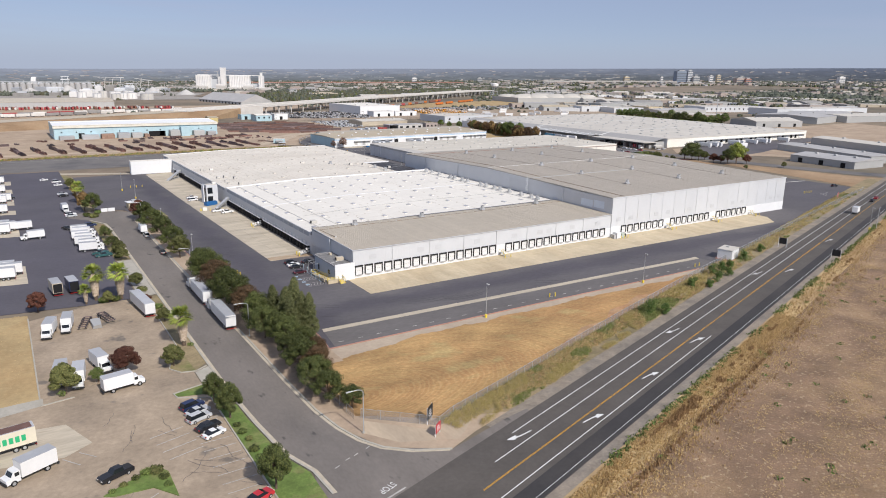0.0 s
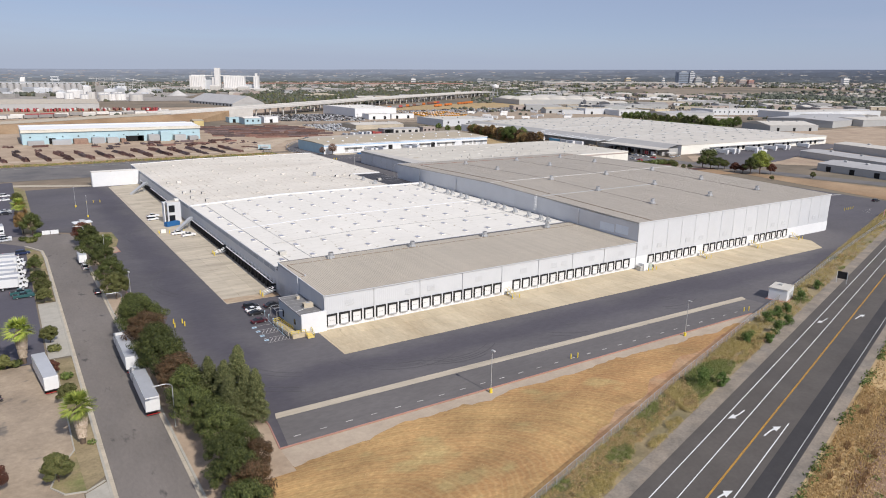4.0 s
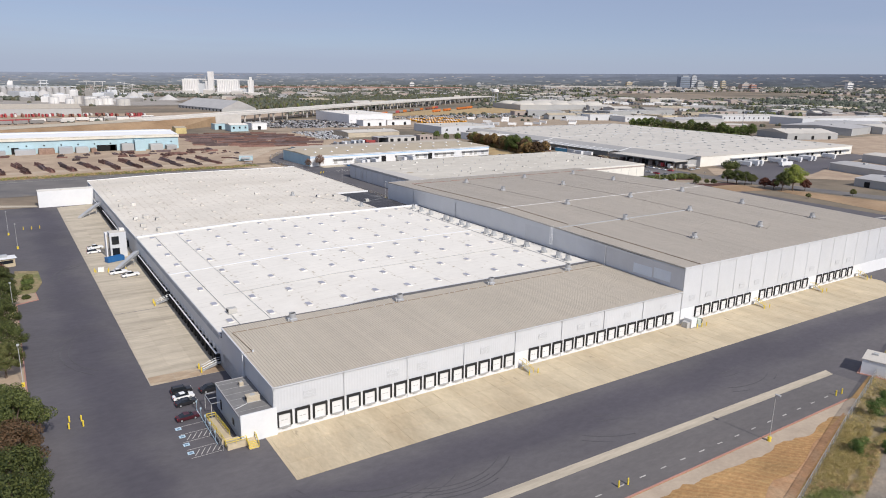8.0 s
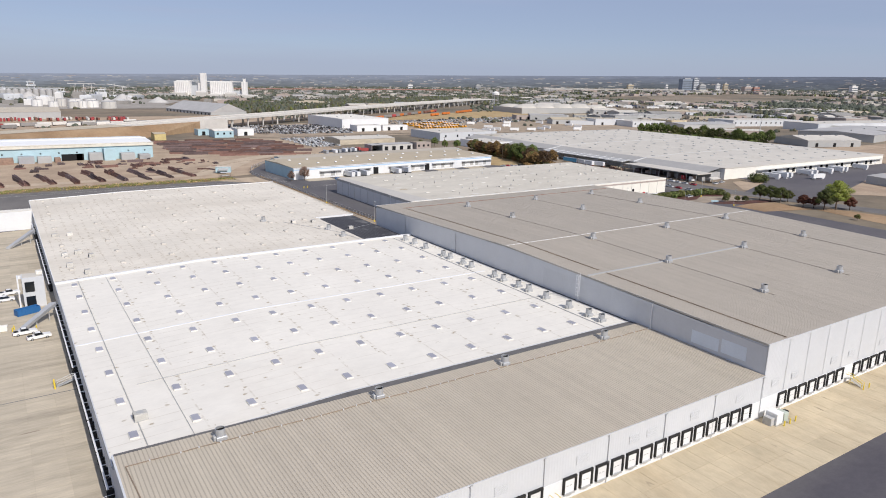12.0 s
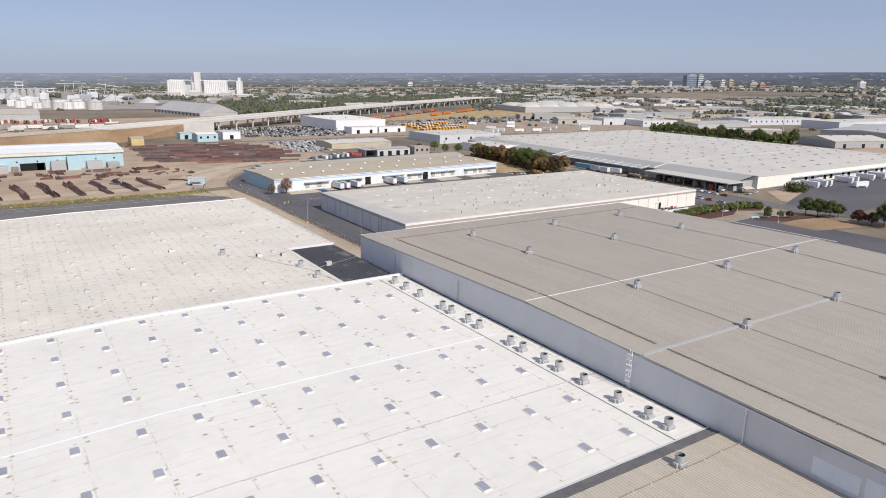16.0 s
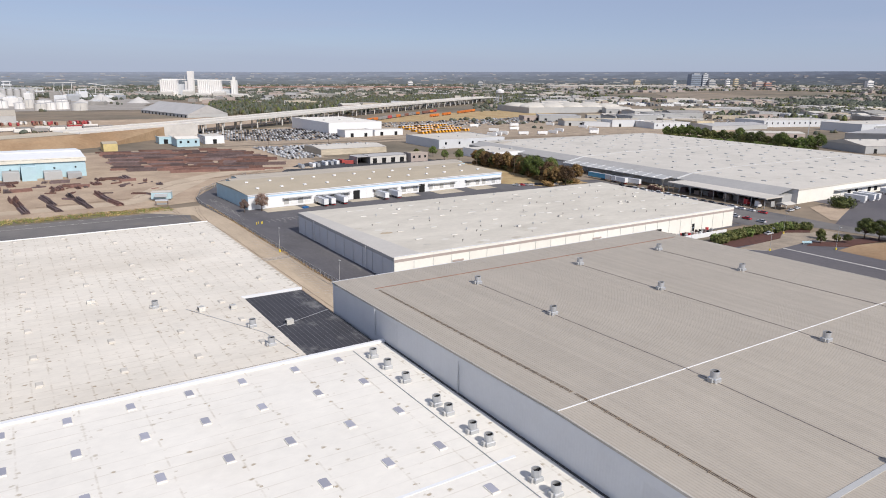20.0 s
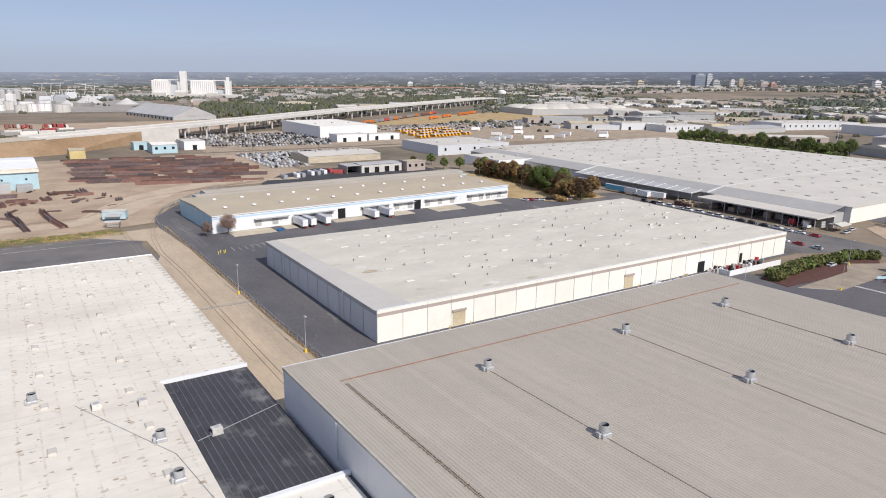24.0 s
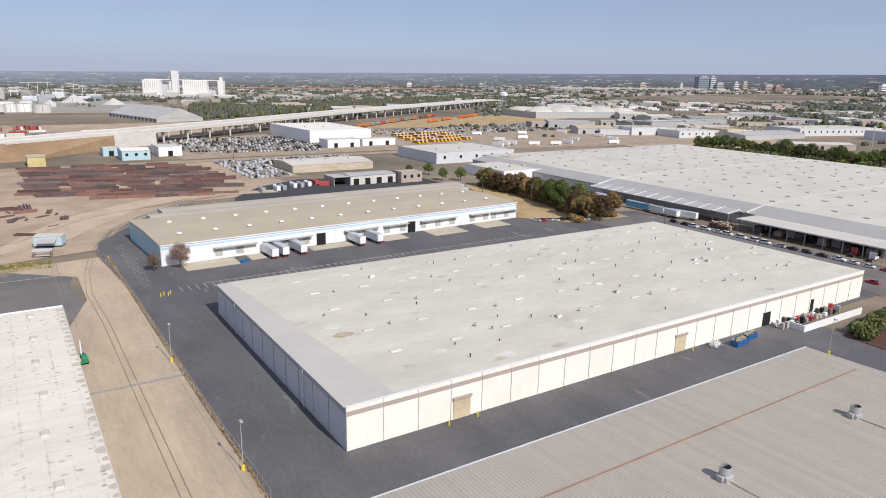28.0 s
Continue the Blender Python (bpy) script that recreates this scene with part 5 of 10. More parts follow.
# long side with docks
SIDE_DOORS = [38 + 3.62 * i for i in range(29)] + [165 + 3.62 * i for i in range(26)]
for y in SIDE_DOORS:
    dock_door(white if y < 143 else back, pose(0.02, y, 0, rz=-90), True)
for y0, y1 in ((36.4, 49), (49.5, 62), (62.6, 75), (75.5, 86.4), (90.2, 103), (103.5, 116), (116.5, 129), (129.4, 141), (162, 186), (186.6, 211), (211.5, 228.6), (239, 262)):
    rail_ = MB().box(-1.12, y0, 2.95, -0.78, y1, 3.15)
    for k in range(int((y1 - y0) / 3.62)):
        rail_.box(-0.78, y0 + 0.6 + k * 3.62, 2.98, -0.02, y0 + 0.75 + k * 3.62, 3.12)
    part("dock_rail", rail_, M_WALL_W, white if y0 < 143 else back, "white rail carried above the side docks")

WIN = MB().box(-0.06, 0, 0, 0.0, 4.7, 1.25).mesh("wall_window", mat("blue_grey_light_panel", (0.34, 0.38, 0.43), 0.5, var=0.06, rnd=0.1))
for i in range(20):
    part("wall_window", WIN, None, white, "grey translucent wall light", at=pose(-0.01, 37 + i * 5.3, 6.3))
for i in range(26):
    part("wall_window", WIN, None, back, "grey translucent wall light", at=pose(-0.01, 147 + i * 5.5, 6.2))
SHEET_W = corrugated(10.8, 7.75).mesh("wall_sheet", M_WALL_G)
for i in range(10):
    part("wall_sheet", SHEET_W, None, white, at=pose(-0.002, 143 - 10.86 * i, 0, rz=-90))

tw = thing("stair_tower", "white square tower with dark windows on the dock side", "tower")
part("tower_wall", MB().box(-8.0, 150, -0.1, -2.5, 155, 9.0), M_WALL_G, tw)
part("fin_wall", MB().box(-9.2, 151, -0.1, -8.8, 155, 8.8), M_WALL_W, tw)
part("fin_bridge", MB().box(-8.8, 154, 7.8, -8.0, 155, 8.7), M_WALL_W, tw)
part("roof_hatch", MB().cut(-4.3, 152.4, 9.0, -2.6, 154.5, 9.9, 0.1), M_UNIT, tw)
part("tower_roof", MB().box(-7.8, 150.2, 9.0, -2.7, 154.8, 9.05), M_ROOF_W3, tw)
for z in (0.4, 4.7):
    part("tower_window", MB().box(-7.4, 149.93, z, -5.0, 149.99, z + 3.0), M_GLASS, tw, "dark glazed opening")
    part("tower_window", MB().box(-8.06, 151.2, z, -8.01, 153.6, z + 2.6), M_GLASS, tw, "dark glazed opening")

endwall = thing("end_building", "white blank-walled box at the warehouse's back corner", "annex")
part("wall", MB().box(-24.6, 265.4, -0.1, -0.1, 270.4, 8.0), M_WALL_W, endwall)
part("cap", MB().box(-24.7, 265.3, 8.0, -0.1, 270.5, 8.15), M_ROOF_W, endwall)


def dock_stair(x, y, rz, steps=7, run=2.6, label="steel dock stair with yellow rails"):
    s = thing("dock_stair", label, "stairs", pose(x, y, 0, rz=rz), group="dock stairs")
    part("landing", MB().box(-0.6, -1.2, 1.05, 0.6, 0, 1.15), M_GALV, s)
    for k in range(steps):
        part("tread", MB().box(-0.55, -1.2 - (k + 1) * run / steps, 1.0 - (k + 1) * 1.05 / (steps + 1), 0.55, -1.2 - k * run / steps, 1.06 - (k + 1) * 1.05 / (steps + 1)), M_GREY, s)
    for sx in (-0.6, 0.6):
        r = MB().rod((sx, 0, 2.15), (sx, -1.2, 2.15), 0.05).rod((sx, -1.2, 2.15), (sx, -1.2 - run, 1.1), 0.05).rod((sx, -1.2, 1.65), (sx, -1.2 - run, 0.6), 0.04)
        r.rod((sx, -1.2, 0), (sx, -1.2, 2.15), 0.05).rod((sx, -1.2 - run, -0.05), (sx, -1.2 - run, 1.1), 0.05)
        part("rail", r, M_YELLOW if label.endswith("yellow rails") else M_GALV, s)
    return s


for x in (59.6, 151.0, 182.8, 211.5):
    dock_stair(x, -0.1, 0)
    for dx in (-1.2, 1.4):
        solo("bollard", MB().cyl(0, 0, -0.05, 1.1, 0.14, n=10).cyl(0, 0, 1.1, 1.2, 0.14, 0.06, n=10), M_YELLOW, "yellow steel bollard beside the dock stair", "bollard", pose(x + dx, -4.6, 0), group="yellow bollards")
for y in (35.5, 88.5):
    dock_stair(-0.1, y, -90, 8, 3.2, "galvanised steel dock stair beside yellow bollards")
    for dy in (-1.1, 1.3):
        solo("bollard", MB().cyl(0, 0, -0.05, 1.25, 0.17, n=10).cyl(0, 0, 1.25, 1.36, 0.17, 0.07, n=10), M_YELLOW, "yellow steel bollard beside the dock stair", "bollard", pose(-4.9, y + dy, 0), group="yellow bollards")
for y0, y1, top in ((136.6, 127.6, 4.2), (238, 229.5, 4.6)):
    c = thing("conveyor_ramp", "long galvanised loading chute against the dock wall", "conveyor")
    part("chute", MB().add([(-2.2, y0, top - 0.4), (-0.6, y0, top - 0.4), (-9.8, y1, 0.1), (-11.2, y1, 0.1), (-2.2, y0, top + 0.6), (-0.6, y0, top + 0.6), (-9.8, y1, 0.8), (-11.2, y1, 0.8)], [(0, 1, 2, 3), (4, 7, 6, 5), (0, 4, 5, 1), (1, 5, 6, 2), (2, 6, 7, 3), (3, 7, 4, 0)]), M_GALV, c)
    for f in (0.15, 0.5):
        px, py = -1.4 - 9.1 * f, y0 + (y1 - y0) * f
        part("leg", MB().box(px - 0.1, py - 0.1, -0.05, px + 0.1, py + 0.1, top * (1 - f) + 0.1), M_GREY, c)

# ---- the other warehouses ----
cream = thing("cream_warehouse", "cream tilt-up concrete warehouse with a taupe band", "warehouse")
part("core_wall", MB().box(154.9, 207.4, -0.1, 338.8, 293.3, 8.7), M_WALL_G, cream)
PANEL = MB().box(0.04, 0, -0.1, 7.64, 0.25, 8.95).mesh("wall_panel", M_WALL_CREAM)
BAND = MB().box(0.04, -0.03, 7.05, 7.64, 0.0, 8.0).mesh("band", M_STRIPE)
RIB = MB().box(-0.06, -0.08, -0.1, 0.06, 0.0, 7.9).mesh("panel_joint", M_GREY)
for i in range(24):
    w = part("wall_panel", PANEL, None, cream, at=pose(154.7 + 7.68 * i, 207.15, 0))
    part("band", BAND, None, w, "taupe painted band")
    part("panel_joint", RIB, None, cream, at=pose(154.7 + 7.68 * i, 207.13, 0))
# grey in place of cream puts this side's shade into the panels' colour
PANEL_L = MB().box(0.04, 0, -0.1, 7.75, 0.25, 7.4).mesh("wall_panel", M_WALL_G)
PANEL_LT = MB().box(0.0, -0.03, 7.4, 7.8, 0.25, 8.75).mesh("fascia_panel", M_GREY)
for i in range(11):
    part("wall_panel", PANEL_L, None, cream, "side wall panel greyed with painted shade", at=pose(154.7, 293.3 - 7.82 * i, 0, rz=-90))
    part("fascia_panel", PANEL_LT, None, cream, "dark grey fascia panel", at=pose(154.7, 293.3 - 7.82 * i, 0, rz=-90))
    part("panel_joint", RIB, None, cream, at=pose(154.68, 293.3 - 7.82 * i, 0, rz=-90))
for y in (227.6, 275.4):
    part("downpipe", MB().box(154.35, y, -0.1, 154.55, y + 0.25, 8.4), M_WALL_W, cream, "white downpipe")
M_ROOF_CR = mat("cream_sheet_roof", (0.585, 0.545, 0.468), 0.88, big=0.05, fine=0.7, var=0.09, col2=(0.525, 0.487, 0.415), cover=0.42, spot=(0.44, 0.395, 0.315), spot_scale=0.16, spot_amount=0.12, stretch=(0.5, 1, 1))
part("roof_main", MB().prism([(165.5, 207.5), (339, 207.5), (339, 293.5), (158.5, 293.5)], 8.6, 8.9), M_ROOF_CR, cream, "pale grey roof with rust stains and patches")
part("roof_slope", MB().add([(154.5, 207.5, 8.75), (165.5, 207.5, 8.9), (158.5, 293.5, 8.9), (154.5, 293.5, 8.75), (154.5, 207.5, 8.5), (154.5, 293.5, 8.5)], [(0, 1, 2, 3), (0, 3, 5, 4)]), mat("slope_sheet", (0.50, 0.475, 0.435), 0.85, big=0.03, fine=0.6, var=0.06), cream, "grey sloping roof strip")
part("parapet_cap", MB().box(154.6, 207.05, 8.95, 339.1, 207.5, 9.03), M_WALL_W, cream)
for x in (178.4, 246.6):
    part("roll_door", MB().box(x - 0.1, 207.0, 0, x + 4.1, 207.14, 4.3), M_APRON, cream, "tan roll-up door")
    part("door_hood", MB().box(x - 0.3, 206.7, 4.3, x + 4.3, 207.14, 4.9), M_STRIPE, cream)
for x, w in ((284.5, 3.6), (309, 1.6)):
    part("open_door", MB().box(x, 207.0, 0, x + w, 207.14, 4.0), M_DARK, cream, "dark open loading door")
rs = random.Random(11)
SKY_F = MB().cut(-0.5, -1.35, 0, 0.5, 1.35, 0.24, 0.1).mesh("skylight", mat("weathered_skylight", (0.58, 0.56, 0.51), 0.6, var=0.08, rnd=0.12))
TURB = MB().cyl(0, 0, 0, 0.5, 0.28, n=8).cyl(0, 0, 0.5, 1.0, 0.45, 0.25, n=10).mesh("roof_vent", M_GREY)
for i in range(11):
    for j, y in enumerate((225.5, 240, 257.5, 271.5, 284)):
        x = 175.2 + 15.3 * i
        part("skylight", SKY_F, None, cream, at=pose(x + rs.uniform(-0.6, 0.6), y + rs.uniform(-0.5, 0.5), 8.9, rz=90))
        if (i + j) % 2:
            part("roof_vent", TURB, None, cream, at=pose(x + 7 + rs.uniform(-2, 2), y + rs.uniform(-4, 4), 8.9))
for x, y in ((221.5, 224), (250, 231), (300, 243), (318, 250), (196, 278), (303, 240)):
    roof_unit(x, y, 8.9, 1.5, 1.1, 0.7, "small grey rooftop cooler")

_st = [(169.3 + (2.6 + 0.6 * noise.noise((k * 0.9, 7, 0))) * math.cos(k * 0.3927), 240.0 + (1.5 + 0.5 * noise.noise((k * 0.9, 3, 0))) * math.sin(k * 0.3927)) for k in range(16)]
cr = random.Random(33)
STUB = MB().cyl(0, 0, 0, 0.5, 0.11, n=8).cyl(0, 0, 0.5, 0.62, 0.2, 0.2, n=8).mesh("vent_pipe", M_DARK)
for i in range(26):
    part("vent_pipe", STUB, None, cream, "short black roof vent pipe", at=pose(cr.uniform(168, 334), cr.uniform(210, 291), 8.89) @ Matrix.Diagonal((1, 1, cr.uniform(0.7, 1.4), 1)))
M_PATCH_L, M_PATCH_D = mat("white_roof_patch", (0.63, 0.60, 0.54), 0.85, var=0.1), mat("grey_roof_patch", (0.47, 0.44, 0.385), 0.88, big=0.4, fine=2.0, var=0.2)
for i in range(26):
    x, y, a, n = cr.uniform(168, 332), cr.uniform(210, 290), cr.uniform(0.5, 1.5), 9
    pts_ = [(x + a * 1.6 * cr.uniform(0.7, 1.2) * math.cos(k * 2 * math.pi / n), y + a * cr.uniform(0.6, 1.2) * math.sin(k * 2 * math.pi / n)) for k in range(n)]
    part("roof_patch", MB().sheet(pts_, 8.904 + i * 0.0004), M_PATCH_L if i % 3 else M_PATCH_D, cream, "repair patch on the roof")
part("roof_stain", MB().sheet(_st, 8.918), mat("rust_stain", (0.40, 0.31, 0.20), 0.9, big=0.3, fine=2, var=0.1, col2=(0.52, 0.46, 0.37), cover=0.4), cream, "brown water stain beside a skylight")
tan = thing("tan_roof_warehouse", "white warehouse with a tan roof and pale blue band", "warehouse", pose(150.6, 351.8, 0, 0, 0, 3.2))
part("wall", MB().box(0, 0, -0.1, 168, 48, 7.6), M_WALL_W, tan)
part("side_wall", MB().box(-0.08, 0.0, -0.1, 0.0, 48, 7.6), M_WALL_BLUE, tan, "blue-grey side wall")
part("blue_band", MB().box(-0.05, -0.06, 5.9, 168.05, 0, 6.6), M_BLUE_TRIM, tan, "pale blue painted band")
part("roof", MB().side([(-0.3, 7.6), (25, 8.5), (48.3, 7.9), (48.3, 7.6)], -0.2, 168.3), M_ROOF_BR, tan, "tan roof sheet with white skylights")
part("eave", MB().box(-0.25, -0.4, 7.3, 168.3, -0.06, 7.66), M_WALL_W, tan)
M_TANGREY = mat("dusty_tan_roof", (0.45, 0.40, 0.33), 0.88, big=0.03, fine=0.6, var=0.07, col2=(0.40, 0.36, 0.30), cover=0.4)
for x0, y0, x1, y1, z in ((9, 48.3, 176, 60, 7.3), (16.5, 60, 182, 72, 7.1)):
    part("rear_wall", MB().box(x0 + 0.2, y0, -0.1, x1 - 0.2, y1 - 0.2, z), M_WALL_BLUE, tan)
    part("rear_roof", MB().side([(y0 + 0.02, z), (y0 + 6, z + 0.5), (y1, z)], x0, x1), M_TANGREY, tan, "dusty tan-grey rear roof")
for i in range(12):
    for y in (12, 34):
        part("skylight", MB().cut(8 + i * 13.5 + y * 0.1, y, 8.3, 9.6 + i * 13.5 + y * 0.1, y + 1.3, 8.9, 0.1), M_WALL_W, tan)
for x0, n in ((19, 4), (38, 5), (73, 4), (92, 3), (111, 5), (139, 3), (152, 4)):
    part("dock_canopy", MB().box(x0 - 0.6, -2.0, 4.35, x0 + n * 4.0 - 0.2, -0.06, 4.6), M_GREY, tan, "dark dock canopy")
    for k in range(n):
        part("dock_opening", MB().box(x0 + k * 4.0, -0.14, 1.1, x0 + k * 4.0 + 2.8, -0.03, 4.2), M_DOOR if k % 2 else M_GREY, tan)
for x in (60, 68, 104, 134):
    part("roll_door", MB().box(x, -0.14, 0, x + 4, -0.03, 4.8), M_DARK if x in (60, 104) else M_DOOR, tan, "tall drive-in door")



def fire_wall(y):
    """A thin wall that stands a little over the roof, lean-to included."""
    top = [(409.3, 6.4), (424, 8.7), (425, 8.42), (470, 9.95), (612, 9.95), (640, 8.8)]
    ring_ = top + [(x, z - 0.9) for x, z in top[::-1]]
    n = len(ring_)
    return MB().add([(x, y, z) for x, z in ring_] + [(x, y + 0.25, z) for x, z in ring_], [tuple(range(n)), tuple(range(n, 2 * n))[::-1]] + [(i, n + i, n + (i + 1) % n, (i + 1) % n) for i in range(n)])


big = thing("distribution_warehouse", "vast distribution warehouse with a pale ribbed roof", "warehouse")
part("wall", MB().box(424, 225, -0.1, 652, 530, 7.6).box(410.5, 300, -0.1, 424, 460, 5.2), M_WALL_G, big)
part("roof", MB().add([(424, 224.5, 8.2), (652.5, 224.5, 8.2), (652.5, 530.5, 8.2), (424, 530.5, 8.2), (470, 262, 9.8), (610, 262, 9.8), (610, 500, 9.8), (470, 500, 9.8), (424, 224.5, 7.5), (652.5, 224.5, 7.5), (652.5, 530.5, 7.5), (424, 530.5, 7.5)],
     [(4, 5, 6, 7), (0, 1, 5, 4), (1, 2, 6, 5), (2, 3, 7, 6), (3, 0, 4, 7), (0, 8, 9, 1), (1, 9, 10, 2), (2, 10, 11, 3), (3, 11, 8, 0)]), M_ROOF_W3, big, "pale grey sheet roof")
part("roof_apron", MB().add([(409.5, 228, 5.6), (424, 228, 8.22), (424, 528, 8.22), (409.5, 528, 5.6), (409.5, 228, 5.2), (409.5, 528, 5.2)], [(0, 1, 2, 3), (0, 3, 5, 4)]), mat("lean_to_sheet", (0.37, 0.36, 0.345), 0.8, big=0.03, fine=0.3, var=0.08), big, "darker grey lean-to roof")
part("lean_to_wall", MB().box(410, 228, -0.1, 424, 299, 5.2), M_GREY, big)
part("lean_to_wall", MB().box(410, 461, -0.1, 424, 528, 5.2), M_GREY, big)
part("fire_wall", fire_wall(296.0), M_LOUVER, big, "white fire wall across the roof")
part("fire_wall", fire_wall(395.0), M_LOUVER, big, "white fire wall across the roof")
part("lit_wall", MB().box(424, 224.7, -0.1, 652, 224.98, 7.5), M_WALL_CREAM, big, "cream end wall with docks")
for i in range(22):
    part("end_dock", MB().box(470 + i * 8, 224.5, 1, 473.4 + i * 8, 224.68, 4.2), M_DARK if i % 3 else M_DOOR, big)
part("end_canopy", MB().box(462, 222.2, 4.6, 648, 224.6, 4.85), M_GREY, big, "grey canopy over the end docks")
SKY_B = MB().cut(-0.8, -1.6, 0, 0.8, 1.6, 0.5, 0.15).mesh("roof_vent", M_GREY)
for i in range(11):
    for j in range(18):
        x, y = 436 + i * 19.5 + rs.uniform(-2, 2), 236 + j * 16.5 + rs.uniform(-3, 3)
        z = 8.2 + 1.55 * min(1, (x - 424) / 46, (652 - x) / 42, (y - 224.5) / 38, (530 - y) / 30)
        part("roof_vent", SKY_B, None, big, at=pose(x, y, z, rz=rs.choice((0, 90))))
can = thing("dock_canopy", "long steel dock canopy with open bays", "canopy")
part("canopy_roof", MB().add([(399.5, 299, 5.6), (409.3, 299, 6.6), (409.3, 392, 6.6), (399.5, 392, 5.6), (399.5, 299, 5.3), (409.3, 299, 6.3), (409.3, 392, 6.3), (399.5, 392, 5.3)], [(0, 1, 2, 3), (4, 7, 6, 5), (0, 4, 5, 1), (1, 5, 6, 2), (2, 6, 7, 3), (3, 7, 4, 0)]), M_GREY, can)
for k in range(12):
    y = 299.5 + k * 8.4
    part("canopy_rib", MB().rod((399.3, y, 5.7), (409.3, y, 7.0), 0.15), M_WALL_W, can, "white canopy rib")
    part("canopy_post", MB().box(400, y - 0.1, -0.1, 400.2, y + 0.1, 5.5), M_GREY, can)
shel = thing("open_shelter", "open storage shelter with a pale flat roof", "shelter")
part("shelter_roof", MB().box(392.5, 224, 5.2, 408.5, 290, 5.75), M_ROOF_W3, shel)
for k in range(9):
    part("post", MB().box(393, 225 + k * 8, -0.1, 393.3, 225.3 + k * 8, 5.2), M_GREY, shel)
part("back_wall", MB().box(407.5, 224, -0.1, 408.3, 290, 5.2), M_GREY, shel)

M_RUSTED = mat("rusted_sheet", (0.30, 0.20, 0.15), 0.9, big=0.2, fine=1.0, var=0.25)
M_EAVE = mat("dusty_beige_sheet", (0.60, 0.565, 0.48), 0.85, big=0.05, fine=0.6, var=0.12, rows=0.0)
steelshed = thing("steelworks_hall", "long light blue metal steelworks hall with white roof", "hall")
part("wall", MB().box(-49.5, 514, -0.1, 94.5, 575, 12.0), M_WALL_BLUE, steelshed)
part("roof", MB().side([(513.4, 11.9), (545, 13.3), (575.6, 11.9)], -50, 95), M_WALL_W, steelshed, "white sheet roof with rust edge")
part("roof_edge", MB().side([(512.9, 9.9), (513.9, 12.4), (513.98, 12.4), (513.98, 9.9)], -50.1, 95.1), M_EAVE, steelshed, "beige skirt below the eaves")
part("ridge_cap", MB().box(-50, 543.5, 13.2, 95, 546.5, 13.7), M_WALL_W, steelshed)
for i in range(12):
    part("wall_vent", MB().box(-44 + i * 12, 513.82, 5.6, -43 + i * 12, 513.98, 6.6), M_DARK, steelshed)
for x in (-30, 30, 40):
    part("hall_door", MB().box(x, 513.8, 0, x + (14 if x == 30 else 5), 513.98, 5), M_DARK, steelshed, "dark open hall door")
for x, w, h, m in ((-28, 14, 4, M_GALV), (2, 10, 5, M_GALV), (14, 9, 4.5, M_GREY), (48, 9, 6, M_GREY), (58, 8, 9, M_WALL_BLUE), (70, 10, 5, M_GREY), (-46, 12, 3.4, M_GREYCAP), (-12, 11, 4.2, M_RUSTED), (25, 4, 3.2, M_RUSTED), (83, 8, 3.6, M_GREYCAP)):
    part("lean_to", MB().cut(x, 505, -0.1, x + w, 513.9, h, 0.3), m, steelshed)


def hall(name, x0, y0, x1, y1, h, wall, roof, label, category="building", rise=0.0, doors=0, rot=0.0, windows=0, vents=True):
    """A plain far hall: walls, an overhanging roof, its doors or windows along the near face."""
    b = thing(name, label, category, pose(x0, y0, 0, rz=rot))
    w, d = x1 - x0, y1 - y0
    part("wall", MB().box(0, 0, -0.1, w, d, h), wall, b)
    if rise:
        part("roof", MB().side([(-0.3, h), (d / 2, h + rise), (d + 0.3, h)], -0.3, w + 0.3), roof, b)
    else:
        part("roof", MB().box(0.25, 0.25, h, w - 0.25, d - 0.25, h + 0.12), roof, b)
        part("parapet", MB().box(-0.1, -0.1, h - 0.1, w + 0.1, 0.25, h + 0.5).box(-0.1, 0.25, h - 0.1, 0.25, d + 0.1, h + 0.5).box(w - 0.25, 0.25, h - 0.1, w + 0.1, d + 0.1, h + 0.5), wall, b)
    for k in range(doors):
        x = w * (k + 0.5) / doors
        part("door", MB().box(x - 1.8, -0.12, 0, x + 1.8, -0.01, min(4.2, h * 0.7)), M_DARK, b)
    for k in range(windows):
        x = w * (k + 0.5) / windows
        part("window", MB().box(x - 1.0, -0.1, h * 0.45, x + 1.0, -0.01, h * 0.75), M_GLASS, b)
    if vents and w * d > 900:
        for k in range(3):
            part("roof_vent", MB().cut(w * (0.2 + 0.3 * k), d * 0.4, h + 0.1 + rise * 0.7, w * (0.2 + 0.3 * k) + 2, d * 0.4 + 2, h + 1.2 + rise * 0.8, 0.2), M_GREY, b)
    return b


M_GREYROOF = mat("dull_grey_roof", (0.30, 0.285, 0.265), 0.85, big=0.03, fine=0.3, var=0.2)
M_SHEDROOF = mat("weathered_sheet_roof", (0.42, 0.41, 0.40), 0.8, big=0.03, fine=0.3, var=0.1)
gar = hall("bus_garage", 288, 487, 320, 503, 5.6, M_CONCRETE_V, M_SHEDROOF, "pale open-bay garage with dark openings", "garage", rise=0.5, doors=4)
part("carport_roof", MB().box(-11, 0.5, 5.2, -0.35, 15.5, 5.5), M_SHEDROOF, gar, "open carport roof")
part("carport_back", MB().box(-10.8, 15.25, -0.1, -0.05, 15.45, 5.2).box(-10.8, 0.8, -0.1, -10.4, 15.25, 5.2), M_STRIPE, gar)
hall("small_shop", 321.5, 482, 337, 494, 6.5, M_STRIPE, M_ROOF_BR, "small brown and tan shop building", "shop", windows=3)
hall("flat_shed", 275, 552, 337, 590, 5, M_APRON_L, M_ROOF_W3, "low shed with a pale weathered roof", "shed", rise=1.6)
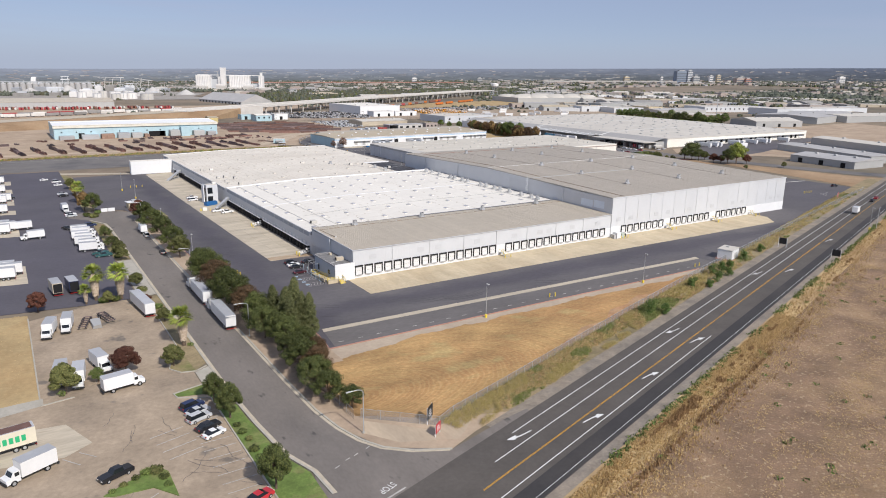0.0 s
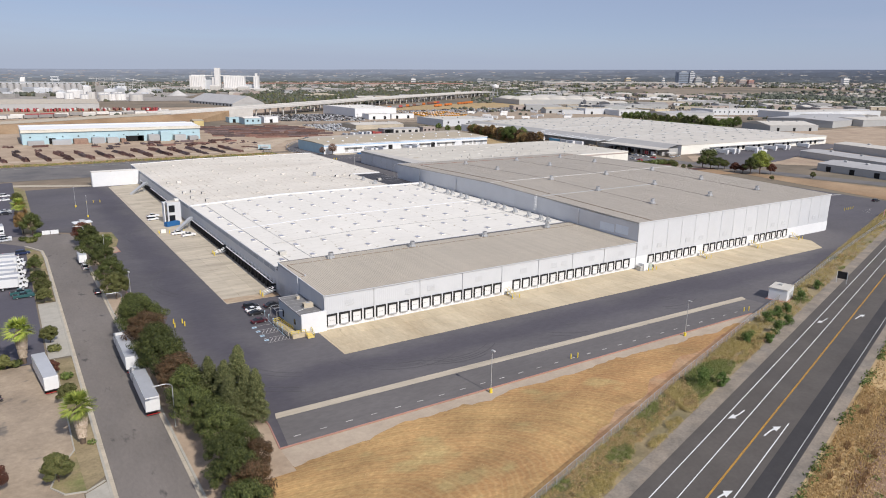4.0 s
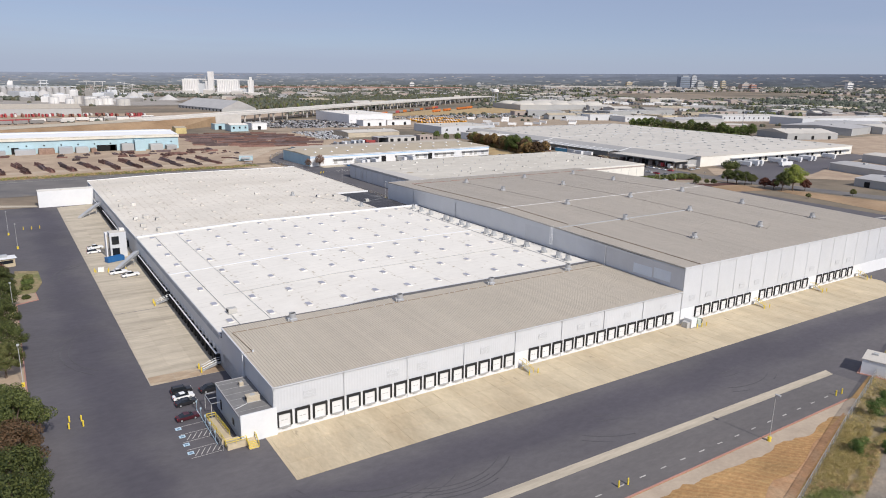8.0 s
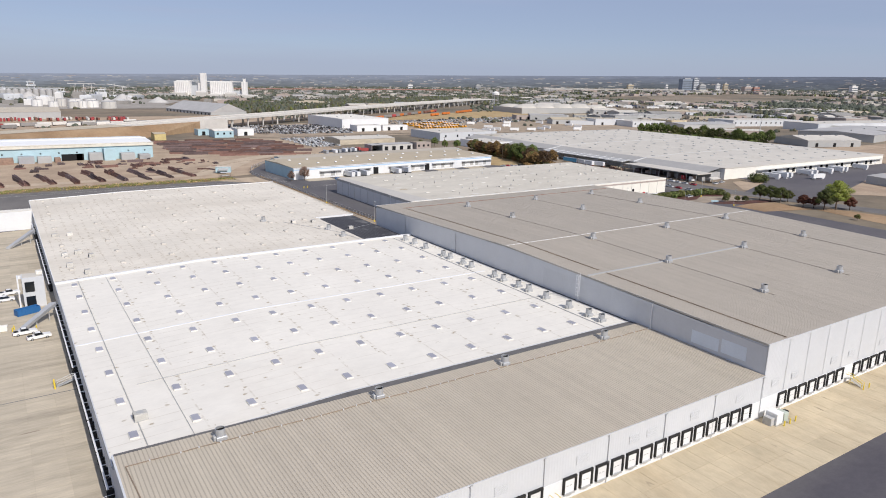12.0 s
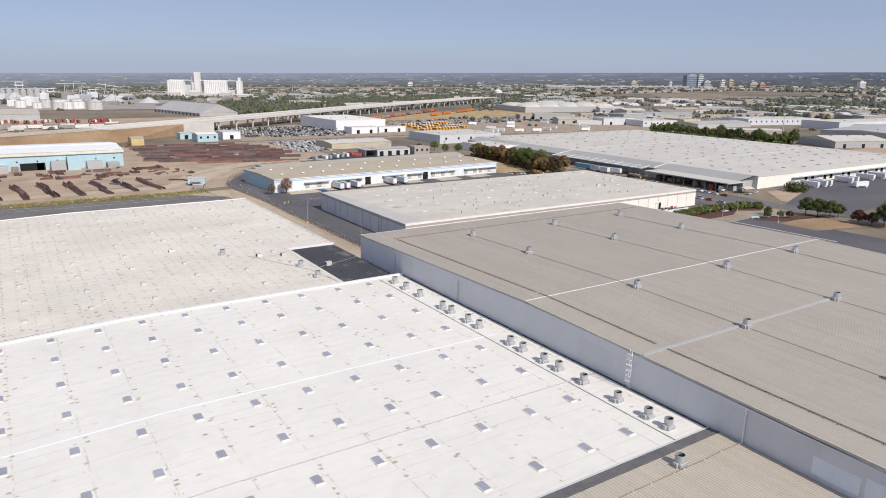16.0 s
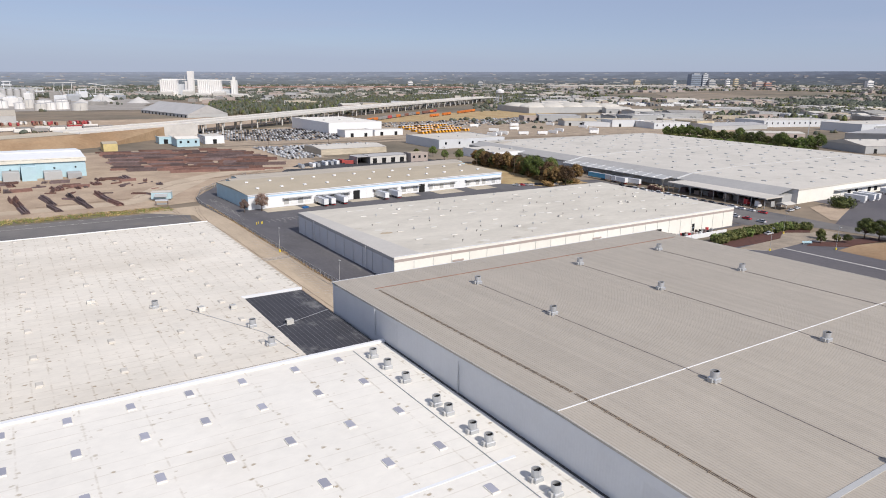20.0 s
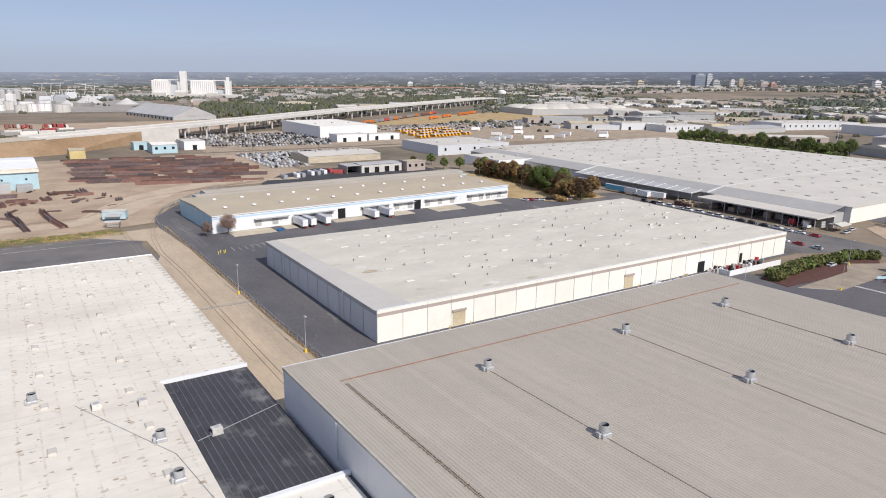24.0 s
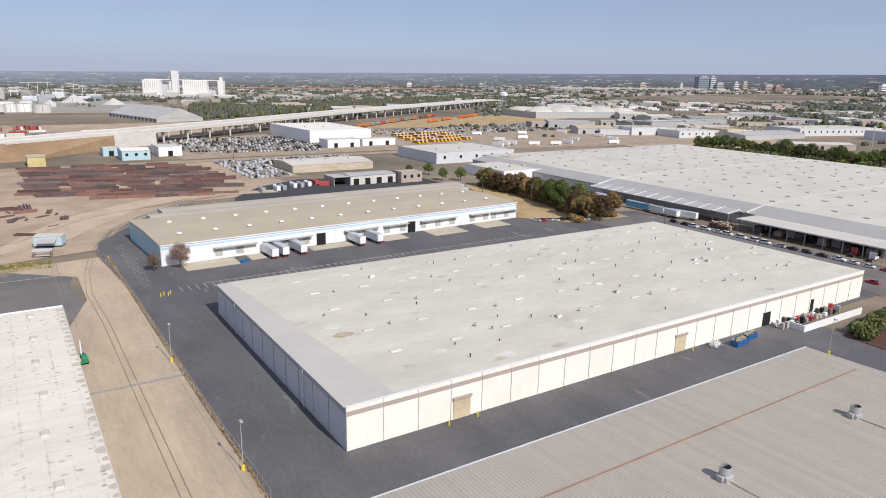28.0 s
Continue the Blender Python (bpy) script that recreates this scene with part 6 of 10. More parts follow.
hall("grey_blue_hall", 393, 553, 470, 615, 8, M_WALL_G, M_ROOF_W3, "blue-grey metal hall with pale flat roof", "hall", windows=5)
hall("white_hall", 385, 457, 424, 502, 6.5, M_WALL_W, M_ROOF_W3, "white hall with flat cream roof", "hall", windows=2)
hall("lean_hall", 428, 480, 520, 540, 7, M_WALL_G, M_ROOF_G, "grey hall with a dull sheet roof", "hall", rise=2)
hall("white_box_hall", 362, 735, 430, 840, 12.2, M_WALL_W, M_ROOF_W, "bright white box-like hall with a grey end", "hall", doors=1, rot=2)
hall("white_shed", 362, 692, 395, 712, 7, M_WALL_W, M_ROOF_W3, "small white workshop shed with dark door", "shed", doors=2)
hall("white_shed", 400, 697, 436, 715, 6, M_WALL_W, M_ROOF_W3, "small white workshop shed with dark door", "shed", doors=2)
hall("blue_shed", 175, 700, 187, 716, 6, M_WALL_BLUE, M_ROOF_W3, "light blue metal shed with dark door", "shed", doors=1)
hall("blue_shed", 184, 667, 204, 690, 7, M_WALL_BLUE, M_ROOF_W, "light blue metal shed with white roof", "shed", rise=1.5, windows=3)
hall("white_shed", 213, 683, 231, 712, 7, M_WALL_W, M_ROOF_W3, "white shed with a dark doorway", "shed", doors=1)
hall("yellow_shed", 122, 654, 133, 672, 6.5, mat("pale_yellow_metal", (0.58, 0.47, 0.22), 0.7), M_ROOF_BR, "pale yellow shed beside the dirt bank", "shed", rise=1.2)
hall("grey_hall", 765, 690, 815, 730, 9, M_WALL_G, M_ROOF_G, "blue-grey metal hall with shallow roof", "hall", doors=2, rot=-15)
hall("grey_hall", 792, 640, 852, 690, 8, M_WALL_G, M_ROOF_W3, "blue-grey metal hall with shallow roof", "hall", windows=6, rot=-12)
hall("beige_hall", 850, 616, 880, 660, 10, M_APRON, M_ROOF_BR, "beige square hall beside grey sheds", "hall", rot=-10)
hall("low_hall", 845, 588, 955, 640, 6, M_GREY, M_SHEDROOF, "long low grey hall", "hall", rise=2, rot=-5)
hall("low_hall", 745, 345, 815, 400, 7, M_GREY, M_ROOF_W3, "grey gabled hall behind the warehouse", "hall", rise=4, rot=-20, doors=3)
hall("low_hall", 884, 342, 1056, 430, 9, M_GREY, M_SHEDROOF, "wide grey hall with a weathered roof", "hall", rise=2.5, rot=10)
hall("long_white_hall", 980, 600, 1120, 660, 9, M_WALL_G, M_ROOF_W3, "long white hall with windows", "hall", windows=14, rot=-15)
dh = hall("domed_hall", 866, 990, 1096, 1100, 10, M_GREY, M_ROOF_W3, "wide grey hall with rows of pale domed roofs", "hall", rot=-6, vents=False)
for i in range(5):
    for j in range(2):
        dome = MB()
        for k in range(5):
            a0, a1 = k * 0.314, (k + 1) * 0.314
            r0, r1, z0, z1 = 24 * math.cos(a0), 24 * math.cos(a1), 10.1 + 6 * math.sin(a0), 10.1 + 6 * math.sin(a1)
            for q in range(16):
                b0, b1 = q * math.pi / 8, (q + 1) * math.pi / 8
                dome.add([(24 + 45 * i + r0 * math.cos(b0), 27 + 54 * j + r0 * math.sin(b0), z0), (24 + 45 * i + r0 * math.cos(b1), 27 + 54 * j + r0 * math.sin(b1), z0), (24 + 45 * i + r1 * math.cos(b1), 27 + 54 * j + r1 * math.sin(b1), z1), (24 + 45 * i + r1 * math.cos(b0), 27 + 54 * j + r1 * math.sin(b0), z1)], [(0, 1, 2, 3)])
        part("roof_dome", dome, M_ROOF_W3, dh)
hall("gable_shed", 246, 1214, 404, 1278, 4.5, M_GREY, M_SHEDROOF, "long pale storage shed with a broad gabled roof", "shed", rise=13, rot=-76.5, doors=13, vents=False)
hall("rail_shed", -260, 1030, 70, 1110, 9, M_GREY, M_ROOF_G, "very long low railway shed", "shed", rise=5)
hall("roadside_hall", 437, 114, 489, 150, 5.2, M_GREY, M_SHEDROOF, "low grey roadside hall with a weathered roof", "hall", rise=1.6, rot=-95, doors=3)
hall("roadside_hall", 507, 168, 605, 196, 5.5, M_GREY, M_SHEDROOF, "long low grey roadside hall", "hall", rise=1.2, rot=-106)
hall("roadside_hall", 592, 185, 722, 213, 6.5, M_GREY, M_ROOF_W3, "long pale roadside hall", "hall", rise=1.4, rot=-106)
hall("roadside_hall", 960, 340, 1180, 400, 9, M_GREY, M_ROOF_W3, "large grey hall with a pale roof", "hall", rise=2, rot=-8)
hall("roadside_hall", 1010, 480, 1240, 540, 11, M_WALL_G, M_ROOF_W3, "long pale hall beyond the gravel lot", "hall", rot=-8)
hall("red_roof_shop", 1090, 330, 1150, 360, 6, M_WALL_CREAM, M_RED_KERB, "shop with a dull red roof", "shop", rise=3, rot=-15)

# ---- trees ----
def leaf_quads(mb, rng, centre, radii, count, size):
    cx, cy, cz = centre
    for _ in range(count):
        while True:
            p = Vector((rng.uniform(-1, 1), rng.uniform(-1, 1), rng.uniform(-1, 1)))
            if 0.45 < p.length < 1.0:
                break
        q = Vector((cx + p.x * radii[0], cy + p.y * radii[1], cz + p.z * radii[2]))
        nrm = (p.normalized() * 1.25 + Vector((rng.uniform(-0.6, 0.6), rng.uniform(-0.6, 0.6), rng.uniform(-0.2, 0.7)))).normalized()
        a = nrm.orthogonal().normalized()
        b = nrm.cross(a)
        s, t = size * rng.uniform(0.6, 1.3), size * rng.uniform(0.5, 1.0)
        k = nrm * s * 0.35
        mb.add([tuple(q - a * s), tuple(q - b * t + k), tuple(q + a * s), tuple(q + b * t + k)], [(0, 1, 2, 3)])


def clump(mb, rng, x, y, z, r, h, n=7):
    """An uneven leafy crown far off: a bumpy dome of few faces."""
    k, t0 = len(mb.v), rng.uniform(0, 1)
    for f, w in ((0.0, 0.78), (0.42, 1.0), (0.8, 0.62)):
        for i in range(n):
            a, q = t0 + 2 * math.pi * i / n, r * w * rng.uniform(0.72, 1.18)
            mb.v.append((x + q * math.cos(a), y + q * math.sin(a), z + h * (f + rng.uniform(-0.1, 0.1))))
    mb.v.append((x + rng.uniform(-0.2, 0.2) * r, y, z + h * rng.uniform(0.92, 1.12)))
    for j in (0, n):
        mb.f.extend([(k + j + i, k + j + (i + 1) % n, k + j + n + (i + 1) % n, k + j + n + i) for i in range(n)])
    mb.f.extend([(k + 2 * n + i, k + 2 * n + (i + 1) % n, k + 3 * n) for i in range(n)])


def broad_tree(seed, h=8.0, r=3.2, n=9600, leaf=0.125):
    """Meshes of a broad-leaved tree: trunk with limbs, and crown."""
    rng = random.Random(seed)
    t, c = MB(), MB()
    fork = h * 0.28
    t.rod((0, 0, -0.2), (rng.uniform(-0.1, 0.1), 0, fork), h * 0.028, 8, h * 0.02)
    blobs = []
    for i in range(24):
        a, f = i * 2.4 + rng.uniform(-0.4, 0.4), (i + 0.5) / 24
        z = h * (0.36 + 0.54 * f)
        rad = r * math.sqrt(max(0.04, 1 - (2 * f - 0.72) ** 2 * 0.62)) * rng.uniform(0.5, 0.86) * (1 - 0.45 * f ** 3)
        p = (rad * math.cos(a), rad * math.sin(a), z)
        blobs.append(p)
        t.rod((0, 0, fork * 0.95), p, h * 0.012, 5, h * 0.004)
    for i, p in enumerate(blobs):
        k = rng.uniform(0.20, 0.36)
        leaf_quads(c, rng, p, (r * k * 1.1, r * k * 1.1, h * 0.105 * rng.uniform(0.75, 1.35)), n // 24, leaf)
    return t.mesh("trunk", M_TRUNK), c


def cone_tree(seed, h=15.5, r=4.6, n=11000, leaf=0.18):
    rng = random.Random(seed)
    t, c = MB(), MB()
    t.rod((0, 0, -0.2), (0, 0, h * 0.9), 0.3, 8, 0.05)
    for i in range(58):
        f = (i + 0.5) / 58
        a = i * 2.4
        rad = r * (1 - f) ** 0.62 * rng.uniform(0.62, 1.0)
        z = h * (0.08 + 0.9 * f)
        t.rod((0, 0, z - 0.5), (rad * math.cos(a), rad * math.sin(a), z), 0.06, 4, 0.02)
        q = r * (0.33 - 0.17 * f) * rng.uniform(0.8, 1.25)
        leaf_quads(c, rng, (rad * 0.72 * math.cos(a), rad * 0.72 * math.sin(a), z), (q, q, 0.95 + 0.3 * f), n // 58, leaf)
    return t.mesh("trunk", M_TRUNK), c


def bush_mesh(seed, r=1.0, n=160, leaf=0.2):
    rng, c = random.Random(seed), MB()
    for i in range(4):
        a = i * 1.7
        leaf_quads(c, rng, (0.4 * r * math.cos(a), 0.4 * r * math.sin(a), r * 0.45), (r * 0.6, r * 0.6, r * 0.5), n // 4, leaf)
    return c


L_FADED = leaf_mat("faded_leaves", (0.20, 0.125, 0.09), (0.38, 0.26, 0.20))
L_RUSSET = leaf_mat("turning_leaves", (0.045, 0.035, 0.018), (0.165, 0.095, 0.05))
TREES = {}
for key, args, m in (("green", (1, 8.2, 4.2), L_GREEN), ("green2", (2, 7.8, 4.4), L_GREEN), ("olive", (3, 7.0, 3.4), L_OLIVE), ("red", (4, 6.0, 2.9), L_RED), ("red2", (5, 8.5, 3.6), L_RED),
                     ("brown", (6, 7.5, 3.0), L_BROWN), ("faded", (16, 7.8, 3.3, 4200), L_FADED), ("slim", (15, 8.0, 2.7), L_GREEN), ("lime", (14, 9, 4.0), L_LIME), ("bright", (7, 9, 4.2), L_BRIGHT), ("red3", (12, 8.2, 4.2), L_RUSSET), ("olive2", (8, 5.0, 2.6), L_OLIVE)):
    tr, cr = broad_tree(*args)
    TREES[key] = (tr, cr.mesh("crown", m))
tr, cr = cone_tree(9)
TREES["cone"] = (tr, cr.mesh("crown", L_CONIFER))
TREES["cone2"] = (tr, cone_tree(10, 15, 4.4)[1].mesh("crown", L_CONIFER))
LOOKS = {"faded": "thin tree with faded pinkish-brown leaves", "green": "leafy dark green street tree", "green2": "leafy dark green street tree", "olive": "rounded olive green tree", "red": "small tree with dark red leaves", "red2": "street tree turning dark russet",
         "red3": "street tree turning brownish russet", "brown": "tree with dry brown autumn leaves", "bright": "bright green leafy tree", "slim": "slim dark green young tree", "lime": "tall lime green leafy tree", "olive2": "small rounded olive green tree", "cone": "tall pointed olive evergreen tree", "cone2": "tall pointed olive evergreen tree"}


def tree(kind, x, y, s=1.0, z=0.0, where="", group="trees"):
    rng = random.Random(int(x * 71 + y * 13))
    o = thing("tree", (LOOKS[kind] + " " + where).strip(), "tree", pose(x, y, z, rz=rng.uniform(0, 360)) @ Matrix.Diagonal((s, s, s * rng.uniform(0.92, 1.1), 1)), group)
    part("trunk", TREES[kind][0], None, o)
    part("crown", TREES[kind][1], None, o)


for k, x, y, s in (("red2", -43.0, 127, 1.15), ("green", -42, 119, 1.1), ("green2", -42.2, 102, 1.2), ("green", -42, 82, 1.15), ("green2", -41.5, 65, 1.1), ("olive", -42, 53, 1.2),
                   ("green", -41.6, 24, 1.2), ("green2", -41.0, 18, 1.35), ("red3", -41.2, 8, 1.35), ("green", -41.0, -2, 1.3), ("green2", -41.3, -11, 1.35), ("red3", -40.2, -19, 1.2), ("green", -40.2, -27, 1.15), ("green2", -40.6, -34.6, 1.05), ("green", -39.0, -39.4, 1.0),
                   ("cone", -30.9, -29.8, 0.86), ("cone", -34.6, -33.4, 0.82), ("cone2", -31.2, -35.6, 0.74), ("cone", -35.2, -38.6, 0.72), ("cone2", -29.9, -37.4, 0.7), ("cone", -36.4, -29.2, 0.8), ("green", -38.6, -44.5, 1.05), ("green2", -36.4, -49.5, 0.85), ("red3", -35, -54, 0.75), ("green", -39.6, -52.5, 1.0), ("green", -40.2, -59.5, 1.08), ("red3", -38.6, -63.6, 0.95), ("green2", -40.8, -67.6, 1.02), ("green", -40.6, -74, 0.92), ("green2", -37.6, -78.5, 0.66)):
    tree(k, x, y, s, where="beside the side street", group="street trees")
for k, x, y, s in (("red", -87.4, 14.5, 0.95), ("olive2", -85.2, -43, 1.25), ("red", -73.3, -39, 1.05), ("bright", -79, -40.5, 0.42), ("olive2", -63.5, -40, 1.05), ("slim", -60.4, -62.2, 0.86), ("slim", -59.5, -70.2, 0.95), ("slim", -59.8, -97, 0.95),
                   ("olive2", -59.5, -10, 0.85), ("green2", -60.2, 79, 0.65), ("olive", -59.6, 68, 0.75), ("olive2", -59.8, 60, 0.9), ("green", -60.6, 95, 0.6), ("brown", -61.5, 158, 1.1), ("green", -58.5, 152, 1.1), ("brown", -61, 186, 0.9),
                   ("brown", -61, 205, 0.8), ("olive", -61.5, 225, 0.9), ("olive2", -60.5, 26, 0.9), ("red", -61.4, 5, 0.6), ("olive2", -70, 13.5, 0.7), ("olive2", -59.6, 110, 0.5)):
    tree(k, x, y, s, where="in the planted strip", group="lot trees")
for k, x, y, s in (("faded", 147.2, 347.5, 0.8), ("faded", 156.0, 347.2, 1.25)):
    tree(k, x, y, s, where="in front of the white warehouse")
rs = random.Random(19)
for i in range(40):
    f = i / 39
    tree(("brown", "olive", "brown", "brown", "red3")[i % 5] if not 0.55 < f < 0.72 else "bright", 362 - 10 * f ** 3 + rs.uniform(-6, 6) * (0.4 + 2.4 * f ** 3), 450 - 112 * f ** 0.8 + rs.uniform(-2, 2), rs.uniform(1.3, 1.75), where="in the grove by the street", group="grove trees")
for k, x, y, s in (("brown", 321, 367, 0.5), ("bright", 362, 372, 0.8), ("bright", 357, 506, 1.0), ("olive", 350, 522, 0.8), ("bright", 362, 474, 1.0), ("bright", 352, 480, 0.9),  ("green", 341, 165.5, 0.5), ("olive", 349, 163, 0.55), ("green2", 352, 160, 0.5), ("green", 366.6, 160, 1.15), ("green2", 369.8, 155.5, 1.25), ("green", 371, 150, 1.15), ("olive", 377, 149, 1.1), ("red", 369, 135, 1.2), ("red2", 371, 130, 0.85), ("red", 384, 117, 1.2), ("lime", 377, 121, 1.9), ("green", 370.5, 124, 1.35), ("olive", 358, 100, 0.5), ("olive2", 349, 170, 0.9),
                   ("olive", 392, 92, 0.6), ("green2", 478, 58, 0.9), ("green", 486, 62, 0.8)):
    tree(k, x, y, s, where="along the far street", group="far street trees")
for i in range(24):
    tree(("olive", "olive", "green2", "green", "olive", "bright")[i % 6] if 4 < i < 19 else "bright", 706 + (i * 29) % 25, 548 - i * 7.4, 1.45 + 0.13 * (i % 4), where="behind the distribution warehouse", group="tall tree row")


def palm(x, y, s=1.0):
    rng = random.Random(int(x * 7 + y))
    o = thing("palm_tree", "fan palm with a pale skirt of dead fronds", "palm tree", pose(x, y, 0, rz=rng.uniform(0, 360)) @ Matrix.Diagonal((s, s, s, 1)), "fan palms")
    part("trunk", PALM[0], None, o)
    part("skirt", PALM[1], None, o, "hanging dead fronds")
    part("fronds", PALM[2], None, o)


def palm_meshes():
    rng = random.Random(21)
    t, k, f = MB().rod((0, 0, -0.2), (0, 0, 6.2), 0.42, 9, 0.34), MB(), MB()
    for i in range(260):
        a, z = rng.uniform(0, 6.283), rng.uniform(2.0, 6.0)
        r = 0.32 + 0.5 * (z - 2.0) / 4.0
        c, s = math.cos(a), math.sin(a)
        w = 0.22
        k.add([(c * r * 0.5 - s * w, s * r * 0.5 + c * w, z + 0.3), (c * r * 0.5 + s * w, s * r * 0.5 - c * w, z + 0.3), (c * (r + 0.3) + s * w, s * (r + 0.3) - c * w, z - 1.0), (c * (r + 0.3) - s * w, s * (r + 0.3) + c * w, z - 1.0)], [(0, 1, 2, 3)])
    for i in range(84):
        a, e = rng.uniform(0, 6.283), rng.uniform(-0.55, 1.45)
        d = Vector((math.cos(a) * math.cos(e), math.sin(a) * math.cos(e), math.sin(e)))
        base = Vector((0, 0, 6.2)) + d * 0.3
        tip = base + d * 1.15
        side_ = d.cross(Vector((0, 0, 1))).normalized()
        up = side_.cross(d)
        for j in range(9):
            g = (j - 4) * 0.28
            dirn = (d * math.cos(g) + side_ * math.sin(g)).normalized()
            e1 = tip + dirn * 1.5 - Vector((0, 0, 0.25 + 0.1 * abs(j - 4)))
            w = side_ * 0.16 * math.cos(g) + up * 0.03
            f.add([tuple(tip - w), tuple(tip + w), tuple(e1)], [(0, 1, 2)])
        w = side_ * 0.04
        f.add([tuple(base - w), tuple(base + w), tuple(tip + w), tuple(tip - w)], [(0, 1, 2, 3)])
    return t.mesh("trunk", M_TRUNK), k.mesh("skirt", L_SKIRT), f.mesh("fronds", L_PALM)


PALM = palm_meshes()
for x, y, s in ((-72.7, 18.0, 1.25), (-66.4, 15.6, 1.3), (-58.9, -29.0, 1.2), (-75.5, 15.4, 0.7), (-61.5, 178, 1.3), (318, 369, 0.9)):
    palm(x, y, s)


# ---- vehicles ----
def paint(name, col, rough=0.3):
    return mat(name, col, rough, var=0.03, spec=0.6)


P_WHITE, P_BLACK, P_RED, P_BLUE, P_SILVER, P_GREEN, P_MAROON = (paint("paint_" + n, c) for n, c in (("white", (0.78, 0.78, 0.77)), ("black", (0.02, 0.02, 0.023)), ("red", (0.5, 0.03, 0.04)), ("blue", (0.018, 0.03, 0.085)), ("silver", (0.5, 0.51, 0.52)), ("green", (0.03, 0.10, 0.10)), ("maroon", (0.06, 0.010, 0.016))))
P_BRIGHTBLUE = paint("paint_bright_blue", (0.018, 0.125, 0.33), 0.6)
M_BOX = mat("truck_box_white", (0.76, 0.76, 0.75), 0.5, var=0.05, rnd=0.05)
M_BOXTOP = mat("truck_box_roof", (0.42, 0.43, 0.45), 0.6, var=0.08, rnd=0.15)
M_CHASSIS = mat("chassis_black", (0.03, 0.03, 0.032), 0.7, var=0.1)
M_LAMP_R = mat("lamp_red", (0.4, 0.02, 0.02), 0.3, var=0)
M_LAMP_W = mat("lamp_clear", (0.8, 0.8, 0.78), 0.2, var=0)


def wheel_me(r, w):
    n, mb = 14, MB()
    a = [2 * math.pi * i / n for i in range(n)]
    mb.add([(-w / 2, r * math.cos(t), r * math.sin(t)) for t in a] + [(w / 2, r * math.cos(t), r * math.sin(t)) for t in a],
           [tuple(range(n)), tuple(range(n, 2 * n))[::-1]] + [(i, n + i, n + (i + 1) % n, (i + 1) % n) for i in range(n)])
    return mb.mesh("wheel", M_TYRE)


def rim_me(r, w):
    n, mb = 12, MB()
    a = [2 * math.pi * i / n for i in range(n)]
    mb.add([(w / 2 + 0.01, r * math.cos(t), r * math.sin(t)) for t in a] + [(-w / 2 - 0.01, r * math.cos(t), r * math.sin(t)) for t in a], [tuple(range(n))[::-1], tuple(range(n, 2 * n))])
    return mb.mesh("rim", M_GALV)


WHEEL, RIM, TWHEEL, TRIM_ = wheel_me(0.33, 0.22), rim_me(0.2, 0.22), wheel_me(0.5, 0.3), rim_me(0.28, 0.3)


def wheels(o, xs, ys, r, me, rim):
    for y in ys:
        for x in xs:
            w = part("wheel", me, None, o, at=pose(x, y, r))
            part("rim", rim, None, w)


def shell(prof_lo, half, inset):
    """A car-like shell: side profile (y, z) drawn out to both sides, the upper points drawn in by inset."""
    mb, n = MB(), len(prof_lo)
    top = max(z for _, z in prof_lo)
    lowz = min(z for _, z in prof_lo)
    L_, R_ = [], []
    for y, z in prof_lo:
        h = half - inset * (z - lowz) / max(top - lowz, 1e-6)
        L_.append((-h, y, z))
        R_.append((h, y, z))
    mb.add(L_ + R_, [tuple(range(n)), tuple(range(n, 2 * n))[::-1]] + [(i, n + i, n + (i + 1) % n, (i + 1) % n) for i in range(n)])
    return mb


CAR_BODY = [(-2.3, 0.35), (-2.35, 0.75), (-2.2, 0.92), (-1.2, 1.0), (1.6, 0.98), (2.25, 0.9), (2.35, 0.7), (2.3, 0.3)]
CAR_CABIN = [(-1.25, 0.98), (-0.45, 1.45), (0.95, 1.47), (1.75, 0.97)]
SUV_CABIN = [(-1.15, 0.98), (-0.55, 1.7), (2.0, 1.68), (2.25, 0.97)]
PICK_CABIN = [(-1.1, 0.98), (-0.5, 1.75), (0.9, 1.75), (1.05, 0.97)]


def car_thing(colour, kind="car", label="parked car"):
    o = thing(kind, label, "car" if kind != "pickup" else "pickup truck", group="parked cars")
    s = 1.18 if kind == "pickup" else 1.0
    part("body", shell([(y * s, z * (1.15 if kind == "pickup" else 1.0)) for y, z in CAR_BODY], 0.92, 0.08), colour, o)
    cab = {"car": CAR_CABIN, "suv": SUV_CABIN, "pickup": PICK_CABIN}[kind]
    part("glass", shell(cab, 0.84, 0.16), M_GLASS, o, "dark windows")
    zt = max(z for _, z in cab)
    ys = [y for y, z in cab if z > zt - 0.06]
    part("roof", MB().cut(-0.64, min(ys) + 0.12, zt - 0.02, 0.64, max(ys) - 0.1, zt + 0.05, 0.04), colour, o)
    if kind == "pickup":
        part("bed", MB().box(-0.75, 1.2, 1.02, 0.75, 2.55, 1.13), M_CHASSIS, o, "open cargo bed")
    for sx in (-0.65, 0.65):
        part("headlight", MB().box(sx - 0.2, -2.37 * s, 0.7, sx + 0.2, -2.28 * s, 0.85), M_LAMP_W, o)
        part("tail_light", MB().box(sx - 0.2, 2.28 * s, 0.72, sx + 0.2, 2.37 * s, 0.88), M_LAMP_R, o)
    wheels(o, (-0.82, 0.82), (-1.45 * s, 1.42 * s), 0.33, WHEEL, RIM)
    return o


CARS = {}


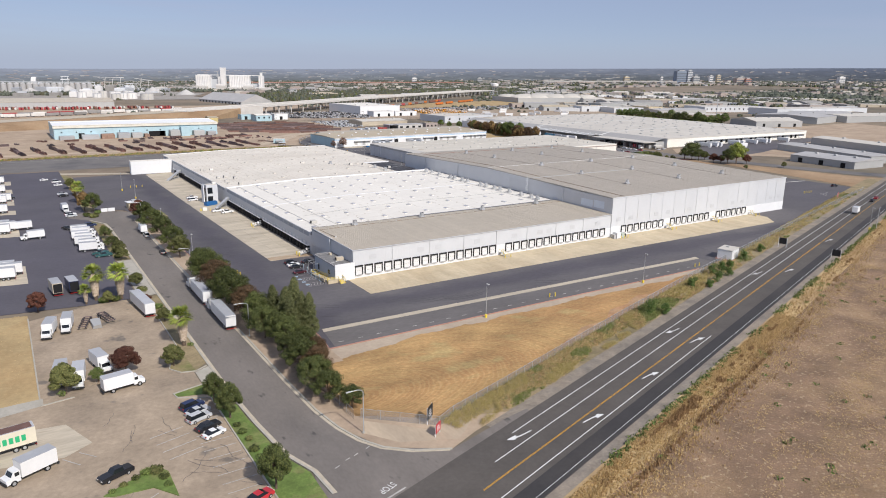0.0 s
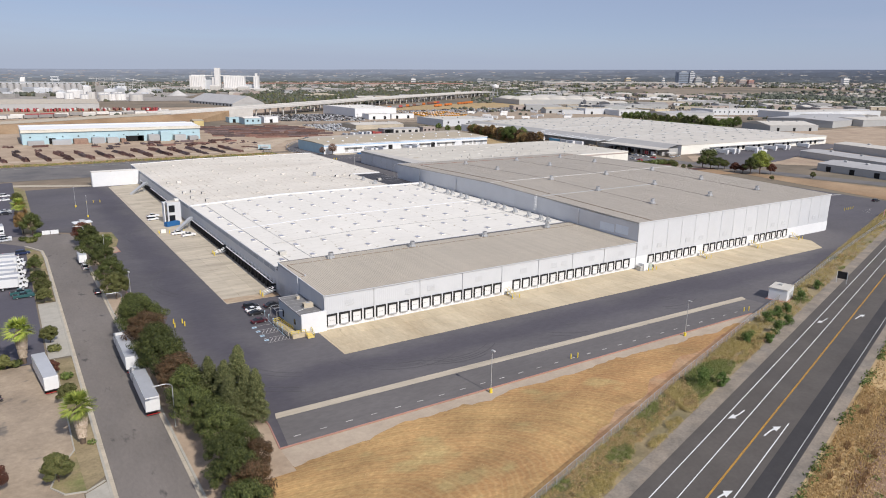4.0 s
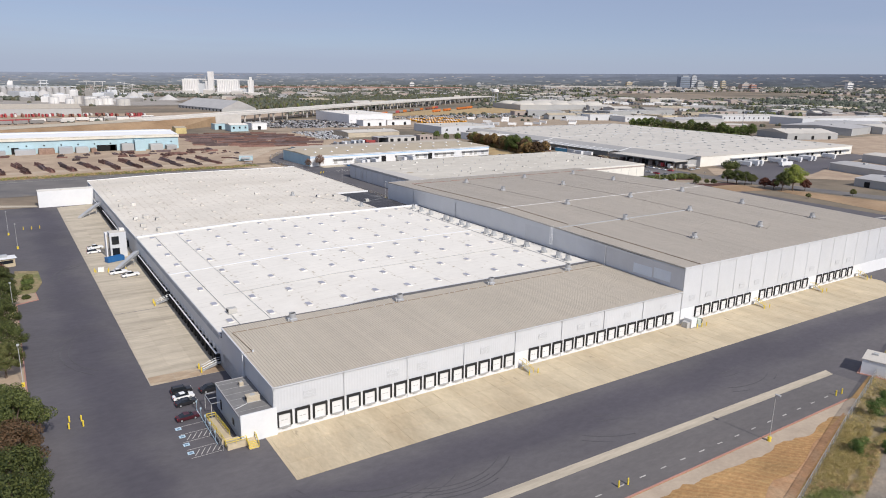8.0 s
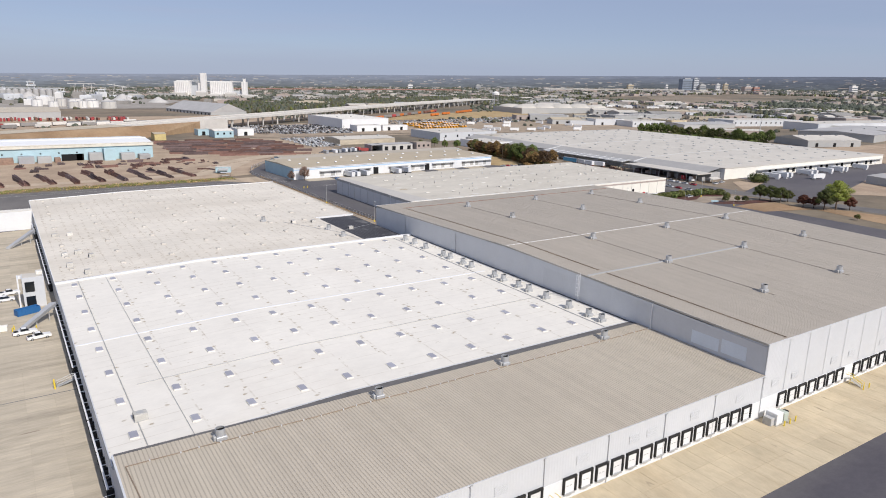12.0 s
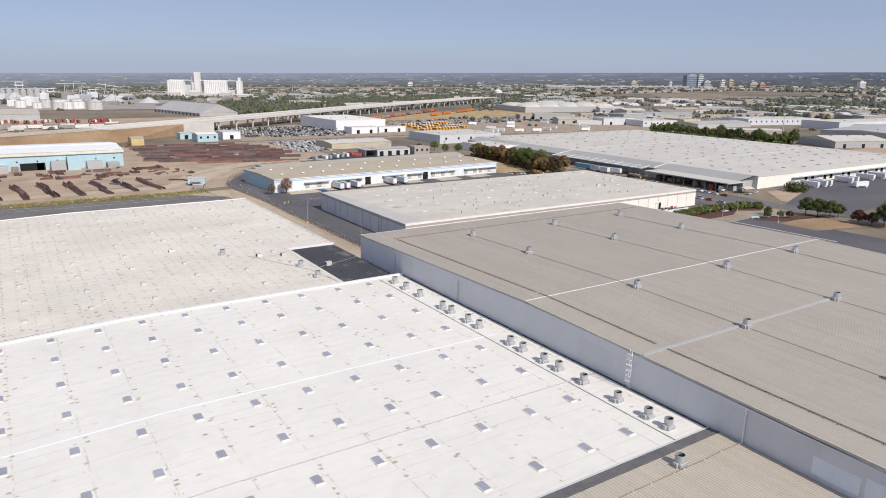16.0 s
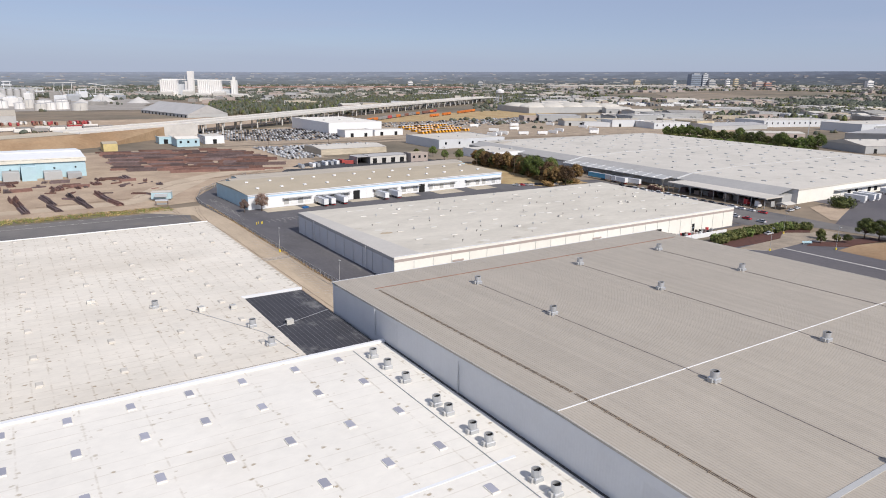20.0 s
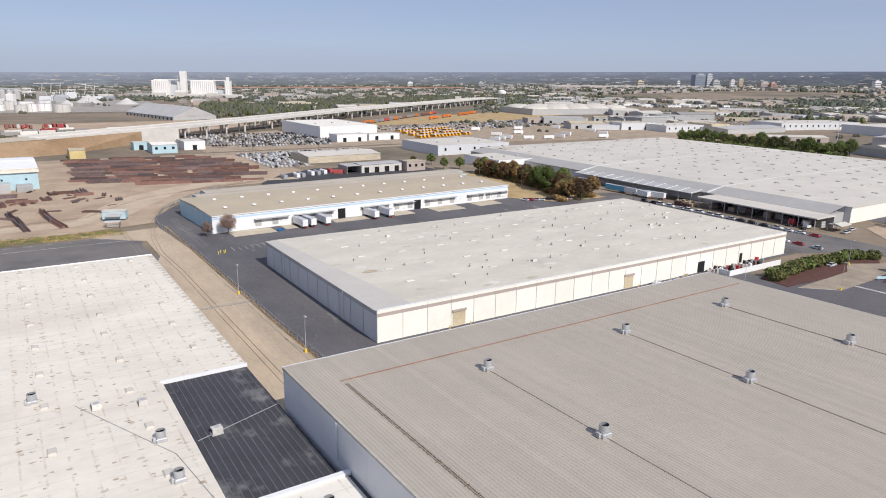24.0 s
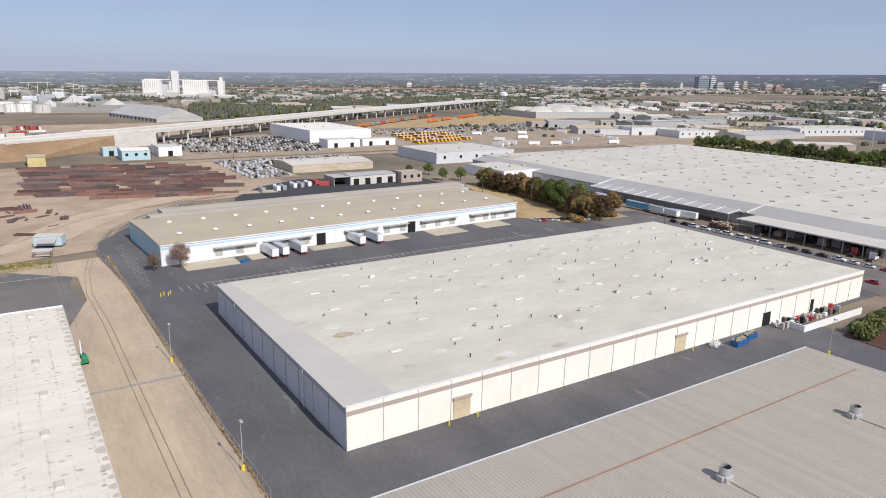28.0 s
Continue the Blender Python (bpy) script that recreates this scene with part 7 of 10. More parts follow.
def car(kind, colour, cname, x, y, rz, where="on the asphalt"):
    key = (kind, cname)
    if key not in CARS:
        CARS[key] = car_thing(colour, kind, f"{cname} {kind if kind != 'suv' else 'estate car'} parked {where}")
        CARS[key].matrix_basis = pose(x, y, -0.02, rz=rz)
        return CARS[key]
    return tagged(copy_thing(CARS[key], pose(x, y, -0.02, rz=rz)), f"{cname} {kind if kind != 'suv' else 'estate car'} parked {where}")


def box_truck(cabcol=None):
    o = thing("box_truck", "white box truck with a plain cargo box", "truck", group="box trucks")
    part("chassis", MB().box(-0.45, -3.6, 0.5, 0.45, 4.2, 0.85), M_CHASSIS, o)
    b = part("cargo_box", MB().box(-1.22, -1.4, 0.95, 1.22, 4.4, 3.5), M_BOX, o)
    part("box_roof", MB().box(-1.2, -1.38, 3.5, 1.2, 4.38, 3.54), M_BOXTOP, b, "grey box roof")
    part("rear_door", MB().box(-1.1, 4.4, 1.05, 1.1, 4.44, 3.4), M_BOX, b)
    part("cab", shell([(-3.7, 0.5), (-3.75, 1.35), (-2.9, 1.5), (-2.45, 2.35), (-1.5, 2.4), (-1.5, 0.5)], 1.05, 0.1), M_BOX, o)
    part("windscreen", MB().add([(-0.85, -2.93, 1.52), (0.85, -2.93, 1.52), (0.8, -2.50, 2.25), (-0.8, -2.50, 2.25)], [(0, 1, 2, 3)]), M_GLASS, o)
    for sx in (-1, 1):
        part("side_window", MB().box(sx * 0.99 - 0.03, -2.35, 1.55, sx * 0.99 + 0.03, -1.65, 2.15), M_GLASS, o)
    part("bumper", MB().box(-1.05, -3.9, 0.45, 1.05, -3.7, 0.8), M_CHASSIS, o)
    part("tail_lift", MB().box(-1.1, 4.4, 0.5, 1.1, 4.75, 0.6), M_CHASSIS, o)
    wheels(o, (-0.95, 0.95), (-2.6, 2.7), 0.45, TWHEEL, TRIM_)
    return o


def trailer(length=14.6, body=None, label="white semi-trailer with a plain box", front_legs=True):
    o = thing("semi_trailer", label, "trailer", group="semi-trailers")
    b = part("box", MB().box(-1.3, 0, 1.15, 1.3, length, 4.05), body or M_BOX, o)
    part("box_roof", MB().box(-1.27, 0.03, 4.05, 1.27, length - 0.03, 4.09), M_BOXTOP, b, "grey trailer roof")
    part("rear_door", MB().box(-1.2, length, 1.25, 1.2, length + 0.05, 3.95), body or M_BOX, b)
    part("rail", MB().box(-1.25, 0.5, 0.95, 1.25, length, 1.15), M_CHASSIS, o)
    part("underride_bar", MB().box(-1.2, length - 0.1, 0.45, 1.2, length + 0.02, 0.6), M_LAMP_R, o, "red and white rear bar")
    if front_legs:
        for sx in (-0.8, 0.8):
            part("landing_leg", MB().box(sx - 0.07, 2.4, -0.02, sx + 0.07, 2.55, 1.0), M_CHASSIS, o)
    wheels(o, (-1.0, 1.0), (length - 3.2, length - 1.9), 0.5, TWHEEL, TRIM_)
    return o


def tractor(colour=None):
    o = thing("truck_tractor", "white truck tractor with sleeper cab", "truck", group="truck tractors")
    part("frame", MB().box(-0.5, -3, 0.6, 0.5, 3.4, 0.95), M_CHASSIS, o)
    part("cab", shell([(-3.3, 0.5), (-3.35, 1.5), (-1.9, 1.75), (-1.5, 3.0), (0.6, 3.6), (0.6, 0.6)], 1.15, 0.12), colour or M_BOX, o)
    part("windscreen", MB().add([(-0.95, -1.93, 1.8), (0.95, -1.93, 1.8), (0.9, -1.55, 2.85), (-0.9, -1.55, 2.85)], [(0, 1, 2, 3)]), M_GLASS, o)
    for sx in (-1, 1):
        part("stack", MB().cyl(sx * 1.0, 0.8, 0.9, 3.9, 0.08, n=8), M_GALV, o)
        part("side_window", MB().box(sx * 1.06 - 0.04, -1.3, 1.9, sx * 1.06 + 0.04, -0.5, 2.6), M_GLASS, o)
    wheels(o, (-1.0, 1.0), (-2.4, 1.7, 2.9), 0.5, TWHEEL, TRIM_)
    return o


BT, TR, TT = box_truck(), trailer(), tractor()
_used = set()


def put(ob, x, y, rz, label=""):
    """The first use places the model itself, later ones copy it."""
    if ob not in _used:
        _used.add(ob)
        ob.matrix_basis = pose(x, y, -0.02, rz=rz)
        o = ob
    else:
        o = copy_thing(ob, pose(x, y, -0.02, rz=rz))
    return tagged(o, label) if label else o


# side street: two rigs along the kerb, cars under the trees
put(TT, -46.4, 15.5, 180, "white truck tractor parked at the kerb")
put(TR, -46.4, 12.0, 180, "white semi-trailer parked along the street")
put(TT, -46.3, -7.2, 180)
put(TR, -46.3, -10.5, 180, "white semi-trailer parked along the street")
car("suv", P_SILVER, "silver", -46.2, 92, 180, "under the street trees")
car("car", P_BLACK, "black", -46.0, 62, 180, "under the street trees")
put(BT, -46.2, 101, 180)
# beside the office
for k, c, n, x, y in (("suv", P_BLACK, "black", -11.0, 26.6), ("car", P_WHITE, "white", -11.3, 23.6), ("car", P_BLACK, "black", -11.4, 20.6), ("car", P_MAROON, "maroon", -12.6, 14.2)):
    o = car(k, c, n, x, y, 92, "beside the office")
    o.matrix_basis = o.matrix_basis @ Matrix.Diagonal((0.92, 0.9, 0.9, 1))
car("car", P_BLACK, "black", -5.4, 24.5, 95, "beside the office")
for k, x, y, rz in (("pickup", -8.9, 127, 95), ("pickup", -6.0, 122, 98), ("pickup", -11.4, 166.5, 95), ("suv", -12.6, 160, 95)):
    car(k, P_WHITE, "white", x, y, rz, "on the dock apron")
# old lot
put(BT, -74.5, -46.0, 100, "white box truck crossing the old lot")
put(BT, -82.5, -39, -8, "white box truck backed into the planting")
put(BT, -77.4, -33.5, 12)
put(BT, -85.8, -36, -10)
put(BT, -86, -5.5, -14)
put(BT, -81.8, -3.4, -10)
put(BT, -93.2, -72.5, -65, "white box truck beside the loading dock")
for k, c, n, x, y in (("suv", P_BLUE, "dark blue", -64.8, -62.4), ("car", P_SILVER, "silver", -64.4, -65.4), ("suv", P_SILVER, "silver", -64.8, -68.0), ("car", P_BLACK, "black", -64.2, -72.2), ("car", P_WHITE, "white", -63.9, -75.2)):
    car(k, c, n, x, y, 110, "facing the planted strip")
car("pickup", P_BLACK, "black", -81.0, -80.2, -68, "on the old lot")
car("car", P_RED, "red", -63.0, -98.5, 112, "at the lot's corner")
for x, y, rz in ((-77.6, -2.4, -15), (-72.4, -0.6, 12)):
    f = thing("flatbed_frame", "rusty black empty trailer frame on the lot", "trailer", pose(x, y, 0, rz=rz), group="trailer frames")
    part("frame_rail", MB().box(-0.9, -4, 0.8, -0.6, 4, 1.0), M_CHASSIS, f)
    part("frame_rail", MB().box(0.6, -4, 0.8, 0.9, 4, 1.0), M_CHASSIS, f)
    for k in range(6):
        part("cross_beam", MB().box(-1.1, -3.8 + k * 1.5, 0.85, 1.1, -3.5 + k * 1.5, 1.05), M_RUST2, f)
    wheels(f, (-1.0, 1.0), (1.8, 3.0), 0.5, TWHEEL, TRIM_)
put(TR, -63.6, 9.5, 186, "grey semi-trailer parked beside the kerb")
BOATLIKE = MB().add([(-1.1, -3, 0.6), (1.1, -3, 0.6), (1.2, 2.5, 0.6), (-1.2, 2.5, 0.6), (-0.9, -3.4, 1.6), (0.9, -3.4, 1.6), (1.2, 2.8, 1.5), (-1.2, 2.8, 1.5)], [(0, 3, 2, 1), (4, 5, 6, 7), (0, 1, 5, 4), (1, 2, 6, 5), (2, 3, 7, 6), (3, 0, 4, 7)])
solo("equipment_trailer", BOATLIKE, M_GREY, "grey tipped equipment trailer on the lot", "trailer", pose(-75.2, -3.6, -0.55, rz=0))
cont = trailer(13.0, mat("cream_container", (0.72, 0.66, 0.52), 0.6, var=0.06), "cream open-top container trailer with green lettering", False)
put(cont, -104.4, -63.6, -82)
part("open_top", MB().box(-1.1, 0.3, 4.1, 1.1, 12.6, 4.13), M_RUST, cont, "rust-brown open load")
bars = MB()
for k in range(9):
    bars.box(1.32, 3.2 + k * 0.95, 2.0, 1.36, 3.85 + k * 0.95, 3.1)
part("lettering_bars", bars, mat("green_lettering", (0.03, 0.42, 0.18), 0.6, var=0.0), cont, "green lettering shown as bars")
# truck lot: rows of box trucks and trailers
for i, (x, y) in enumerate(((-66.8, 110), (-66.4, 105.5), (-67.4, 99), (-66.6, 94.2), (-67.2, 88.5), (-66.4, 83.5), (-66.8, 78))):
    put(BT, x, y, (84, 78, 88)[i % 3])
car("pickup", P_GREEN, "dark green", -65.2, 71.5, 92, "in the truck lot")
car("pickup", P_GREEN, "dark green", -64.6, 67.8, 92, "in the truck lot")
car("suv", P_BLUE, "dark blue", -63.0, 122, 92, "in the truck lot")
for k, (c, n) in enumerate(((P_MAROON, "maroon"), (P_RED, "red"), (P_BLACK, "black"))):
    car("car", c, n, -66 - k * 2.9, 119 + 0.4 * k, 30, "in the truck lot")
put(BT, -84.8, 108, -85, "white box truck standing in the truck lot")
put(BT, -88.2, 128, -85)
put(BT, -69.2, 160, 4)
for y, n in ((54, 2), (62, 1), (124, 2), (132, 1), (170, 1), (196, 2), (230, 1), (262, 1)):
    for k in range(n):
        put(TR, -106.0 + k * 2.0, y + k * 4.0, -96 + k * 4, "semi-trailer backed against the lot's dock")
for k, c, n, x, y in (("car", P_WHITE, "white", -66.5, 240, ), ("suv", P_WHITE, "white", -66.5, 252), ("car", P_SILVER, "silver", -66.8, 208), ("car", P_BLACK, "black", -66.8, 202), ("suv", P_WHITE, "white", -68, 150), ("car", P_SILVER, "silver", -68, 146), ("car", P_BLACK, "black", -90, 208), ("car", P_WHITE, "white", -72, 263)):
    car(k, c, n, x, y, 92, "in the truck lot")
for x, c, lab in ((-82.3, mat("cream_tilt", (0.6, 0.52, 0.4), 0.7), "cream-topped open truck body"), (-78.0, P_BLUE, "blue-topped open truck body")):
    t = trailer(7.0, c, lab + " in the truck lot", True)
    put(t, x, 33.5, 186)
    part("open_end", MB().box(-1.15, 7.06, 1.3, 1.15, 7.08, 3.9), M_DARK, t, "dark open end")
# court behind
short = trailer(11.0, None, "white semi-trailer backed into the white warehouse's dock")
for x, y in ((188.2, 353.0), (192.6, 353.8), (199.8, 354.0), (225.4, 355.4), (233.6, 355.9)):
    put(short, x, y, 183.2)
sky_trailer = trailer(15.5, paint("paint_sky_blue", (0.10, 0.38, 0.60)), "sky-blue semi-trailer at the distribution dock")
for i, (x, y, rz) in enumerate(((393.6, 381.5, 179), (390.6, 377, 176), (391.4, 355.5, 180), (392.2, 343.5, 172), (391.4, 335.0, 174), (391.6, 327.0, 190))):
    put(sky_trailer if i == 2 else TR, x, y, rz, "sky-blue semi-trailer at the distribution dock" if i == 2 else "white semi-trailer lined up before the distribution dock")
rs = random.Random(5)
KINDS = (("car", P_BLACK, "black"), ("suv", P_WHITE, "white"), ("car", P_SILVER, "silver"), ("suv", P_BLACK, "black"), ("car", P_RED, "red"), ("pickup", P_WHITE, "white"), ("car", P_WHITE, "white"))
for i in range(17):
    k, c, n = KINDS[rs.randrange(7)]
    car(k, c, n, 380.5, 218 + i * 6.1 + rs.uniform(-0.6, 0.6), rs.choice((0, 180)), "along the far street")
for i in range(12):
    k, c, n = KINDS[rs.randrange(7)]
    car(k, c, n, 359 + rs.uniform(-0.3, 0.3), 205 + i * 7.5 + rs.uniform(-1, 1), 178, "along the far street")
for i in range(9):
    k, c, n = KINDS[rs.randrange(7)]
    car(k, c, n, 322 + i * 3.1, 350 - i * 1.1, 200, "beside the far trees")
for x, y in ((262, 187), (325, 214), (334, 216)):
    car("car", P_SILVER, "silver", x + 75, y, 90, "at the warehouse's end")
# highway traffic standing still
put(BT, *road_xy(275, 1.8), math.degrees(RA) - 90 + 180, "white box truck on the highway")
car("car", P_RED, "red", *road_xy(330, 1.8), math.degrees(RA) + 90, "on the highway")
car("car", P_BLACK, "black", *road_xy(318, 1.8), math.degrees(RA) + 90, "on the highway")
car("suv", P_BLACK, "black", 338, 26, 80, "at the yard's end")

# ---- poles, signs, fences, small yard things ----
def yard_pole(x, y, h=9.6):
    p = thing("light_pole", "slim grey light pole on a yellow concrete base", "light pole", pose(x, y, 0), "yard light poles")
    part("base", MB().cyl(0, 0, -0.05, 0.9, 0.35, n=12), M_YELLOW, p, "yellow concrete base")
    part("shaft", MB().rod((0, 0, 0.8), (0, 0, h), 0.08, 8, 0.06), M_GREY, p)
    part("lamp_head", MB().cut(-0.25, -0.9, h - 0.05, 0.25, 0.1, h + 0.15, 0.05), M_GREY, p)


for x, y in ((16.0, -50.6), (79.0, -50.6), (135.9, 265.3), (136.6, 211.0), (280.9, 186.1), (309.2, 169), (344.7, 184.6), (335.4, 156), (-39.3, 97), (-39.0, 46.5), (-38.4, 207), (-36, 180), (230, -47)):
    yard_pole(x, y)


def street_lamp(x, y, rz, h=9.0):
    p = thing("street_lamp", "galvanised street lamp with a curved arm", "street lamp", pose(x, y, 0, rz=rz), "street lamps")
    part("shaft", MB().rod((0, 0, -0.05), (0, 0, h - 0.6), 0.11, 8, 0.08), M_GALV, p)
    arm = MB()
    pts = [(0, 0, h - 0.6), (-0.4, 0, h - 0.15), (-1.1, 0, h + 0.05), (-2.6, 0, h + 0.05)]
    for a, b in zip(pts, pts[1:]):
        arm.rod(a, b, 0.06)
    part("arm", arm, M_GALV, p)
    part("lamp_head", MB().cut(-3.4, -0.16, h - 0.02, -2.5, 0.16, h + 0.16, 0.05), M_GREY, p)
    part("foot", MB().cyl(0, 0, -0.05, 0.25, 0.3, n=10), M_CONC, p)


for x, y, rz in ((-40.1, -88.7, 0), (-43.6, -31.4, 0), (-43.4, 30, 0), (-43.4, 118, 0), (235, -47.5, 200)):
    street_lamp(x, y, rz)


def sign(x, y, rz, w, h, z0, board, label, bars_m):
    s = thing("sign_board", label, "sign", pose(x, y, 0, rz=rz), "roadside signs")
    part("board", MB().box(-w / 2, -0.06, z0, w / 2, 0.06, z0 + h), board, s)
    for sx in (-w / 2 + 0.1, w / 2 - 0.1):
        part("post", MB().box(sx - 0.07, 0.06, -0.05, sx + 0.07, 0.18, z0 + h), M_WALL_W, s)
    b = MB()
    for k in range(3):
        b.box(-w * 0.35, -0.075, z0 + h * (0.25 + 0.2 * k), w * (0.35 - 0.1 * k), -0.06, z0 + h * (0.33 + 0.2 * k))
    part("text_bars", b, bars_m, s)


sign(-27.4, -91.6, 38, 2.6, 2.6, 0.9, M_BLACK, "black estate sign beside the fence", M_WALL_W)
sign(-28.6, -96.4, 36, 2.2, 1.8, 0.7, P_RED, "red and white hoarding at the corner", M_WALL_W)
for x, y in ((164, -46.3), (163.8, -67.2)):
    sign(x, y, 105, 3.2, 2.4, 1.4, M_BLACK, "black-backed road sign on posts", M_GREY)
sign(298, 3, 20, 3.4, 2.4, 0.6, P_RED, "red and white sign in the yard", M_WALL_W)

FENCE_POST = MB().cyl(0, 0, -0.1, 2.1, 0.04, n=6).mesh("post", M_GALV)


def mesh_mat():
    """Chain-link: thin crossed wires, the rest see-through."""
    m = bpy.data.materials.new("chain_link")
    m.use_nodes = True
    N, K = m.node_tree.nodes, m.node_tree.links
    b = N["Principled BSDF"]
    b.inputs["Base Color"].default_value = (0.32, 0.32, 0.31, 1)
    b.inputs["Roughness"].default_value = 0.6
    b.inputs["Alpha"].default_value = 0.2
    return m


M_LINK = mesh_mat()


def fence(points, label, step=3.0, h=2.0):
    f = thing("chain_link_fence", label, "fence")
    for a, b in zip(points, points[1:]):
        a, b = Vector((*a, 0)), Vector((*b, 0))
        d = b - a
        n = max(1, int(d.length / step))
        for i in range(n):
            p = a + d * i / n
            part("post", FENCE_POST, None, f, at=pose(p.x, p.y, 0))
        part("link_mesh", MB().bar(a[:2], b[:2], 0.02, 0.02, h), M_LINK, f, "grey chain-link mesh")
        part("top_rail", MB().rod((a.x, a.y, h), (b.x, b.y, h), 0.03), M_GALV, f)


fence([(-38, -83.3), (-26.6, -93.8), (-22, -91.6), (-4.3, -86.2), (49, -69.4), (101, -54), (204, -25.6), (343, 11)], "grey chain-link fence along the highway", 3.2)
fence([(137.8, 200), (137.0, 231), (136.6, 271), (136.4, 328), (133.4, 376), (134.4, 390), (143.7, 418), (161.4, 442), (186, 470)], "chain-link fence with dry weeds beside gravel", 3.0)
fence([(-39, -49), (-39.4, -83)], "grey chain-link fence beside the street trees", 3.2)
gate = thing("chain_link_gate", "long sagging chain-link gate across the gravel", "gate")
for x0, x1 in ((116.8, 124.6), (124.8, 130.8), (131.0, 137.4)):
    leaf = part("gate_leaf", MB().bar((x0, 255.4), (x1, 255.2), 0.02, 0.05, 0.95), M_LINK, gate, "grey wire mesh leaf")
    part("leaf_frame", MB().rod((x0, 255.4, 0.05), (x1, 255.2, 0.05), 0.035).rod((x0, 255.4, 1.0), (x1, 255.2, 1.0), 0.022).rod((x0, 255.4, -0.05), (x0, 255.4, 1.0), 0.03).rod((x1, 255.2, -0.05), (x1, 255.2, 1.0), 0.03), M_GREY, leaf)
BOLL = MB().cyl(0, 0, -0.05, 1.15, 0.15, n=10).cyl(0, 0, 1.15, 1.25, 0.15, 0.05, n=10).mesh("bollard", M_YELLOW)
for x, y in ((-32.5, 21.6), (-32.2, 24.6), (-30.2, 23.8), (-30.1, 21.4), (43.0, -46.2), (44.9, -46.5), (109.8, -46.9), (111.8, -47.1), (118, -4.8), (120, -4.8), (122, -4.8), (122, -2.4), (118.8, -2.4), (143.5, 317), (144.6, 318), (145.8, 317.4), (146.6, 318.4), (296, 21), (298, 21), (300, 21), (302, 21), (304, 21), (-30, 215), (-27, 215), (-33, 215), (176.4, 205.6), (183.4, 205.6), (252, 205.6)):
    solo("bollard", BOLL, None, "yellow steel bollard standing on the asphalt", "bollard", pose(x, y, 0), group="yellow bollards")
gen = thing("generator_cabinet", "grey generator cabinet beside the docks", "generator", pose(119.2, -2.6, 0))
part("cabinet", MB().cut(-2.6, -1.3, 0.1, -0.4, 1.2, 2.5, 0.08), M_WALL_W, gen)
part("cabinet", MB().cut(0.2, -1.2, 0.1, 1.8, 1.0, 1.9, 0.08), mat("pale_green_cabinet", (0.45, 0.50, 0.44), 0.6, var=0.1), gen, "pale green transformer box")
part("switch_box", MB().cut(-3.9, -0.9, 0.0, -2.75, 0.9, 1.7, 0.06), M_GREY, gen, "dark grey switch box")
part("bin", MB().cut(2.5, -0.2, 0.0, 3.7, 0.9, 1.3, 0.12), M_BLACK, gen, "black lidded bin")
part("pad", MB().box(-2.9, -1.6, -0.05, 2.2, 1.5, 0.1), M_CONC, gen)
shed = thing("pump_house", "small white ribbed metal pump house", "shed", pose(131.0, -45.0, 0, rz=17))
part("wall", MB().box(-3.6, -2.6, -0.1, 3.6, 2.6, 3.6), M_WALL_W, shed)
part("front_sheet", corrugated(7.2, 3.5, 0.45, 0.06), M_WALL_W, shed, at=pose(-3.6, -2.62, 0))
part("door", MB().box(-1.0, -2.75, 0, 1.4, -2.69, 2.4), M_GREY, shed)
part("flat_roof", MB().box(-3.75, -2.75, 3.6, 3.75, 2.75, 3.75), M_ROOF_W3, shed)
part("hatch", MB().cut(0.4, 0, 3.75, 1.5, 1, 4.2, 0.05), M_GREY, shed)
part("kerb", MB().box(-4.2, -3.2, -0.1, 4.2, 3.2, 0.12), M_RED_KERB, shed)


def skip(x, y, rz, label="blue steel skip heaped with scrap cardboard", heap=True, k=1.0):
    s = thing("skip", label, "skip", pose(x, y, 0, rz=rz) @ Matrix.Diagonal((k, k, k, 1)))
    part("tub", MB().box(-3.2, -1.2, 0.1, 3.2, -1.1, 1.9).box(-3.2, 1.1, 0.1, 3.2, 1.2, 1.9).box(-3.2, -1.1, 0.1, -3.1, 1.1, 1.9).box(3.1, -1.1, 0.1, 3.2, 1.1, 1.9).box(-3.1, -1.1, 0.1, 3.1, 1.1, 0.3), P_BRIGHTBLUE, s)
    for k in range(7):
        part("rib", MB().box(-3.0 + k * 0.95, -1.3, 0.1, -2.85 + k * 0.95, -1.2, 1.9), P_BRIGHTBLUE, s)
    if heap:
        rng, h = random.Random(int(x)), MB()
        for _ in range(70):
            px, py, a = rng.uniform(-2.8, 2.8), rng.uniform(-0.9, 0.9), rng.uniform(0.15, 0.5)
            h.add([(px, py, 1.5 + rng.uniform(0, 0.8)), (px + a, py + rng.uniform(-0.4, 0.4), 1.7 + rng.uniform(0, 0.8)), (px + a * 0.6, py + a, 1.6 + rng.uniform(0, 0.8)), (px - a * 0.4, py + a, 1.5)], [(0, 1, 2, 3)])
        part("scrap_heap", h, M_APRON, s, "heap of scrap cardboard")


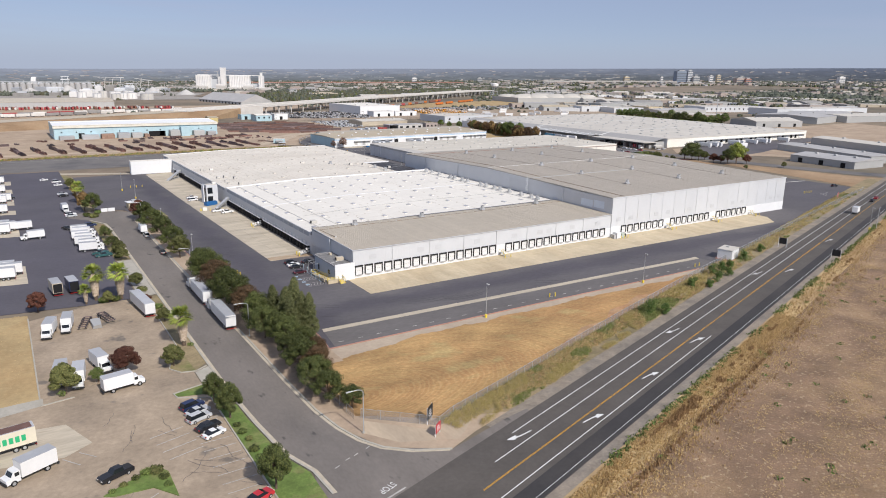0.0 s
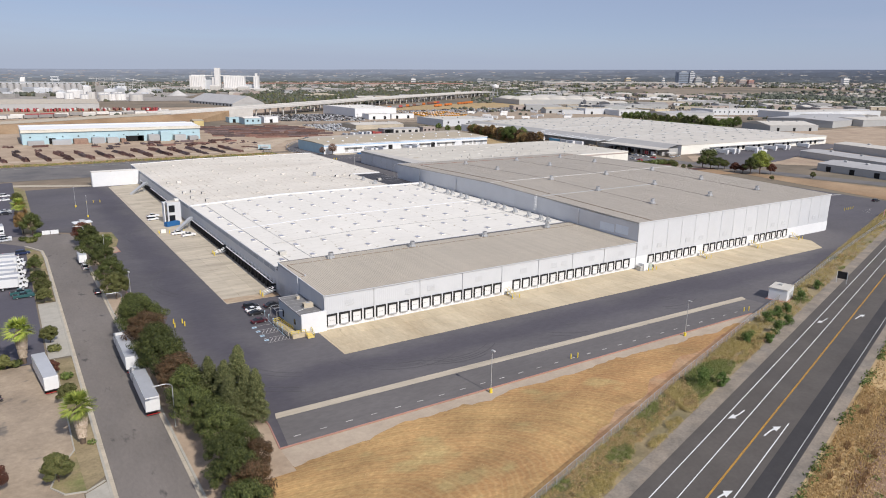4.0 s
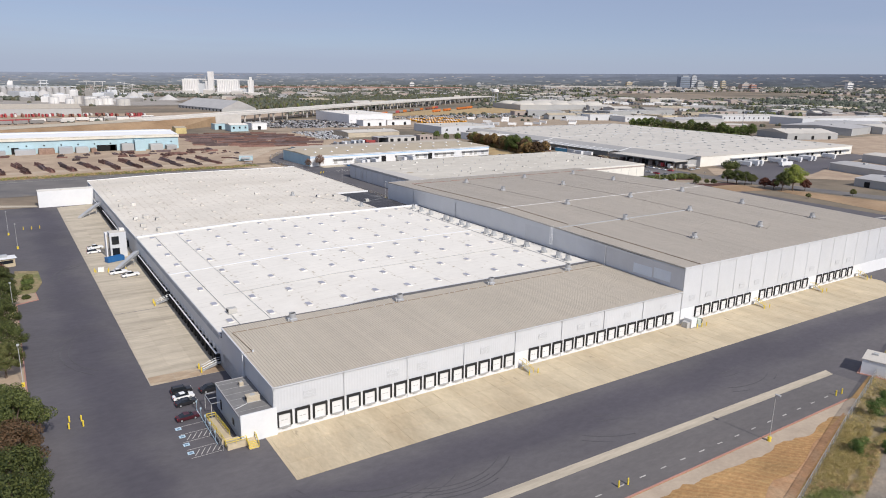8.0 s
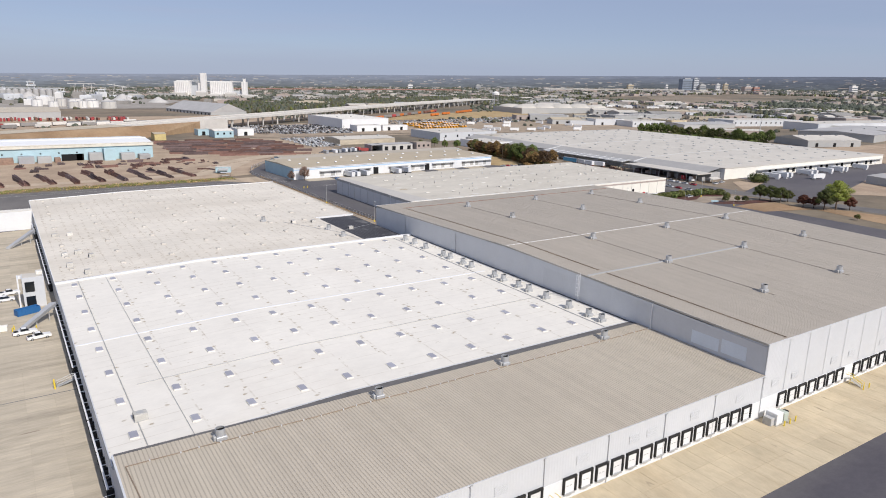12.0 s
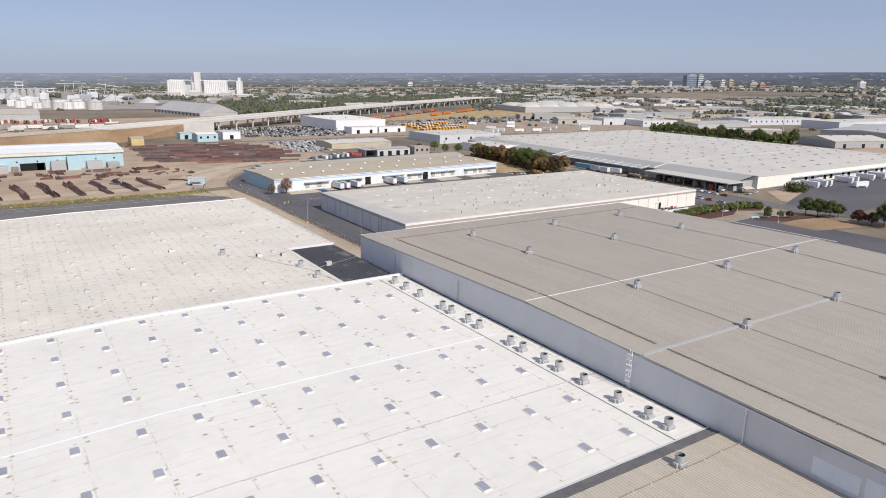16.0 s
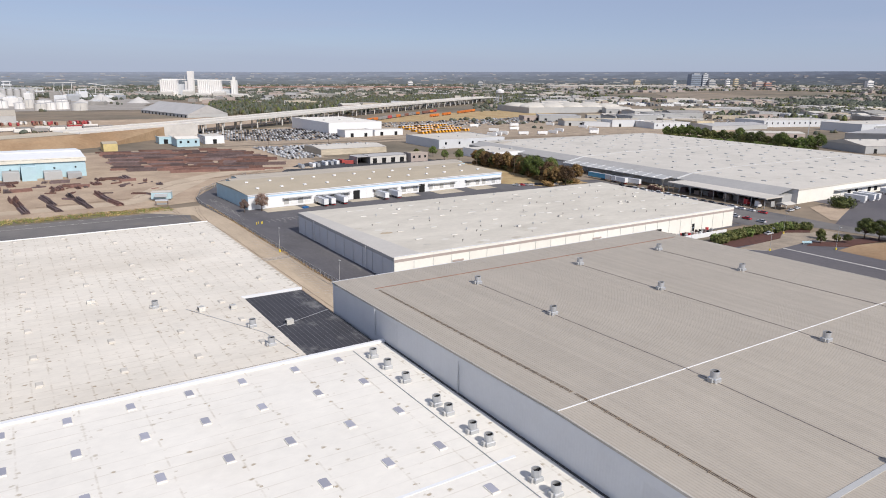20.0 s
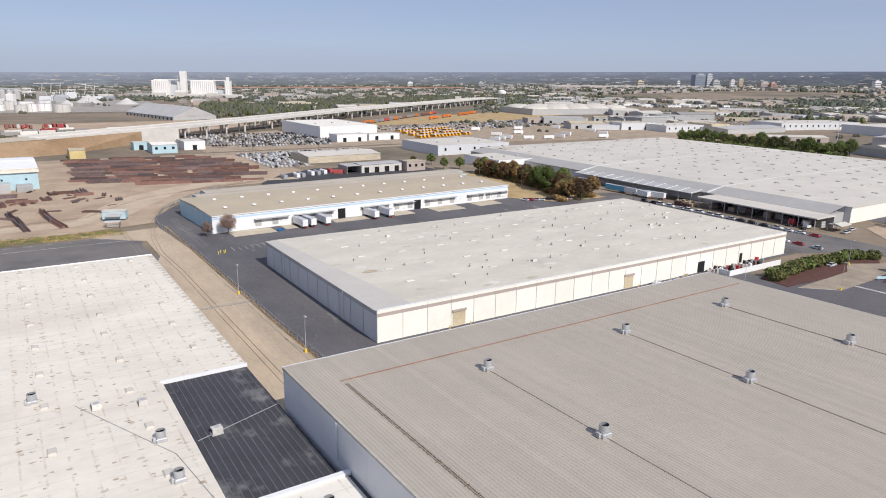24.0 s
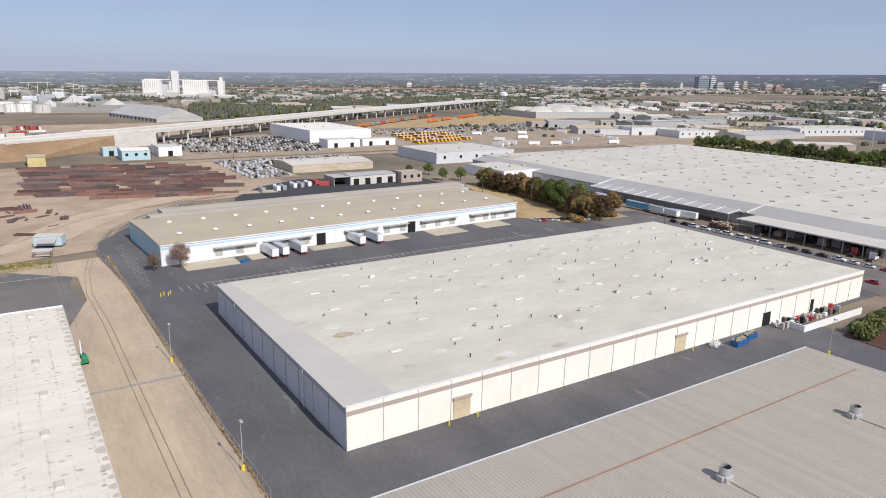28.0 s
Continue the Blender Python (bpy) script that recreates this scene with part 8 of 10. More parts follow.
skip(266.5, 202.0, 4, k=0.85)
skip(273.0, 203.4, 6, k=0.8)
skip(-7.6, 144.6, 22, "long blue steel compactor skip beside the tower", False, 0.95)
pb = thing("pallet_bin", "cream crate bin beside yellow posts on the apron", "crate", pose(-13.5, 132.2, 0, rz=-10))
part("bin", MB().cut(-0.9, -0.8, 0.15, 0.9, 0.8, 1.5, 0.08), M_WALL_CREAM, pb)
part("feet", MB().box(-0.9, -0.8, -0.05, -0.7, 0.8, 0.15).box(0.7, -0.8, -0.05, 0.9, 0.8, 0.15), M_GREY, pb)
for x, y in ((-15.4, 133.2), (-15.2, 131.4), (-11.6, 130.4), (-11.2, 132.0), (-6.2, 129.8)):
    solo("bollard", BOLL, None, "yellow steel bollard on the side apron", "bollard", pose(x, y, 0), group="yellow bollards")
bale = MB()
rng = random.Random(3)
leaf_quads(bale, rng, (259.8, 204.6, 0.7), (2.0, 1.4, 1.0), 160, 0.3)
solo("scrap_pile", bale, M_WALL_W, "pile of white plastic scrap on the asphalt", "scrap")
wallrun = thing("yard_wall", "low white screen wall beside the loading door", "wall")
part("wall", MB().box(291, 198.2, -0.1, 322, 198.6, 1.9).box(290.6, 198.2, -0.1, 291.0, 203, 1.9), M_WALL_W, wallrun)
rs = random.Random(8)
for i in range(26):
    solo("drum_rack", MB().cut(-0.5, -0.5, 0, 0.5, 0.5, rs.uniform(0.8, 2.0), 0.06), (M_GREY, M_WALL_W, M_RUST2, M_BLACK, M_GALV, P_RED, M_STRIPE)[i % 7], "stored drum or crate beside the cream wall", "crate", pose(287.5 + (i % 13) * 2.5 + rs.uniform(-0.4, 0.4), 205.3 - (i // 13) * 2.4, -0.02, rz=rs.uniform(-20, 20)), group="yard crates")
PALLETS = [MB().box(-0.6, -0.6, 0.1, 0.6, 0.6, 0.15).box(-0.6, -0.6, 0, -0.5, 0.6, 0.1).box(-0.05, -0.6, 0, 0.05, 0.6, 0.1).box(0.5, -0.6, 0, 0.6, 0.6, 0.1).mesh("pallet", m_) for m_ in (M_RUST, M_APRON)]
for i in range(22):
    st = thing("pile", "tall pile of worn wooden pallets beside the street", "pallets", pose(388.5 + (i % 4) * 1.6, 291 + (i // 4) * 1.9, -0.02, rz=rs.uniform(-6, 6)), "piled pallets")
    for k in range(rs.randint(11, 18)):
        part("pallet", PALLETS[i % 2], None, st, at=pose(rs.uniform(-0.05, 0.05), rs.uniform(-0.05, 0.05), 0.16 * k, rz=rs.uniform(-3, 3)))
for i in range(12):
    hh = rs.uniform(1.1, 1.8)
    cs = thing("crate_stack", "two grey crates stacked under the shelter", "crates", pose(403 - (i % 2) * 2.4, 228 + i * 5.0, -0.02, rz=rs.uniform(-4, 4)), "shelter crates")
    m_ = (M_GREY, M_RUST2, M_CHASSIS, M_STRIPE)[(i * 3) % 4]
    part("crate", MB().cut(-1.6, -1.9, 0, 1.6, 1.9, hh, 0.08), m_, cs)
    part("crate", MB().cut(-1.5, -1.7, hh, 1.6, 1.8, hh * 1.9, 0.08), m_, cs)
put(tractor(P_RED), 393.6, 236.5, 95, "red truck tractor standing beside the shelter")
put(tractor(P_WHITE), 392.6, 229.0, 95, "white truck tractor standing beside the shelter")
mini = thing("small_shelter", "small open shelter with a pale roof", "shelter", pose(403, 219, 0))
part("roof", MB().side([(-3.4, 3.0), (0, 3.9), (3.4, 3.0), (3.4, 2.85), (-3.4, 2.85)], -4.5, 4.5), M_ROOF_W3, mini)
for sx in (-4.2, 4.2):
    for sy in (-3, 3):
        part("post", MB().box(sx - 0.1, sy - 0.1, -0.1, sx + 0.1, sy + 0.1, 2.9), M_GREY, mini)
seat = thing("bench", "blue slatted bench beside the planting bed", "bench", pose(334.6, 167.6, 0, rz=-25))
for k in range(3):
    part("slat", MB().box(-2.2, -0.35 + k * 0.26, 0.55, 2.2, -0.15 + k * 0.26, 0.62), M_WALL_BLUE, seat)
part("back", MB().box(-2.2, 0.4, 0.7, 2.2, 0.46, 1.3), M_WALL_BLUE, seat)
for sx in (-1.8, 1.8):
    part("leg", MB().box(sx - 0.1, -0.35, -0.05, sx + 0.1, 0.45, 0.55), M_GREY, seat)
skip(177.7, 343.6, 20, "small blue steel skip beside the docks", False, 0.5)
FT = MB().cut(-1.25, -6, 1.1, 1.25, 6, 4.0, 0.06).box(-1.1, -5.5, 0.1, 1.1, -3.6, 1.1).box(-1.0, 3.4, 0.3, 1.0, 4.0, 1.1).mesh("far_trailer", M_BOX)
for i, (x, y, a) in enumerate(((520, 640, 20), (532, 646, 20), (548, 655, 25), (566, 640, 70), (590, 634, 70), (612, 640, 15), (640, 660, 15), (560, 690, 40), (600, 700, 75), (660, 620, 70), (690, 650, 20), (710, 690, 20), (580, 760, 75), (640, 750, 75), (700, 745, 20), (485, 660, 12), (464, 213, 0), (474, 213, 2), (480, 213, 0), (507, 213, 0), (514, 213, 1), (536, 213, 0), (552, 213, 0), (558, 213, 1), (590, 213, 0), (493, 195, 80))):
    solo("parked_trailer", FT, None, "white box trailer parked in the yard beyond", "trailer", pose(x, y, -0.04, rz=a), group="far trailers")
for i, (x, y) in enumerate(((232, 488), (241.5, 490), (245.5, 491), (254, 496), (258.5, 496), (264, 498))):
    solo("tanker_truck", MB().rod((0, -4.2, 1.9), (0, 2.2, 1.9), 1.1, 12).box(-1.1, 2.5, 0.5, 1.1, 4.6, 2.9).box(-1.0, -4.0, 0.1, 1.0, 4.4, 0.9), (M_GALV, M_WALL_W)[i % 2], "tank truck parked in the shop yard", "truck", pose(x, y, -0.03, rz=178), group="tank trucks")
for x, y, a in ((270.5, 502, 5), (273.5, 494, 60)):
    solo("red_container", MB().cut(-1.2, -3.2, 0, 1.2, 3.2, 2.6, 0.08), mat("container_red", (0.42, 0.08, 0.07), 0.7, var=0.12), "dull red steel container in the shop yard", "container", pose(x, y, -0.04, rz=a))
pr = thing("parking_rail", "grey pipe railing beside the accessible stalls", "railing", pose(-9.85, -1, 0))
part("top_rail", MB().rod((0, 0, 1.0), (0, 13, 1.0), 0.05).rod((0, 0, 0.5), (0, 13, 0.5), 0.04), M_GALV, pr)
for k in range(6):
    part("post", MB().rod((0, k * 2.6, -0.05), (0, k * 2.6, 1.0), 0.05), M_GALV, pr)
gh = thing("guard_booth", "small pale gate booth with roof unit", "booth", pose(-40.6, 155, 0, rz=8))
part("wall", MB().box(-3, -1.8, -0.1, 3, 1.8, 2.9), M_APRON, gh)
part("roof", MB().box(-3.5, -2.3, 2.9, 3.5, 2.3, 3.15), M_WALL_W, gh)
part("window", MB().box(-2.4, -1.86, 1.2, 2.4, -1.81, 2.3), M_GLASS, gh)
part("roof_unit", MB().cut(-1, -0.8, 3.15, 1, 0.8, 4.1, 0.1), M_GALV, gh)
for x in (-54, -51):
    solo("white_gate_panel", MB().box(-1.4, -0.08, 0, 1.4, 0.08, 1.6), M_WALL_W, "white slatted gate panel at the street's end", "gate", pose(x, 151.5, -0.02))
bs = thing("blue_hut", "small blue hut on stilts beside the tracks", "hut", pose(119.4, 403, 0, rz=-20))
part("hut", MB().box(-5, -2.6, 0.6, 5, 2.6, 4.2), M_WALL_BLUE, bs)
part("roof", MB().box(-5.2, -2.8, 4.2, 5.2, 2.8, 4.4), M_ROOF_W3, bs)
part("lean_to_roof", MB().add([(-3, -2.6, 3.4), (3.4, -2.6, 3.4), (3.4, -6.4, 2.4), (-3, -6.4, 2.4), (-3, -2.6, 3.6), (3.4, -2.6, 3.6), (3.4, -6.4, 2.6), (-3, -6.4, 2.6)], [(0, 1, 2, 3), (4, 7, 6, 5), (0, 4, 5, 1), (1, 5, 6, 2), (2, 6, 7, 3), (3, 7, 4, 0)]), M_GREY, bs, "grey lean-to roof")
open_shed = thing("open_shed", "small grey open shed beside the blue hut", "shed", pose(116, 386, 0, rz=-15))
part("roof", MB().box(-3.2, -1.8, 2.5, 3.2, 1.8, 2.7), M_LOUVER, open_shed)
for sx in (-2.9, 2.9):
    for sy in (-1.5, 1.5):
        part("post", MB().box(sx - 0.1, sy - 0.1, -0.1, sx + 0.1, sy + 0.1, 2.5), M_RUST2, open_shed)
part("bench", MB().box(-2.4, -1.2, 0.5, 2.4, 1.2, 0.9), M_GREY, open_shed)
for sx in (-4.6, 4.6):
    for sy in (-2.3, 2.3):
        part("stilt", MB().box(sx - 0.2, sy - 0.2, -0.1, sx + 0.2, sy + 0.2, 0.6), M_RUST2, bs)
gm = thing("green_machine", "green wheeled yard machine beside the warehouse", "machine", pose(117.7, 275.5, 0, rz=6))
M_MACHINE = mat("green_machine_paint", (0.03, 0.22, 0.12), 0.5)
part("deck", MB().cut(-1.2, -2.6, 0.6, 1.2, 2.6, 0.85, 0.05), M_MACHINE, gm)
part("engine_cover", MB().cut(-0.2, -2.3, 0.85, 1.1, 0.4, 1.9, 0.15), M_MACHINE, gm)
part("side_panel", MB().box(-1.15, -2.4, 0.85, -1.08, 2.4, 1.7), M_MACHINE, gm)
part("stacked_load", MB().box(-0.95, -1.8, 0.85, -0.35, -0.9, 1.5).box(-0.9, -0.6, 0.85, -0.4, 0.4, 1.9).box(-0.8, 0.7, 0.85, 0.2, 1.7, 1.4), M_APRON, gm, "tan crates on the deck")
part("pale_mast", MB().rod((0.3, 1.2, 0.8), (0.3, 1.5, 5.0), 0.16, 8), M_WALL_W, gm, "pale upright tube")
for k in range(3):
    part("hose_reel", MB().cyl(-0.6 + k * 0.7, 2.15, 0.85, 1.35, 0.28, n=10), M_CHASSIS, gm)
wheels(gm, (-1.0, 1.0), (-1.6, 0.9), 0.5, TWHEEL, TRIM_)

# ---- grass, weeds and bushes that nobody could count ----
def stuff(name, mb, material, label, category):
    return tagged(new(name, mb.mesh(name, material)), label, category, kind="stuff")


def tuft(mb, rng, x, y, h, spread, n=4, z=-0.08):
    for _ in range(n):
        a = rng.uniform(0, 6.283)
        dx, dy = math.cos(a) * spread, math.sin(a) * spread
        px, py = x + rng.uniform(-spread, spread), y + rng.uniform(-spread, spread)
        k = rng.uniform(0.5, 1.0) * h
        mb.add([(px - dy * 0.4, py + dx * 0.4, z), (px + dy * 0.4, py - dx * 0.4, z), (px + dx * 0.7 + dy * 0.25, py + dy * 0.7 - dx * 0.25, z + k), (px + dx * 0.7 - dy * 0.25, py + dy * 0.7 + dx * 0.25, z + k * 0.9)], [(0, 1, 2, 3)])


rng = random.Random(77)
straw, weed, green, thatch, brownw, olivew, shrub = (MB() for _ in range(7))
for _ in range(26000):
    s = rng.uniform(-30, 330) if rng.random() < 0.45 else rng.uniform(-30, 90)
    o = -11.3 - abs(rng.gauss(0, 1)) * 4.2
    q = noise.noise((s * 0.04, o * 0.75, 3.3)) + 0.5 * noise.noise((s * 0.3, o * 0.6, 8.1))
    if q > 0.44 and o < -13:
        tuft(brownw, rng, *road_xy(s, o), rng.uniform(0.4, 1.0), 0.15, 5)
    else:
        tuft(straw if rng.random() < 0.9 else brownw, rng, *road_xy(s, o), rng.uniform(0.2, 0.55) * (1.5 if q < -0.25 else 1.0), 0.12, 4)
for _ in range(42):
    s = rng.uniform(-25, 150)
    x, y = road_xy(s, -16.5 + rng.gauss(0, 1.6))
    r = rng.uniform(0.5, 1.2)
    leaf_quads(olivew if rng.random() < 0.5 else brownw, rng, (x, y, r * 0.35), (r * 1.4, r, r * 0.6), 70, 0.13)
# stubble of the field: fine straw everywhere, golden drifts along the old rows
for _ in range(60000):
    s, o = rng.uniform(-40, 170), -17 - rng.random() ** 1.35 * 85
    drift = noise.noise((s * 0.035, o * 0.16, 5.5)) + 0.55 * noise.noise((s * 0.16, o * 0.3, 2.2))
    if drift > 0.08:
        tuft(straw, rng, *road_xy(s, o), rng.uniform(0.08, 0.26), 0.15, 3)
    elif rng.random() < 0.62:
        tuft(straw if rng.random() < 0.22 else brownw, rng, *road_xy(s, o), rng.uniform(0.05, 0.2), 0.13, 2)
for _ in range(1500):
    s = rng.uniform(-30, 320)
    if noise.noise((s * 0.09, 7.3, 0)) > -0.15:
        x, y = road_xy(s, -11.3 + rng.gauss(0, 0.5))
        leaf_quads(green, rng, (x, y, 0.15), (0.5, 0.5, 0.35), 4, 0.26)
for _ in range(60):
    x, y = road_xy(rng.uniform(0, 150), -rng.uniform(18, 70))
    leaf_quads(green, rng, (x, y, 0.1), (0.8, 0.8, 0.3), 14, 0.25)
for _ in range(10500):
    s = rng.uniform(-21, 340) if rng.random() < 0.55 else rng.uniform(-21, 110)
    o = rng.uniform(12.5, 20.2)
    x, y = road_xy(s, o)
    if o < 15.5 and noise.noise((s * 0.12, o * 0.3, 6.1)) < -0.05:
        continue
    q = 1.3 * noise.noise((s * 0.075, 1.7, o * 0.10)) + (o - 16.2) * 0.04 + 0.06
    if q > 0.10:
        leaf_quads(weed if rng.random() < 0.9 else straw, rng, (x, y, rng.uniform(0.25, 0.6)), (0.55, 0.55, 0.5), 22, 0.085)
    elif q > -0.24:
        leaf_quads(rng.choice((straw, straw, weed, brownw, olivew)), rng, (x, y, rng.uniform(0.15, 0.45)), (0.5, 0.5, 0.45), 20, 0.085)
    else:
        r = rng.uniform(0.35, 0.7)
        leaf_quads(olivew, rng, (x, y, r * 0.5), (r, r, r * 0.7), 20, 0.09)
for x, y, r in ((88.7, -61.8, 1.6), (106.7, -56, 1.9), (110, -60, 1.6), (57.8, -71.6, 2.2), (61.6, -73.9, 1.3), (101.9, -61.8, 1.7), (134, -49.8, 1.7), (114, -55, 1.5), (120, -53.6, 1.3), (94, -64.6, 1.1), (150, -46, 1.4)):
    for k in range(8):
        leaf_quads(shrub, rng, (x + rng.uniform(-0.6, 0.6) * r, y + rng.uniform(-0.6, 0.6) * r, r * (0.45 + 0.2 * k)), (r * 0.62, r * 0.62, r * 0.5), 190, 0.12)
for _ in range(7000):
    x, y = rng.uniform(-36, 112), rng.uniform(-92, -52)
    if y > -84.0 + 0.3 * x and y < -54 + 0.02 * x:
        tuft(thatch if noise.noise((x * 0.06, y * 0.09, 5)) > -0.05 else brownw, rng, x, y, rng.uniform(0.04, 0.12), 0.22, 2)
for _ in range(1500):
    tuft(straw, rng, rng.uniform(-110, -90.5), rng.uniform(-44, 14), rng.uniform(0.04, 0.12), 0.25, 2)
for i in range(1500):
    f = rng.random()
    tuft(straw if rng.random() < 0.45 else brownw, rng, 137.7 - 1.5 * f + rng.uniform(-0.6, 0.3), 200 + 176 * f, rng.uniform(0.2, 0.8), 0.1, 5)
for _ in range(2300):
    x = rng.uniform(-300, 118)
    k = 0.5 + 0.9 * max(0.0, noise.noise((x * 0.06, 2.7, 0)) + 0.4)
    leaf_quads(rng.choice((straw, brownw, olivew, olivew, olivew, weed)), rng, (x, rng.uniform(368.6, 379), 0.3 * k), (1.5, 1.2, 0.6 * k), 14, 0.26)
for x, y, r in ((-57.6, -30, 0.8), (-83, -42, 1.0), (-86, -43.4, 1.0)):
    leaf_quads(green, rng, (x, y, r * 0.5), (r, r, r * 0.6), 60, 0.2)
stuff("dry_straw", straw, L_STRAW, "golden dry straw along the highway", "grass")
stuff("yellow_weeds", weed, L_YELLOW, "yellow flowering roadside weeds", "weeds")
stuff("green_weeds", green, L_BRIGHT, "green weeds and shrubs along the fence", "weeds")
stuff("mown_thatch", thatch, L_DEAD, "mown straw lying on the dry plot", "grass")
stuff("fence_shrubs", shrub, L_SHRUB, "leafy green shrubs along the fence", "shrubs")
stuff("olive_weeds", olivew, L_WEEDGREEN, "low olive green weeds beside the road", "weeds")
stuff("brown_weeds", brownw, L_DEAD, "dry brown weeds beside the road", "weeds")
BUSH = [bush_mesh(40 + i, 1.0, 420, 0.15).mesh("hedge_bush", m) for i, m in enumerate((L_GREEN, L_BRIGHT, L_OLIVE, L_RED))]
BUSHES = [(-35.5, 122, 1.4), (-35, 128, 1.6), (-34.6, 134, 1.3), (-36, 112, 1.1), (-82.2, -84.6, 0.5), (-80.4, -83.6, 0.55), (-78.4, -82.6, 0.6), (-76.6, -81.8, 0.8), (-75.2, -82.2, 1.0), (-74.4, -84.6, 0.7), (-74.2, -87, 0.6), (-59.2, -66, 0.6), (-59.3, -74, 0.6), (-59.2, -77, 0.7), (-58.9, -80, 0.6), (-59.2, -84, 0.8), (-59.0, -87, 0.7), (-59.3, -91, 0.9),
          (-59, -5, 1.2), (-59, 2, 1.1), (-60, 20, 1.3), (-60.5, 64, 1.0), (-60, 72, 1.2), (-60, 140, 1.3), (-62, 144, 1.4), (-57, 149, 1.2), (-59, 141, 1.5), (-68, 14.5, 1.2), (-71, 15, 1.3)]
for i, (x, y, r) in enumerate(BUSHES):
    solo("bush", BUSH[i % 3], None, "small clipped green bush in the planting", "bush", pose(x, y, -0.02, rz=i * 47) @ Matrix.Diagonal((r * 1.3, r * 1.3, r * 1.3, 1)), group="clipped bushes")
for i in range(44):
    a = i / 43
    r = rng.uniform(1.7, 2.5)
    solo("bush", BUSH[(0, 2, 1, 2, 0)[i % 5]], None, "full green shrub in the bark planting bed", "bush", pose(299.5 + 65 * a + rng.uniform(-1, 1), 188 + 4.5 * math.sin(a * 3.1) - 2.5 * a + rng.uniform(-2.4, 1.6), 0.1, rz=i * 61) @ Matrix.Diagonal((r * 1.25, r * 1.25, r * 1.6, 1)), group="planting bed shrubs")
for i in range(46):
    r = rng.uniform(4.2, 5.6)
    solo("bush", BUSH[(2, 0, 2, 1)[i % 4]], None, "dense tall shrub below the tree row", "bush", pose(700 + rng.uniform(0, 22), 549 - i * 3.8, -0.1, rz=i * 53) @ Matrix.Diagonal((r, r, r * 1.15, 1)), group="tree row shrubs")
M_GROVE = [bush_mesh(60 + i, 1.0, 900, 0.085).mesh("bush", m) for i, m in enumerate((L_BROWN, L_OLIVE, L_BROWN))]
for i in range(46):
    f = i / 45
    r = rng.uniform(3.2, 4.6)
    solo("bush", M_GROVE[i % 3], None, "broad brownish bush under the grove trees", "bush", pose(362 - 12 * f ** 3 + rng.uniform(-6, 6) * (0.4 + 2 * f ** 3), 448 - 110 * f ** 0.8, -0.1, rz=i * 71) @ Matrix.Diagonal((r, r, r, 1)), group="grove bushes")
solo("bush", bush_mesh(70, 1.0, 1500, 0.07).mesh("bush", L_GREEN), None, "broad domed dark green bush beside the lot", "bush", pose(436.5, 206.5, -0.2) @ Matrix.Diagonal((7.5, 7.5, 7.0, 1)))

# ---- steel yard ----
rs = random.Random(50)
STACK_ME = []
for k, m in enumerate((M_RUST, M_RUST2, M_RUST2, M_RUST)):
    # bars side by side, of uneven height and length
    r, top, shift = random.Random(k), [(-2.9, 0.0)], [0.0]
    for i in range(9):
        y, z, s = -2.9 + i * 0.645, r.choice((0.45, 0.85, 1.25, 1.6)) + r.uniform(-0.1, 0.1), r.uniform(-1.3, 1.0)
        top += [(y, z), (y + 0.47, z), (y + 0.49, 0.3), (y + 0.64, 0.3)]
        shift += [s, s, 0.0, 0.0]
    top, shift = top + [(2.92, 0.3), (2.92, 0.0)], shift + [0.0, 0.0]
    pack = MB().side(top, -6, 6)
    pack.v = [(x + shift[i % len(top)], y, z) for i, (x, y, z) in enumerate(pack.v)]
    STACK_ME.append(pack.mesh("steel_pack", m))
for j in range(20):
    f = j / 19
    ax, ay, bx, by = 110 + 3 * f, 512 + 132 * f, 210 + 40 * f - 45 * f ** 4, 488 + 100 * f + 40 * f ** 4
    u = math.hypot(bx - ax, by - ay)
    p = rs.uniform(0, 12) + (30 if j < 2 else 0)
    while p < u - 8:
        s = rs.uniform(0.7, 1.9)
        q = (p + 6 * s) / u
        k_ = rs.choice((0, 1, 2, 1)) if (j // 4) % 2 else rs.choice((0, 3, 0, 1))
        solo("steel_pack", STACK_ME[k_], None, "stack of rusty steel beams on bare earth", "steel stack", pose(ax + (bx - ax) * q, ay + (by - ay) * q + rs.uniform(-0.7, 0.7), -0.06, rz=math.degrees(math.atan2(by - ay, bx - ax)) + rs.uniform(-2, 2)) @ Matrix.Diagonal((s, rs.uniform(0.35, 0.72), rs.uniform(0.7, 1.5), 1)), group="steel beam stacks")
        p += 12.2 * s + rs.choice((0.3, 0.6, 1.5, 7))
for i in range(15):
    x = -92 + i * 13.4
    for k in range(3):
        s = rs.uniform(1.0, 1.45)
        solo("steel_pack", STACK_ME[rs.randrange(4)], None, "row of rusty steel sections lying on earth", "steel stack", pose(x + rs.uniform(-0.8, 0.8) - 2.0 * k, 400 + k * 15.5 + rs.uniform(-2, 2), -0.06, rz=98 + rs.uniform(-4, 4)) @ Matrix.Diagonal((s, rs.uniform(0.45, 0.7), rs.uniform(0.9, 1.6), 1)), group="steel beam rows")
for i in range(26):
    s = rs.uniform(0.25, 0.6)
    solo("steel_pack", STACK_ME[i % 4], None, "small heap of rusty scrap on earth", "steel stack", pose(rs.uniform(60, 128), rs.uniform(420, 505), -0.06, rz=rs.uniform(0, 180)) @ Matrix.Diagonal((s * 1.3, s * 0.7, s, 1)), group="steel heaps")
